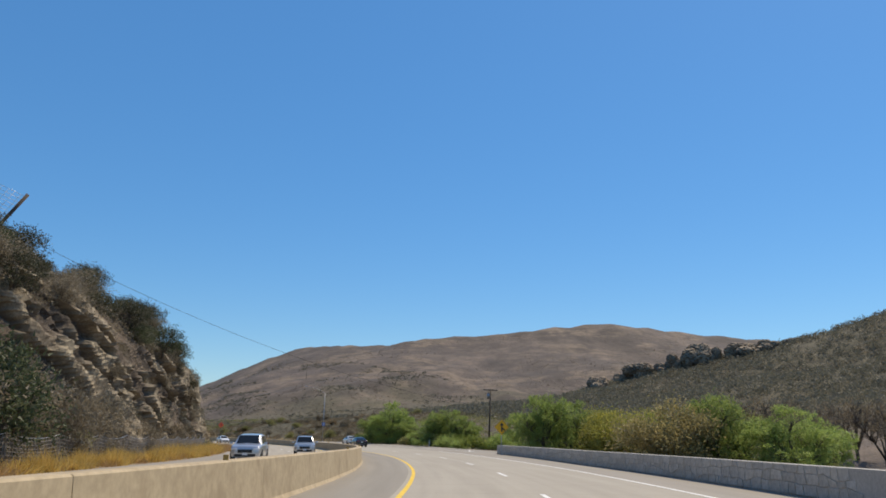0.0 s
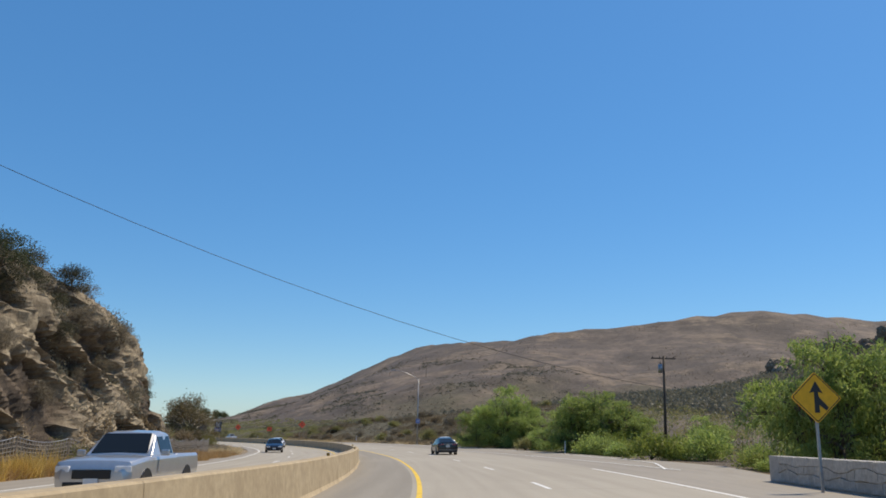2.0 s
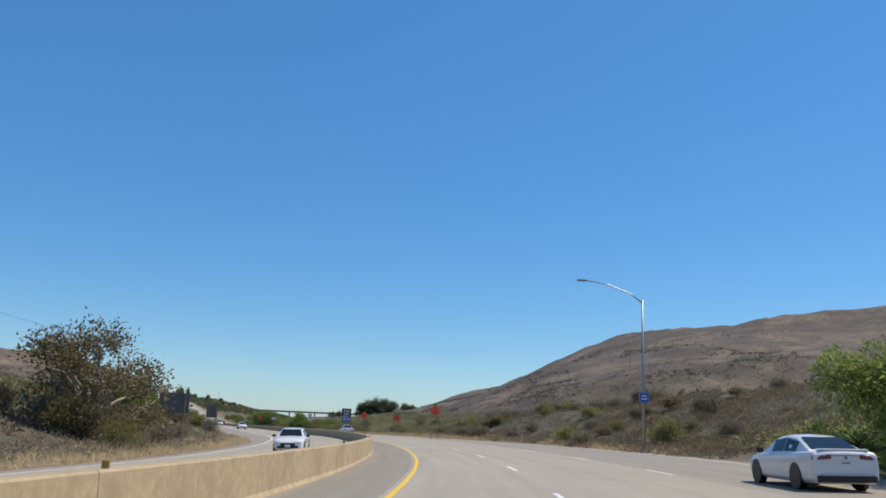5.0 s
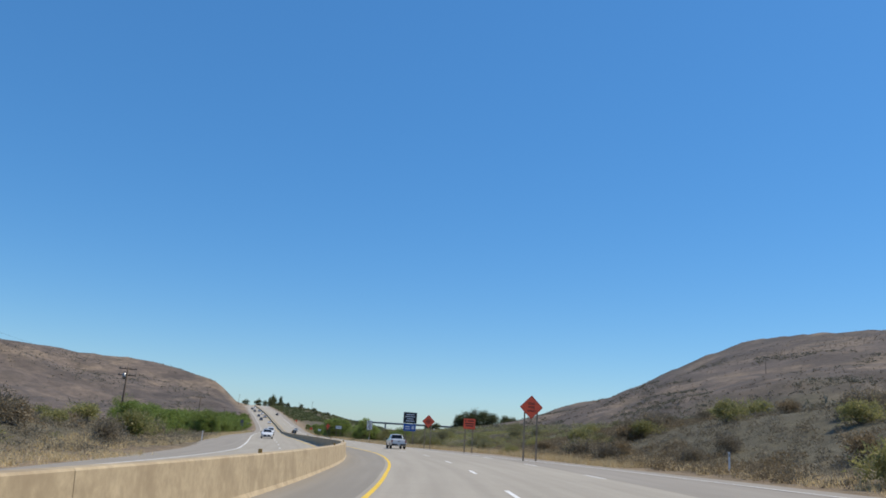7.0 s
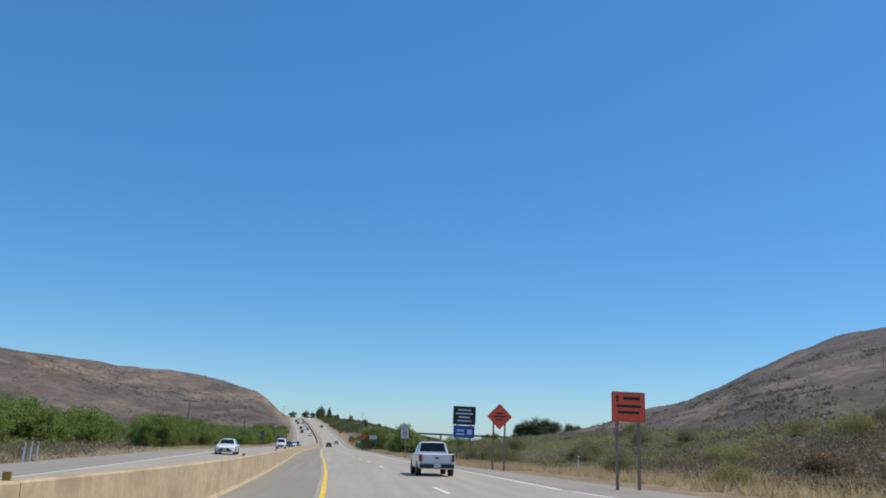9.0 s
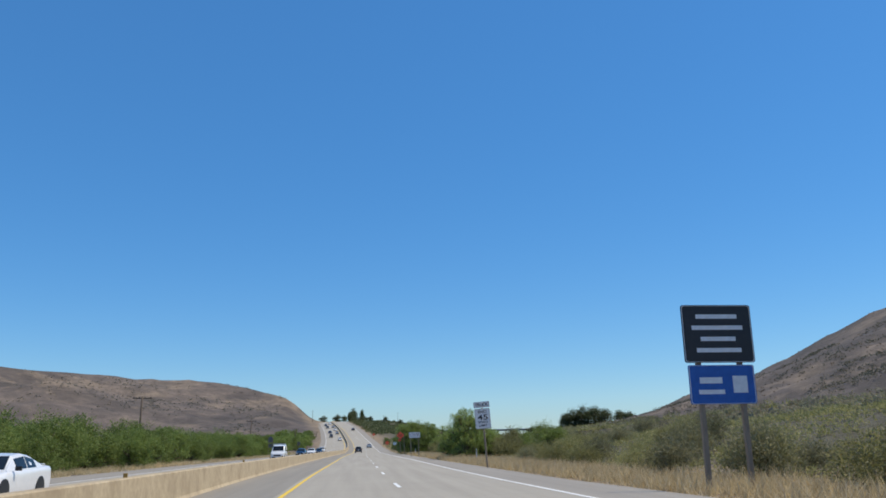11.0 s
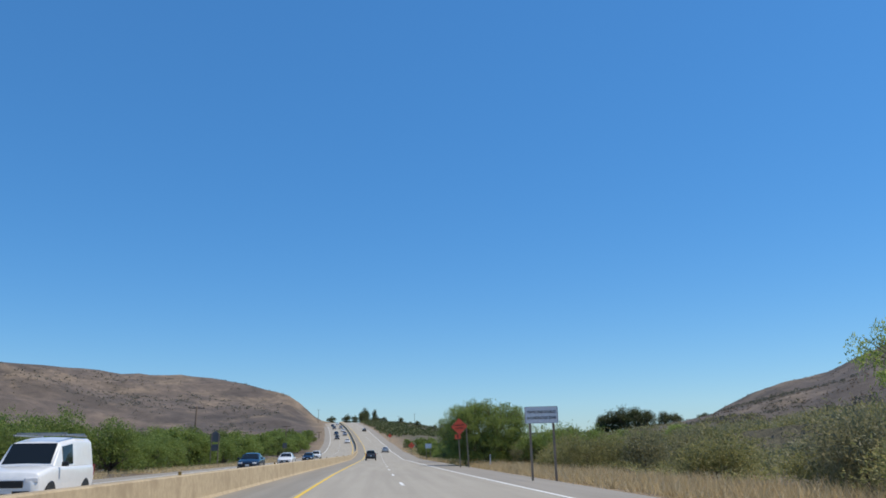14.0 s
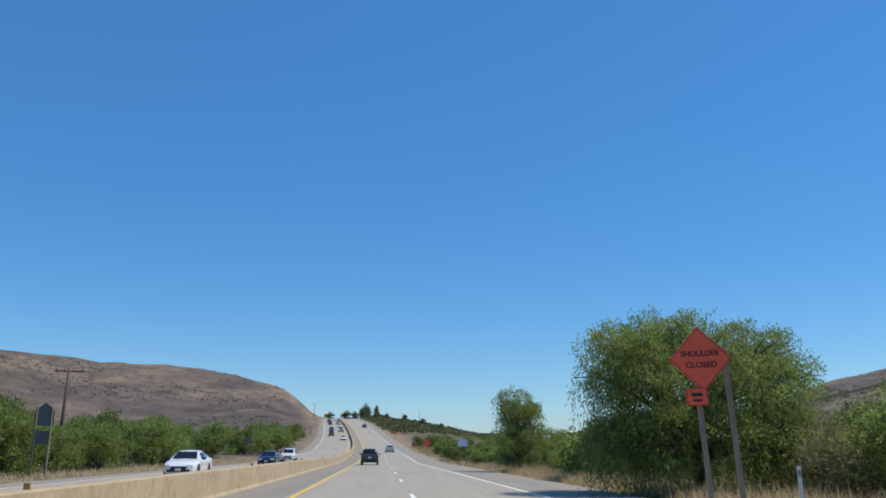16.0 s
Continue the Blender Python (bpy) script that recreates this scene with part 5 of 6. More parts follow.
scatter("near_scrub_grey", 3000, (-230, 20, 130, 420), lambda x, y, s, l, r: (l > 15.5) & (l < 60) & (s > 180) & (s < 330), "leaf_grey", (0.35, 0.85), "grey-brown brush on the dry bank", leaves=70, leaf=(0.15, 0.06), seed=22, tries=36)
scatter("foot_scrub", 520, (-60, -10, 10, 130), lambda x, y, s, l, r: (l > -20.8) & (l < -19.1) & (s > 5) & (s < 132), "leaf_grey", (0.8, 1.8), "grey-brown brush at the foot of the rock cut", leaves=170, leaf=(0.2, 0.075), seed=27, tries=36)
scatter("dry_bank_scrub", 2400, (-230, 20, 130, 420), lambda x, y, s, l, r: (l > 15.0) & (l < 45) & (s > 185) & (s < 310) & patch(x, y, 12, -0.05), "leaf_dry", (0.4, 0.9), "dry brown brush on the bank", leaves=70, leaf=(0.15, 0.06), seed=28, tries=36)
scatter("kerb_scrub", 900, (-60, 60, 85, 200), lambda x, y, s, l, r: (l > 19) & (l < 50) & (s > 92) & (s < 190), "leaf_olive", (0.6, 1.5), "olive brush behind the roadside trees", leaves=34, leaf=(0.3, 0.13), seed=23, tries=36)
scatter("left_bank_brush", 2800, (-200, -50, 110, 330), lambda x, y, s, l, r: (l < -17.2 - 2 * (s > 240)) & (l > -50) & (s > 122) & (s < 330), "leaf_grey", (0.4, 1.1), "grey-brown brush on the roadside bank", leaves=60, leaf=(0.17, 0.065), seed=24, tries=36)
scatter("left_bank_green", 900, (-200, -50, 110, 330), lambda x, y, s, l, r: (l < -22) & (l > -50) & (s > 126) & (s < 330) & patch(x, y, 14, 0.0), "leaf_olive", (0.5, 1.3), "olive brush on the roadside bank", leaves=70, leaf=(0.17, 0.065), seed=25, tries=36)
scatter("shoulder_scrub", 1900, (-520, -220, 330, 720), lambda x, y, s, l, r: (l > 10.6) & (l < 45) & (s > 476) & (s < 640), "leaf_olive", (0.4, 1.1), "olive brush beyond the paved shoulder", leaves=40, leaf=(0.26, 0.11), seed=43, tries=36)
scatter("mound_scrub", 5000, (-700, -420, 560, 960), lambda x, y, s, l, r: (l > 10.5) & (l < 130) & (s > 590), "leaf_mound", (0.8, 2.0), "green brush on the slope beside the climbing road", leaves=20, leaf=(0.8, 0.5), seed=11, tries=24)


def grass(name, bands, material, label, blades=(0.35, 0.8), seed=12, bend=0.35, clump=14):
    """Grass blades as one object: bands of (from, to, inner offset, outer offset, count)."""
    r = np.random.RandomState(seed)
    tips = []
    for s0, s1, l0, l1, n in bands:
        tuft_s, tuft_l = r.uniform(s0, s1, n // clump), r.uniform(l0, l1, n // clump)
        for s, l in zip(tuft_s, tuft_l):
            q = along(s, l)
            z = ground_at(q.x, q.y) - 0.03
            k = clump
            wide = 0.16 * min(1.7, math.sqrt(k / 14))
            base = np.array([q.x, q.y, z]) + np.concatenate([r.normal(0, wide, (k, 2)), np.zeros((k, 1))], 1)
            way = np.concatenate([r.normal(0, bend, (k, 2)), np.ones((k, 1))], 1)
            tips.append(leaf_quads(base, way, r.uniform(*blades), 0.03, r))
    ob = new(name, leaf_mesh(name, np.concatenate(tips), M[material]))
    return tagged(ob, label, "grass", kind="stuff")


grass("golden_grass", [(-5, 92, -17.7, -16.7, 14000), (-5, 100, -18.6, -17.6, 9000)], "grass_gold", "golden dry grass tufts at the foot of the rock cut", (0.55, 1.2), 12, 0.55, 300)
grass("rusty_grass", [(80, 96, -19.8, -16.8, 9000), (96, 136, -20.2, -15.4, 30000), (0, 80, -19.2, -16.8, 8000)], "grass_rust", "matted rust-brown dry grass at the foot of the rock cut", (0.3, 0.8), 15, 0.7, 60)
grass("straw_grass", [(240, 300, 12.6, 18, 22000), (300, 520, 9.3, 14.5, 90000), (520, 640, 9.3, 14, 9000)], "grass_straw", "tall straw-coloured dry grass along the shoulder", (0.3, 0.75), 13, 0.62)
grass("bank_grass", [(128, 240, -21, -15.4, 16000), (240, 300, -23, -19.2, 8000), (300, 400, -22.5, -18.2, 12000), (400, 560, -22.5, -17.2, 14000), (190, 250, 15.6, 18, 9000)], "grass_straw", "short dry grass on the verge", (0.25, 0.6), 14, 0.6)

# ---- stone wall on the right ----
def wall_offset(s):
    return float(np.interp(s, [-120, 0, 50, 84], [9.6, 9.6, 9.7, 11.2]))


WALL = ribbon("stone_wall", -120, 82, 2.0, lambda s: [(wall_offset(s), -0.2), (wall_offset(s), 0.84), (wall_offset(s) + 0.36, 0.84), (wall_offset(s) + 0.36, -1.6)], M["mortar"], "low grey stone-faced roadside wall", "wall", closed=True)
box("wall_end", (0.36, 0.04, 1.04), M["mortar"], WALL).matrix_world = Matrix.Translation(along(82.0, wall_offset(82) + 0.18, 0.32)) @ pose(0, 0, 0, 0, 0, heading(82))
wall_rng = np.random.RandomState(23)


def course(row, s):
    """Height of the joint under a row, wandering along the wall."""
    return 0.0 if row == 0 else 0.84 if row == 3 else 0.28 * row + 0.42 * float(fractal(np.array([s / 0.9 + 9.7 * row]), np.array([3.1 * row]), 2)[0])


def stone_mesh(outline, rr):
    """A flat-faced stone with a broken edge, its face towards -y."""
    cx, cz = sum(a for a, _ in outline) / len(outline), sum(b for _, b in outline) / len(outline)
    o = [(a + math.copysign(0.008, cx - a), b + math.copysign(0.006, cz - b)) for a, b in outline]
    bm = plate_bm(o, 0.06)
    for v in bm.verts:
        if v.co.y < 0.01:
            v.co.x += (cx - v.co.x) * 0.05
            v.co.z += (cz - v.co.z) * 0.06
            v.co.y -= rr.uniform(0.0, 0.02)
    return bm_mesh("stone", bm, M["wall_stone"])


for row in range(3):
    s, lean_ = 20.0 + 0.3 * row, 0.0
    while s < 81.0:
        w, next_lean = float(wall_rng.uniform(0.36, 0.92)), float(wall_rng.uniform(-0.12, 0.12))
        m0 = s + w * float(wall_rng.uniform(0.35, 0.65))
        o = [(0.0, course(row, s)), (m0 - s, course(row, m0) + 0.005), (w, course(row, s + w)), (w + next_lean, course(row + 1, s + w)), (m0 - s, course(row + 1, m0) - 0.005), (lean_, course(row + 1, s))]
        st = part("stone", stone_mesh([(-a, b) for a, b in o], wall_rng), WALL)
        # face towards the road, to the left of the way
        st.matrix_world = Matrix.Translation(along(s, wall_offset(s) - 0.014)) @ pose(0, 0, 0, 0, 0, heading(s) - 90)
        s, lean_ = s + w, next_lean

# ---- signs ----
def post_pair(t, gap, top, material="sign_post", thick=0.10):
    for x in (-gap / 2, gap / 2) if gap else (0,):
        box("post", (thick, thick, top + 0.5), M[material], t, (x, 0.055 + thick / 2, top / 2 - 0.25), 0.006)


def place_sign(name, x, y, s, label, tilt=0.0, flip=False):
    z = ground_at(x, y)
    return thing(name, facing((x, y, z), heading(s) + (180 if flip else 0)) @ pose(0, 0, 0, 0, tilt, 0), label, "road sign"), z


def panel(t, outline, at_z, colour, name="panel", x=0.0, y=0.0, border=None, inset=0.05, label=""):
    p = part(name, bm_mesh(name, plate_bm(outline, 0.03), M[colour]), t, Matrix.Translation((x, y, at_z)), label)
    if border:
        k1, k2 = 1 - inset, 1 - inset * 1.8
        b = ring_bm([(a * k1, c * k1) for a, c in outline], [(a * k2, c * k2) for a, c in outline], 0.006)
        part("border", bm_mesh("border", b, M[border]), p, Matrix.Translation((0, -0.005, 0)))
    return p


def words(p, text, z, height, colour="sign_black", width=None, x=0.0):
    me = lettering(text, height, width)
    me.materials.clear()
    me.materials.append(M[colour])
    return part("lettering", me, p, Matrix.Translation((x, -0.006, z)))


def bar(p, x, z, w, h, colour):
    return box("text_bar", (w, 0.006, h), M[colour], p, (x, -0.004, z))


def diamond(side):
    return turned(rounded(side, side, 0.06), 45)


# merging traffic
t, z0 = place_sign("merge_sign", 1.8, 77.6, 76, "yellow diamond sign with a merging arrow behind the wall")
post_pair(t, 0, 2.75 - z0 + 0.6, "steel", 0.07)
p = panel(t, diamond(1.02), 2.75 - z0, "sign_yellow", border="sign_black")
arrow = [(-0.07, -0.42), (0.07, -0.42), (0.07, -0.20), (0.26, -0.36), (0.33, -0.27), (0.07, 0.02), (0.055, 0.16), (0.19, 0.12), (0.0, 0.46), (-0.19, 0.12), (-0.055, 0.16)]
bm = plate_bm(arrow, 0.006)
part("arrow", bm_mesh("arrow", bm, M["sign_black"]), p, Matrix.Translation((0, -0.007, 0)), "black merging arrow")

# orange diamonds
for name, x, y, s, z, lines, gap, note in (
        ("road_work_sign", -75.8, 234.1, 247, 4.15, ("ROAD", "WORK", "AHEAD"), 0.95, "orange diamond road work sign on two wooden posts"),
        ("shoulder_sign", -220.1, 377.5, 450, 3.5, ("SHOULDER", "CLOSED"), 0.0, "orange diamond shoulder closed sign on wooden posts"),
        ("warning_diamond", -110.0, 271.1, 297, 3.7, (), 0.8, "orange diamond warning sign beside a dark panel")):
    t, z0 = place_sign(name, x, y, s, note, tilt=-3 if name == "shoulder_sign" else 0)
    h = z - z0
    if gap:
        post_pair(t, gap, h + 0.25)
    else:
        box("post", (0.1, 0.1, h + 0.4), M["sign_post"], t, (-0.12, 0.105, h / 2 - 0.45), 0.006)
        box("post", (0.1, 0.1, h + 0.9), M["sign_post"], t, (0.62, 0.105, h / 2 - 0.2), 0.006)
    p = panel(t, diamond(1.07 if name == "shoulder_sign" else 1.24), h, "sign_orange", border="sign_black", inset=0.03)
    if lines:
        for k, w in enumerate(lines):
            words(p, w, (len(lines) - 1) * 0.13 - 0.26 * k, 0.135 if name == "shoulder_sign" else 0.155, width=min(0.92, 0.125 * len(w)))
    else:
        for k in range(3):
            bar(p, 0, 0.2 - 0.2 * k, (0.5, 0.8, 0.5)[k], 0.09, "sign_black")
    if name == "shoulder_sign":
        q = panel(t, rounded(0.52, 0.40, 0.03), h - 0.86, "sign_orange", "plaque", x=-0.2, y=-0.02, border="sign_black")
        bar(q, 0, 0.05, 0.26, 0.08, "sign_black")
        bar(q, 0, -0.08, 0.22, 0.05, "sign_black")

# orange board
t, z0 = place_sign("orange_board", -91.6, 251.4, 271, "orange rectangular construction board on two posts")
h = 3.15 - z0
post_pair(t, 0.8, h + 0.3)
p = panel(t, rounded(1.24, 1.06, 0.05), h, "sign_orange", border="sign_black", inset=0.02)
part("arrow", bm_mesh("arrow", plate_bm([(-0.03, 0), (0.03, 0), (0.03, 0.16), (0.09, 0.13), (0, 0.26), (-0.09, 0.13), (-0.03, 0.16)], 0.006), M["sign_black"]), p, Matrix.Translation((-0.42, -0.007, 0.16)))
bar(p, 0.12, 0.30, 0.62, 0.10, "sign_black")
bar(p, 0.0, 0.02, 0.9, 0.09, "sign_black")
bar(p, 0.0, -0.2, 0.8, 0.09, "sign_black")

# dark board with a blue panel under it
t, z0 = place_sign("dark_board", -124.8, 287.6, 320, "dark brown information board with a blue panel below")
h = 4.55 - z0
post_pair(t, 1.3, h + 0.4, thick=0.14)
p = panel(t, rounded(2.2, 1.75, 0.08), h, "sign_dark", border="sign_white", inset=0.02)
for k in range(4):
    bar(p, 0.0, 0.52 - 0.34 * k, (1.3, 1.6, 1.1, 1.4)[k], 0.13, "sign_white")
q = panel(t, rounded(2.05, 1.15, 0.06), h - 1.52, "sign_blue", "blue_panel", border="sign_white", inset=0.02)
bar(q, -0.35, 0.12, 0.7, 0.18, "sign_white")
bar(q, 0.55, 0.0, 0.45, 0.5, "sign_white")
bar(q, -0.35, -0.22, 0.8, 0.13, "sign_white")

# truck speed limit
t, z0 = place_sign("truck_limit_sign", -148.15, 307.23, 350, "white truck speed limit sign on a leaning wooden post", tilt=-4)
t.matrix_world = t.matrix_world @ pose(0, 0, 0, 0, 0, -14)
h = 3.12 - z0
box("post", (0.1, 0.14, h + 1.6), M["sign_post"], t, (0, 0.11, h / 2 - 0.1), 0.006)
p = panel(t, rounded(1.03, 1.30, 0.05), h, "sign_white", border="sign_black", inset=0.025)
words(p, "END", 0.45, 0.17, width=0.56)
words(p, "45", 0.09, 0.35, width=0.68)
words(p, "SPEED", -0.22, 0.14, width=0.66)
words(p, "LIMIT", -0.44, 0.14, width=0.56)
q = panel(t, rounded(1.06, 0.39, 0.04), h + 0.91, "sign_white", "upper_panel", border="sign_black", inset=0.03)
words(q, "TRUCK", 0, 0.22, width=0.86)

# fines board
t, z0 = place_sign("fines_sign", -196.1, 354.25, 417, "white construction zone fines sign on two posts", tilt=-1)
h = 3.05 - z0
post_pair(t, 1.15, h + 0.3)
p = panel(t, rounded(1.64, 0.80, 0.05), h, "sign_white", border="sign_black", inset=0.02)
words(p, "TRAFFIC FINES DOUBLED", 0.14, 0.13, width=1.42)
words(p, "IN CONSTRUCTION ZONES", -0.14, 0.13, width=1.42)

# backs of signs for the opposite traffic
for s, l, w, hh, z, gap, shape in ((203, -20.2, 2.4, 1.6, 2.7, 1.7, "board"), (224, -19.5, 1.15, 1.3, 2.4, 0.85, "board"), (483.5, -20.0, 1.15, 1.15, 3.5, 0.9, "house")):
    q = along(s, l)
    t, z0 = place_sign("sign_from_behind", q.x, q.y, s, "unpainted metal back of a road sign on two posts", flip=True)
    post_pair(t, gap, z + 0.5 - z0)
    if shape == "board":
        panel(t, rounded(w, hh, 0.05), z - z0, "sign_back")
    else:
        panel(t, [(-0.58, -0.62), (0.58, -0.62), (0.58, 0.3), (0.0, 0.78), (-0.58, 0.3)], z - z0, "sign_back")
        panel(t, rounded(0.8, 0.8, 0.04), z - z0 - 1.3, "sign_back", "plaque")
q = along(562, -20.0)
t, z0 = place_sign("sign_from_behind", q.x, q.y, 562, "unpainted metal back of a road sign on a post", flip=True)
post_pair(t, 0, 2.9)
panel(t, rounded(0.9, 1.1, 0.05), 2.7, "sign_back")
# orange signs far ahead
for s, l in ((575, 8.6), (700, 9.0)):
    q = along(s, l)
    t, z0 = place_sign("warning_diamond", q.x, q.y, s, "small orange diamond sign far along the shoulder")
    post_pair(t, 0, 2.4)
    panel(t, diamond(1.1), 2.3, "sign_orange")
# white sign by the far merge
q = along(520, 9.2)
t, z0 = place_sign("board_far", q.x, q.y, 520, "white rectangular sign beside the far lanes")
post_pair(t, 0.7, 2.6)
panel(t, rounded(1.1, 0.8, 0.04), 2.4, "sign_white", border="sign_black")

# ---- street lamp with a blue sign ----
q = along(193, 15.6)
z0 = ground_at(q.x, q.y)
t = thing("street_lamp", facing((q.x, q.y, z0), heading(193)), "tall grey steel street lamp with a curved arm", "street lamp")
rod("pole", [(0, 0, -0.3), (0, 0, 5), (0, 0, 11.3)], [0.12, 0.09, 0.06], M["steel"], t)
rod("arm", [(0, 0, 11.1), (-0.9, 0, 11.75), (-2.6, 0, 12.35), (-4.4, 0, 12.6)], [0.05, 0.045, 0.04, 0.035], M["steel"], t, 6)
part("lamp_head", bm_mesh("lamp_head", box_bm(0.75, 0.28, 0.14), M["steel"], bevel=0.04), t, Matrix.Translation((-4.7, 0, 12.58)))
box("base", (0.4, 0.4, 0.25), M["mortar"], t, (0, 0, 0.05), 0.03)
p = panel(t, rounded(0.75, 0.75, 0.05), 4.0, "sign_blue", "blue_sign", y=-0.16, border="sign_white")
bar(p, 0, 0.12, 0.4, 0.1, "sign_white")
bar(p, 0, -0.1, 0.45, 0.1, "sign_white")


# ---- utility poles and wires ----
def utility_pole(x, y, top, turn, label, arms=1, box_on=False):
    z0 = ground_at(x, y)
    t = thing("utility_pole", Matrix.Translation((x, y, z0)) @ pose(0, 0, 0, 0, 1.0, turn), label, "utility pole", "utility poles")
    h = top - z0
    rod("pole", [(0, 0, -0.5), (0, 0, h * 0.5), (0, 0, h)], [0.17, 0.14, 0.11], M["timber"], t)
    for k in range(arms):
        a = box("crossarm", (2.5, 0.10, 0.12), M["timber"], t, (0, 0.14, h - 0.25 - 0.9 * k), 0.01)
        for i in range(4):
            rod("insulator", [(-1.1 + 0.73 * i, 0, 0.06), (-1.1 + 0.73 * i, 0, 0.14), (-1.1 + 0.73 * i, 0, 0.24)], [0.03, 0.055, 0.03], M["sign_dark"], a, 6)
    if box_on:
        can = rod("transformer", [(-0.36, 0, h - 1.75), (-0.36, 0, h - 0.85)], 0.22, M["steel"], t, 14)
        rod("bushing", [(-0.36, 0, h - 0.86), (-0.36, 0, h - 0.62)], 0.05, M["sign_dark"], can, 8)
        box("bracket", (0.3, 0.06, 0.08), M["steel"], t, (-0.15, 0, h - 1.2))
    return t


POLES = [(1.1, 138.5, 10.2, 10, 1, True), (-91.6, 188.4, 9.0, 40, 1, False), (-150.1, 252.0, 8.9, 45, 2, True), (-216.1, 321.7, 8.6, 50, 1, False), (-285.1, 392.2, 8.6, 48, 1, False), (-360.0, 470.0, 9.0, 48, 1, False), (-440.0, 552.0, 10.0, 48, 1, False)]
for x, y, top, turn, arms, tr in POLES:
    utility_pole(x, y, top, turn, "dark weathered timber utility pole with a crossarm", arms, tr)
for x, y, top in ((-141.0, 638.0, 9), (-666.0, 839.0, 9), (-650.0, 842.0, 9), (-600, 690, 9)):
    utility_pole(x, y, ground_at(x, y) + top, 20, "thin far utility pole on the hill")


def sagging(a, b, sag, n=16):
    a, b = Vector(a), Vector(b)
    return [a.lerp(b, k / n) - Vector((0, 0, sag * 4 * (k / n) * (1 - k / n))) for k in range(n + 1)]


def wire(a, b, sag, r, label):
    pts = sagging(a, b, sag)
    bm = rod_bm(pts, [r] * len(pts), 5)
    tagged(new("wire", bm_mesh("wire", bm, M["cable"], smooth=True)), label, "wire")


wire((-57.1, 76.9, 25.42), (1.1, 138.5, 6.95), 3.42, 0.022, "thin black cable spanning the road from the cliff")
for (x0, y0, t0, *_), (x1, y1, t1, *_) in zip(POLES[1:], POLES[2:]):
    for k in (-0.9, 0.9):
        wire((x0 + k * 0.7, y0 + k * 0.7, t0 - 0.05), (x1 + k * 0.7, y1 + k * 0.7, t1 - 0.05), 1.2, 0.006, "thin power wire between the timber poles")
wire((-91.6, 188.4, 8.8), (-118, 128, 24), 0.8, 0.012, "thin power wire up the slope")

# ---- rockfall net at the cliff's top and along its foot ----
zt = ground_at(-58, 89)
t = thing("net_post", Matrix.Translation((-58, 89, zt)) @ pose(0, 0, 0, 0, 32, 20), "leaning rusty post with wire netting on the cliff", "rockfall net")
rod("post", [(0, 0, -0.5), (0, 0, 5.4)], 0.22, M["timber"], t)
for k in range(9):
    rod("net_wire", [(-0.1, 0, 5.0 - 0.5 * k), (-5.5, 0.5, 4.2 - 0.5 * k)], 0.02, M["steel"], t, 4)
for k in range(7):
    rod("net_wire", [(-0.6 - 0.75 * k, 0.05, 4.9 - 0.1 * k), (-0.6 - 0.75 * k, 0.05, 0.6)], 0.02, M["steel"], t, 4)

FENCE = thing("rockfall_fence", Matrix.Identity(4), "sagging grey wire fence on posts at the cliff's foot", "fence")


def fence_line(s):
    q = along(s, -18.7)
    return Vector((q.x, q.y, ground_at(q.x, q.y)))


for k in range(22):
    s = 12 + 6.0 * k
    a, b = fence_line(s), fence_line(s + 6)
    part("post", bm_mesh("post", rod_bm([a - Vector((0, 0, 0.3)), a + Vector((0, 0, 1.65))], [0.06, 0.05], 6), M["sign_post"]), FENCE)
    top, foot = sagging(a + Vector((0, 0, 1.6)), b + Vector((0, 0, 1.6)), 0.22, 18), sagging(a + Vector((0, 0, 0.1)), b + Vector((0, 0, 0.1)), 0.0, 18)
    part("wire", bm_mesh("wire", rod_bm(top, [0.016] * 19, 4), M["steel"]), FENCE)
    bm = bmesh.new()
    for i in range(18):
        for j in ((i, i + 1), (i + 1, i)):
            rod_bm([top[j[0]], foot[j[1]]], [0.02, 0.02], 3, bm)
    for h in (0.12, 0.25, 0.38, 0.5, 0.62, 0.75, 0.88):
        rod_bm([u.lerp(w, h) for u, w in zip(top[::3], foot[::3])], [0.02] * 7, 3, bm)
    part("net", bm_mesh("net", bm, M["net_wire"]), FENCE, label="grey sagging wire net")

# ---- delineators and barrier markers ----
def delineator(s, l, h=1.15):
    q = along(s, l)
    t = thing("delineator", facing((q.x, q.y, ground_at(q.x, q.y)), heading(s)), "slim white plastic roadside delineator post", "delineator", "delineators")
    part("post", bm_mesh("post", box_bm(0.10, 0.03, h + 0.2), M["sign_white"], bevel=0.01), t, Matrix.Translation((0, 0, h / 2 - 0.1)))
    box("reflector", (0.08, 0.008, 0.16), M["steel"], t, (0, -0.021, h - 0.16))


for s, l in ((129.3, 15.6), (230, 16.2), (290.5, 13.2), (380.4, 12.4), (452, 10.6), (292.0, -19.0), (293.4, -19.1), (294.8, -19.2)):
    delineator(s, l)
marker = bm_mesh("marker", box_bm(0.10, 0.04, 0.10), M["marker_amber"], bevel=0.008)
for k in range(26):
    s = 15.5 + 21.5 * k
    b = new("barrier_marker", marker)
    b.matrix_world = Matrix.Translation(along(s, lane_shift(s) - inner_width(s) - 0.27, barrier_height(s) + 0.05)) @ pose(0, 0, 0, 0, 0, heading(s))
    tagged(b, "small yellow reflector block on the barrier", "reflector", "barrier markers")

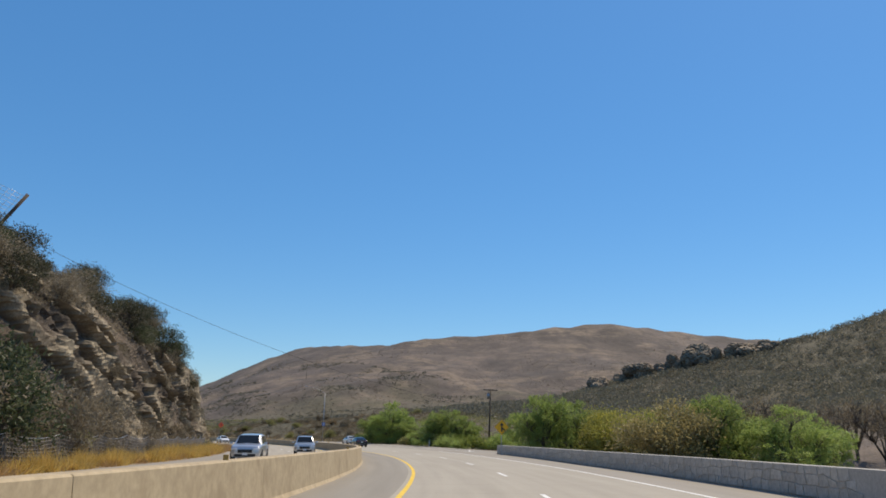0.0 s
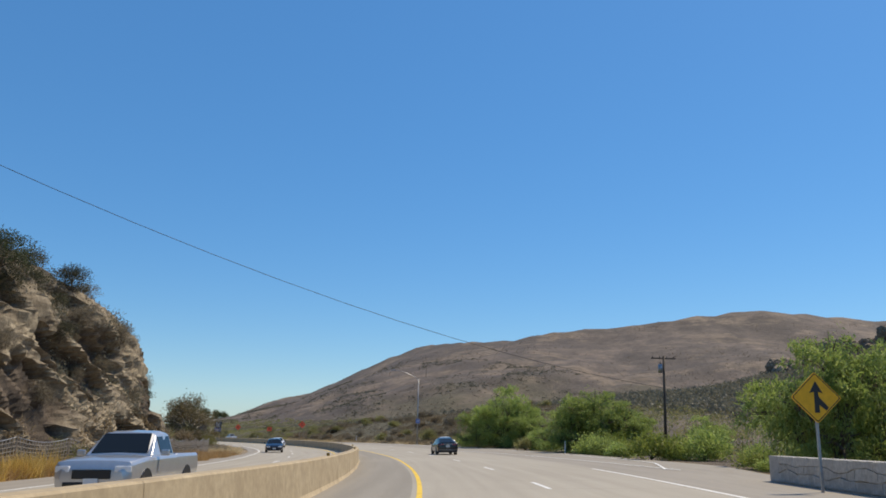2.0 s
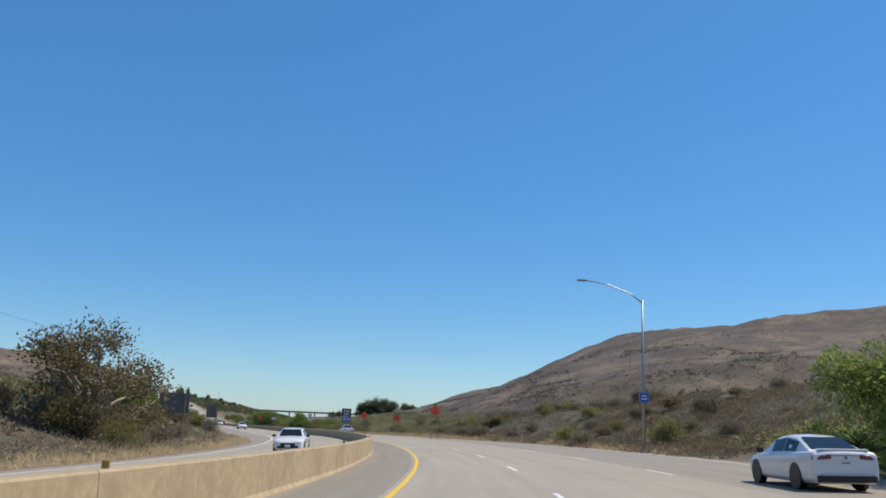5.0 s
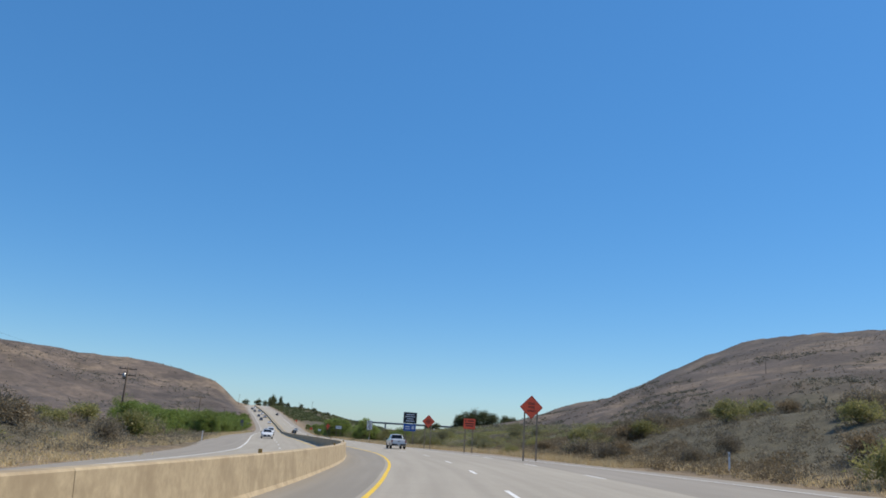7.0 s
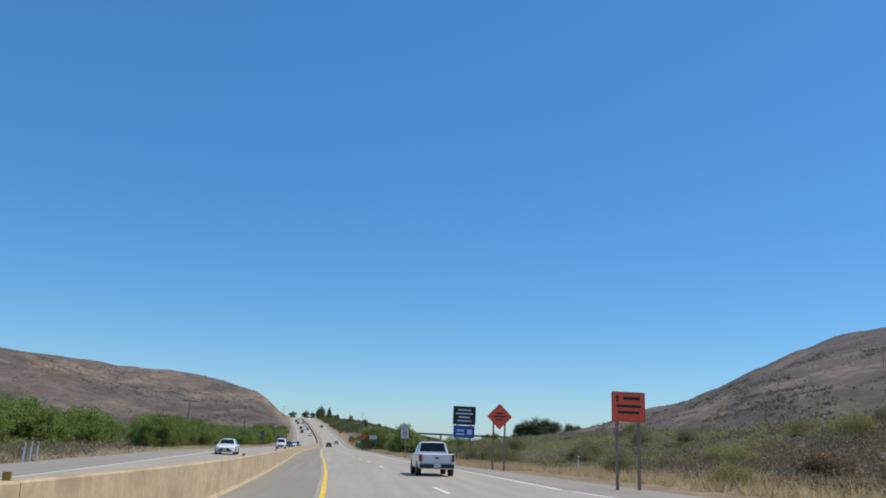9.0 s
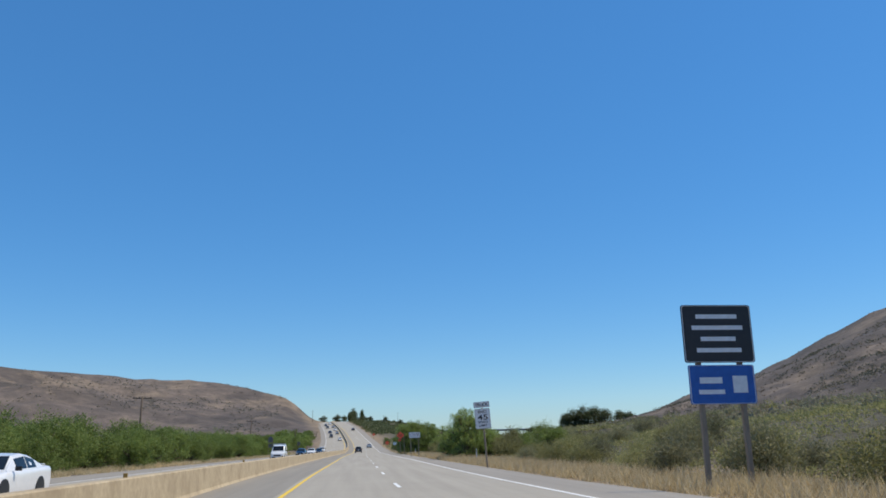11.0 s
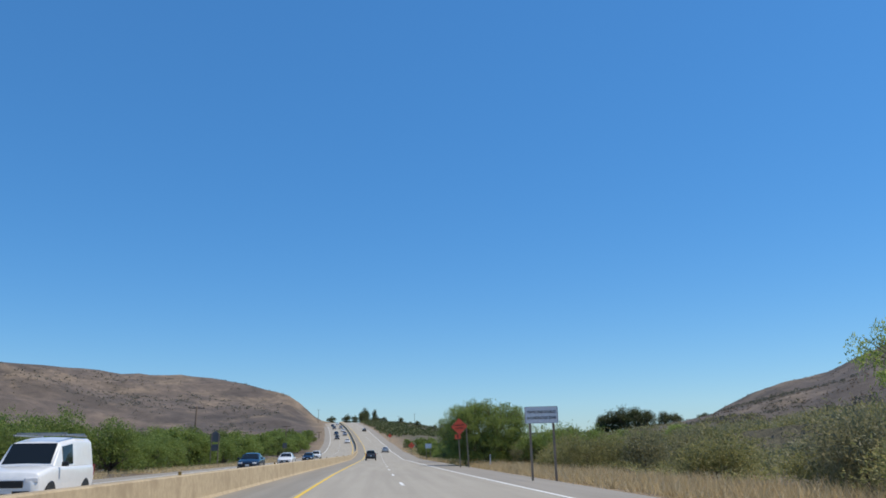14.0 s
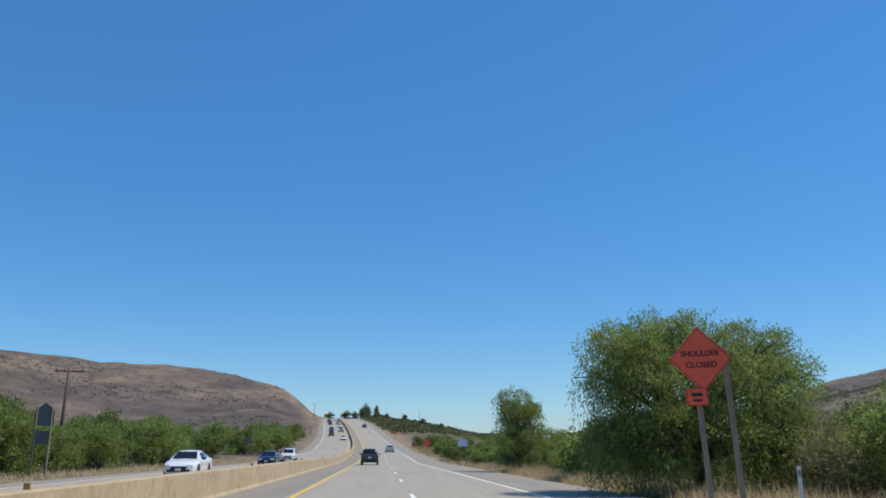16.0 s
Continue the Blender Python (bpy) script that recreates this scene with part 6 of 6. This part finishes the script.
# ---- far overpass ----
A, B = Vector((-760, 940, 17.0)), Vector((-545, 1072, 17.0))
w = (B - A).to_2d()
ang = math.degrees(math.atan2(w.y, w.x))
t = thing("overpass", Matrix.Translation(((A + B) / 2)) @ pose(0, 0, 0, 0, 0, ang), "long dark overpass far across the valley", "bridge")
ln = w.length
box("deck", (ln, 9, 1.1), M["sign_back"], t, (0, 0, 0), 0.05)
for y in (-4.4, 4.4):
    box("parapet", (ln, 0.25, 0.9), M["mortar"], t, (0, y, 1.0))
for k in range(8):
    for y in (-3, 3):
        rod("pier", [(-ln / 2 + 12 + k * (ln - 24) / 7, y, -18), (-ln / 2 + 12 + k * (ln - 24) / 7, y, -0.4)], 0.7, M["mortar"], t, 10)

# ---- low building behind the wall ----
q = Vector((47, 62, 0))
z0 = ground_at(q.x, q.y)
t = thing("low_building", Matrix.Translation((q.x, q.y, z0)) @ pose(0, 0, 0, 0, 0, 25), "low tan building with a flat roof behind the wall", "building")
box("wall", (9, 6, 2.2), M["barrier"], t, (0, 0, 1.1))
box("roof", (9.8, 6.8, 0.22), M["barrier"], t, (0, 0, 2.3), 0.03)
for k in (-2.6, 0.2, 2.8):
    box("window", (1.3, 0.06, 0.8), M["glass"], t, (k, -3.02, 1.35))

# ---- cars ----
PAINT = {"black": plain("paint_black", (0.006, 0.007, 0.011), 0.25, 0.0, coat=0.35, vary=0.05), "white": plain("paint_white", (0.72, 0.73, 0.74), 0.3, coat=0.7, vary=0.04),
         "silver": plain("paint_silver", (0.50, 0.51, 0.53), 0.3, 0.6, coat=0.7, vary=0.05), "grey": plain("paint_grey", (0.05, 0.052, 0.055), 0.3, 0.2, coat=0.6, vary=0.05), "blue": plain("paint_blue", (0.010, 0.018, 0.040), 0.25, 0.2, coat=0.5, vary=0.05)}

# stations: y (front is +), half width, underside, shoulder height, top at the middle
SHAPES = {
    "sedan": dict(body=[(2.40, 0.62, 0.32, 0.55, 0.60), (2.28, 0.80, 0.20, 0.66, 0.72), (1.9, 0.90, 0.19, 0.78, 0.86), (1.2, 0.925, 0.18, 0.88, 0.97), (0.6, 0.93, 0.18, 0.92, 1.0), (-0.8, 0.93, 0.18, 0.95, 1.0), (-1.55, 0.92, 0.18, 0.98, 1.05), (-2.1, 0.92, 0.19, 1.0, 1.09), (-2.36, 0.90, 0.20, 1.0, 1.08), (-2.45, 0.86, 0.24, 0.92, 0.98)],
                  cabin=[(1.05, 0.82, 0.93, 0.80, 0.95), (0.30, 0.83, 0.95, 0.62, 1.40), (-0.45, 0.83, 0.96, 0.62, 1.465), (-1.05, 0.82, 0.98, 0.60, 1.41), (-1.95, 0.76, 1.02, 0.72, 1.06)], wheels=(1.42, -1.40, 0.335), sides=[(0.35, -0.42), (-0.50, -1.25)]),
    "suv": dict(body=[(2.32, 0.66, 0.40, 0.72, 0.78), (2.22, 0.84, 0.28, 0.90, 0.96), (1.7, 0.92, 0.26, 1.0, 1.06), (1.1, 0.94, 0.26, 1.04, 1.10), (-1.5, 0.94, 0.26, 1.05, 1.08), (-2.15, 0.93, 0.28, 1.05, 1.08), (-2.32, 0.86, 0.40, 0.95, 0.98)],
                cabin=[(1.15, 0.83, 1.05, 0.80, 1.08), (0.45, 0.85, 1.06, 0.68, 1.62), (-0.6, 0.85, 1.06, 0.68, 1.70), (-1.75, 0.84, 1.06, 0.67, 1.66), (-2.22, 0.82, 1.06, 0.78, 1.12)], wheels=(1.40, -1.38, 0.37), sides=[(0.45, -0.38), (-0.48, -1.6)]),
    "pickup": dict(body=[(2.45, 0.70, 0.40, 0.72, 0.78), (2.35, 0.86, 0.30, 0.92, 0.96), (1.6, 0.89, 0.30, 1.0, 1.04), (0.9, 0.90, 0.30, 1.02, 1.06), (-0.62, 0.90, 0.30, 1.04, 1.06), (-0.64, 0.90, 0.30, 1.06, 0.72), (-2.36, 0.90, 0.34, 1.06, 0.72), (-2.38, 0.90, 0.34, 1.06, 1.05), (-2.44, 0.88, 0.50, 1.04, 1.03)],
                   cabin=[(1.0, 0.80, 1.03, 0.78, 1.06), (0.42, 0.82, 1.04, 0.64, 1.58), (-0.1, 0.82, 1.04, 0.65, 1.63), (-0.48, 0.82, 1.05, 0.64, 1.60), (-0.60, 0.80, 1.05, 0.76, 1.10)], wheels=(1.52, -1.45, 0.36), sides=[(0.42, -0.42)], bed=(-0.64, -2.36)),
    "van": dict(body=[(2.25, 0.66, 0.36, 0.70, 0.76), (2.12, 0.82, 0.26, 0.92, 0.98), (1.5, 0.89, 0.25, 1.06, 1.12), (1.0, 0.90, 0.25, 1.1, 1.14), (-2.0, 0.90, 0.25, 1.12, 1.14), (-2.2, 0.88, 0.30, 1.1, 1.12), (-2.26, 0.84, 0.4, 1.0, 1.02)],
                cabin=[(1.15, 0.82, 1.10, 0.80, 1.14), (0.55, 0.84, 1.12, 0.74, 1.82), (-0.6, 0.85, 1.12, 0.76, 1.98), (-2.0, 0.84, 1.12, 0.76, 1.97), (-2.2, 0.83, 1.12, 0.80, 1.16)], wheels=(1.42, -1.45, 0.33), sides=[(0.5, -0.3)]),
}


def loft(rows):
    """A closed skin through cross-sections of (x, z) at y; mirrored to both sides."""
    bm = bmesh.new()
    rings = []
    for y, half in rows:
        pts = [(x, z) for x, z in half] + [(-x, z) for x, z in half[::-1] if abs(x) > 1e-6]
        rings.append([bm.verts.new((x, y, z)) for x, z in pts])
    for a, b in zip(rings, rings[1:]):
        for i in range(len(a)):
            j = (i + 1) % len(a)
            bm.faces.new((a[i], a[j], b[j], b[i]))
    bm.faces.new(rings[0])
    bm.faces.new(rings[-1][::-1])
    bmesh.ops.recalc_face_normals(bm, faces=bm.faces)
    return bm


def quad_plate(c, material, name, parent, out=0.012):
    """A pane just proud of four corners."""
    a = (Vector(c[1]) - Vector(c[0])).cross(Vector(c[3]) - Vector(c[0])).normalized()
    mid = sum((Vector(q) for q in c), Vector()) / 4
    if a.dot(mid - Vector((0, 0, 0.9))) < 0:
        a = -a
    bm = bmesh.new()
    lo = [bm.verts.new(Vector(q) - a * 0.01) for q in c]
    hi = [bm.verts.new(Vector(q) + a * out) for q in c]
    bm.faces.new(hi)
    bm.faces.new(lo[::-1])
    for i in range(4):
        bm.faces.new((lo[i], lo[(i + 1) % 4], hi[(i + 1) % 4], hi[i]))
    bmesh.ops.recalc_face_normals(bm, faces=bm.faces)
    return part(name, bm_mesh(name, bm, material), parent)


def lathe(profile, sides, axis_out=1):
    bm = bmesh.new()
    rings = [[bm.verts.new((x, r * math.cos(2 * math.pi * k / sides), r * math.sin(2 * math.pi * k / sides))) for k in range(sides)] for x, r in profile]
    for a, b in zip(rings, rings[1:]):
        for k in range(sides):
            bm.faces.new((a[k], a[(k + 1) % sides], b[(k + 1) % sides], b[k]))
    bm.faces.new(rings[-1])
    bm.faces.new(rings[0][::-1])
    bmesh.ops.recalc_face_normals(bm, faces=bm.faces)
    return bm


def car(shape, paint, label, category):
    d = SHAPES[shape]
    t = new("car" if shape != "pickup" else "pickup_truck")
    tagged(t, label, category, "traffic")
    rows = []
    bed = d.get("bed")
    for y, w, z0, zs, zt in d["body"]:
        low = [(0, z0), (w * 0.86, z0), (w * 0.97, z0 + 0.10), (w, z0 + 0.5 * (zs - z0)), (w * 0.985, zs - 0.08), (w * 0.94, zs)]
        low += [(w * 0.90, zs - 0.002), (w * 0.89, zt), (0, zt)] if bed and bed[1] <= y <= bed[0] else [(w * 0.86, zs + 0.35 * (zt - zs)), (w * 0.55, zs + 0.85 * (zt - zs)), (0, zt)]
        rows.append((y, low))
    body = part("body", bm_mesh("body", loft(rows), PAINT[paint], smooth=False), t)
    mod = body.modifiers.new("round", "BEVEL")
    mod.width, mod.segments, mod.limit_method, mod.angle_limit = 0.035, 2, "ANGLE", radians(18)
    for p in body.data.polygons:
        p.use_smooth = True
    cab = []
    for y, wb, zb, wr, zr in d["cabin"]:
        cab.append((y, [(0, zb - 0.06), (wb, zb - 0.06), (wb, zb), (wr + 0.25 * (wb - wr) * 0.4, zb + 0.86 * (zr - zb)), (wr * 0.86, zr - 0.01), (0, zr + 0.015)]))
    roof = part("roof", bm_mesh("roof", loft(cab), PAINT[paint]), t)
    mod = roof.modifiers.new("round", "BEVEL")
    mod.width, mod.segments, mod.limit_method, mod.angle_limit = 0.03, 2, "ANGLE", radians(20)
    C = d["cabin"]

    def skin(y, f, side):
        """A point of the cabin's side at y, at fraction f from belt to roof edge."""
        ys = [c[0] for c in C]
        g = lambda i: float(np.interp(-y, [-v for v in ys], [c[i] for c in C]))
        wb, zb, wr, zr = g(1), g(2), g(3), g(4)
        x1, z1 = wr + 0.1 * (wb - wr), zb + 0.86 * (zr - zb)
        return (side * (wb + (x1 - wb) * f), y, zb + (z1 - zb) * f)

    glass = M["glass"]
    for side in (-1, 1):
        for y0, y1 in d["sides"]:
            quad_plate([skin(y0, 0.06, side), skin(y1, 0.06, side), skin(y1, 0.93, side), skin(y0 - (0.0 if y0 < 0.2 else 0.0), 0.93, side)], glass, "side_window", t)
    for name, a, b in (("windscreen", C[0], C[1]), ("rear_window", C[-1], C[-2])):
        f0, f1 = (0.08, 0.93)
        def at_(f, sx):
            y = a[0] + (b[0] - a[0]) * f
            w = a[3] * 0.86 + (b[3] * 0.86 - a[3] * 0.86) * f
            z = a[4] + (b[4] - a[4]) * f
            return (sx * w * 1.02, y, z + 0.004)
        quad_plate([at_(f0, -1), at_(f0, 1), at_(f1, 1), at_(f1, -1)], glass, name, t, 0.016)
    f, r, rad = d["wheels"]
    wmax = max(b[1] for b in d["body"])
    tyre = bm_mesh("tyre", lathe([(-0.11, rad * 0.62), (-0.11, rad * 0.94), (-0.08, rad), (0.08, rad), (0.11, rad * 0.94), (0.11, rad * 0.62)], 20), M["rubber"], smooth=False)
    rim = bm_mesh("rim", lathe([(-0.09, rad * 0.3), (-0.09, rad * 0.63), (0.095, rad * 0.63), (0.07, rad * 0.52), (0.085, rad * 0.2), (0.08, rad * 0.08)], 14), M["rim"], smooth=False)
    # black disc on the uncut body side, in place of the opening's shade
    arch = bm_mesh("wheel_arch", lathe([(-0.12, rad * 1.10), (0.0, rad * 1.10), (0.004, rad * 1.03)], 20), M["black_trim"])
    for y in (f, r):
        for side in (-1, 1):
            m = Matrix.Translation((side * (wmax - 0.125), y, rad)) @ (pose(0, 0, 0, 0, 0, 0) if side > 0 else pose(0, 0, 0, 0, 0, 180))
            part("wheel_arch", arch, t, Matrix.Translation((side * (wmax + 0.002), y, rad + 0.01)) @ (pose(0, 0, 0) if side > 0 else pose(0, 0, 0, 0, 0, 180)))
            wh = part("wheel", tyre, t, m @ Matrix.Translation((0.012, 0, 0)))
            part("rim", rim, wh, Matrix.Translation((0.012, 0, 0)))
    yr, yf = d["body"][-1][0], d["body"][0][0]
    zs = d["body"][-2][3]
    if shape == "pickup":
        for side in (-1, 1):
            box("tail_lamp", (0.14, 0.05, 0.34), M["red_lens"], t, (side * 0.79, yr - 0.015, 0.86), 0.015)
        box("tailgate", (1.38, 0.05, 0.46), PAINT[paint], t, (0, yr - 0.01, 0.80), 0.02, label="white tailgate")
        box("tailgate_handle", (0.18, 0.03, 0.07), M["black_trim"], t, (0, yr - 0.045, 0.86), 0.01)
        box("rear_bumper", (1.66, 0.16, 0.18), M["black_trim"], t, (0, yr - 0.08, 0.48), 0.03)
        plate_at = (0, yr - 0.17, 0.50)
    elif shape == "sedan":
        for side in (-1, 1):
            box("tail_lamp", (0.50, 0.14, 0.12), M["red_lens"], t, (side * 0.62, yr + 0.055, 0.87), 0.03, pose(0, 0, 0, -8, side * 7, side * 8))
        box("boot_trim", (1.30, 0.04, 0.035), M["chrome"], t, (0, yr - 0.004, 0.93), 0.008)
        box("boot_lip", (1.34, 0.16, 0.03), PAINT[paint], t, (0, yr + 0.14, 1.085), 0.012, pose(0, 0, 0, 6, 0, 0))
        box("bumper_trim", (1.42, 0.03, 0.022), M["chrome"], t, (0, yr - 0.045, 0.43), 0.006)
        box("rear_bumper", (1.56, 0.12, 0.17), M["black_trim"], t, (0, yr + 0.0, 0.33), 0.03)
        box("badge", (0.10, 0.02, 0.08), M["chrome"], t, (0, yr - 0.006, 0.875), 0.01)
        plate_at = (0, yr - 0.012, 0.74)
    else:
        for side in (-1, 1):
            box("tail_lamp", (0.16, 0.06, 0.36), M["red_lens"], t, (side * 0.80, yr + 0.02, 0.95), 0.02)
        box("rear_bumper", (1.66, 0.12, 0.22), M["black_trim"], t, (0, yr - 0.02, 0.48), 0.03)
        plate_at = (0, yr - 0.02, 0.78)
    pl = box("plate", (0.32, 0.015, 0.16), M["plate"], t, plate_at, 0.004)
    box("plate_bar", (0.20, 0.006, 0.035), M["sign_back"], pl, (0, -0.010, 0))
    zf = d["body"][0][3]
    for side in (-1, 1):
        box("headlight", (0.36, 0.16, 0.14), M["clear_lens"], t, (side * (d["body"][1][1] - 0.2), yf - 0.10, zf + 0.05), 0.03, pose(0, 0, 0, 0, 0, -side * 14))
        ym = C[0][0] - 0.28
        mi = box("mirror", (0.20, 0.10, 0.14), PAINT[paint] if paint != "white" else M["black_trim"], t, (side * (C[1][1] + 0.20), ym, C[0][2] + 0.07), 0.03)
        box("mirror_glass", (0.16, 0.008, 0.11), M["dark_mirror"], mi, (0, -0.052, 0))
    box("grille", (0.86, 0.06, 0.20), M["black_trim"], t, (0, yf - 0.005, zf - 0.06), 0.02)
    box("front_bumper", (1.25, 0.10, 0.14), M["black_trim"], t, (0, yf - 0.03, d["body"][0][2] + 0.03), 0.03)
    pl = box("plate", (0.32, 0.015, 0.15), M["plate"], t, (0, yf + 0.035, d["body"][0][2] + 0.10), 0.004)
    return t


def on_road(s, l, way=1):
    """A car's pose on the banked road; way -1 drives towards the camera."""
    p = along(s, l)
    b = math.degrees(math.atan(float(bank(s))))
    slope = math.degrees(math.atan((float(grade(s + 2)) - float(grade(s - 2))) / 4))
    return Matrix.Translation(p) @ pose(0, 0, 0, 0, 0, heading(s)) @ pose(0, 0, 0, slope, -b, 0) @ (pose(0, 0, 0) if way > 0 else pose(0, 0, 0, 0, 0, 180))


FLEET = [
    ("sedan", "black", 127.6, 3.7, 1, "glossy black sedan driving in the outer lane"),
    ("sedan", "white", 158.5, 9.9, 1, "white sedan joining from the merging lane"),
    ("pickup", "white", 284.0, 3.55, 1, "old white pickup truck with an empty bed"),
    ("suv", "grey", 522.0, -0.7, 1, "dark grey box-shaped off-road car in the inner lane"),
    ("sedan", "silver", 610.0, 3.1, 1, "silver sedan far ahead in the outer lane"),
    ("suv", "silver", 53.0, -10.9, -1, "silver car coming the other way"),
    ("pickup", "silver", 74.0, -8.2, -1, "silver pickup truck coming the other way"),
    ("sedan", "blue", 146.5, -11.9, -1, "dark blue hatchback coming the other way"),
    ("sedan", "white", 186.0, -9.2, -1, "white sedan coming the other way"),
    ("sedan", "white", 324.0, -11.3, -1, "white sedan coming the other way"),
    ("van", "white", 404.5, -10.0, -1, "white delivery van with a roof rack"),
    ("sedan", "blue", 453.0, -10.8, -1, "dark blue sedan coming the other way"),
    ("sedan", "white", 481.5, -10.8, -1, "white sedan coming the other way"),
    ("sedan", "blue", 521.5, -11.4, -1, "dark blue sedan coming the other way"),
    ("suv", "white", 545.0, -11.8, -1, "white car coming the other way"),
]
built = {}
for shape, paint, s, l, way, label in FLEET + [(("sedan", "suv", "pickup", "sedan")[k % 4], ("white", "grey", "silver", "blue")[k % 4], 690.0 + 23 * k + 7 * (k % 3), (-7.2, -11.0)[k % 2] - 0.4, -1, "small far car coming down the hill") for k in range(9)] + [("sedan", "grey", 790.0, 3.0, 1, "small far car climbing the hill")]:
    key = (shape, paint)
    m = on_road(s, l, way)
    if key in built:
        c = copy_thing(built[key], m)
        tagged(c, label, "pickup truck" if shape == "pickup" else "van" if shape == "van" else "car")
    else:
        c = built[key] = car(shape, paint, label, "pickup truck" if shape == "pickup" else "van" if shape == "van" else "car")
        c.matrix_world = m
    if shape == "van":
        for y in (0.2, -1.4):
            box("roof_rack", (1.5, 0.05, 0.06), M["steel"], c, (0, y, 2.08), 0.01)
        for x in (-0.7, 0.7):
            box("roof_rail", (0.05, 2.2, 0.05), M["steel"], c, (x, -0.6, 2.03), 0.01)
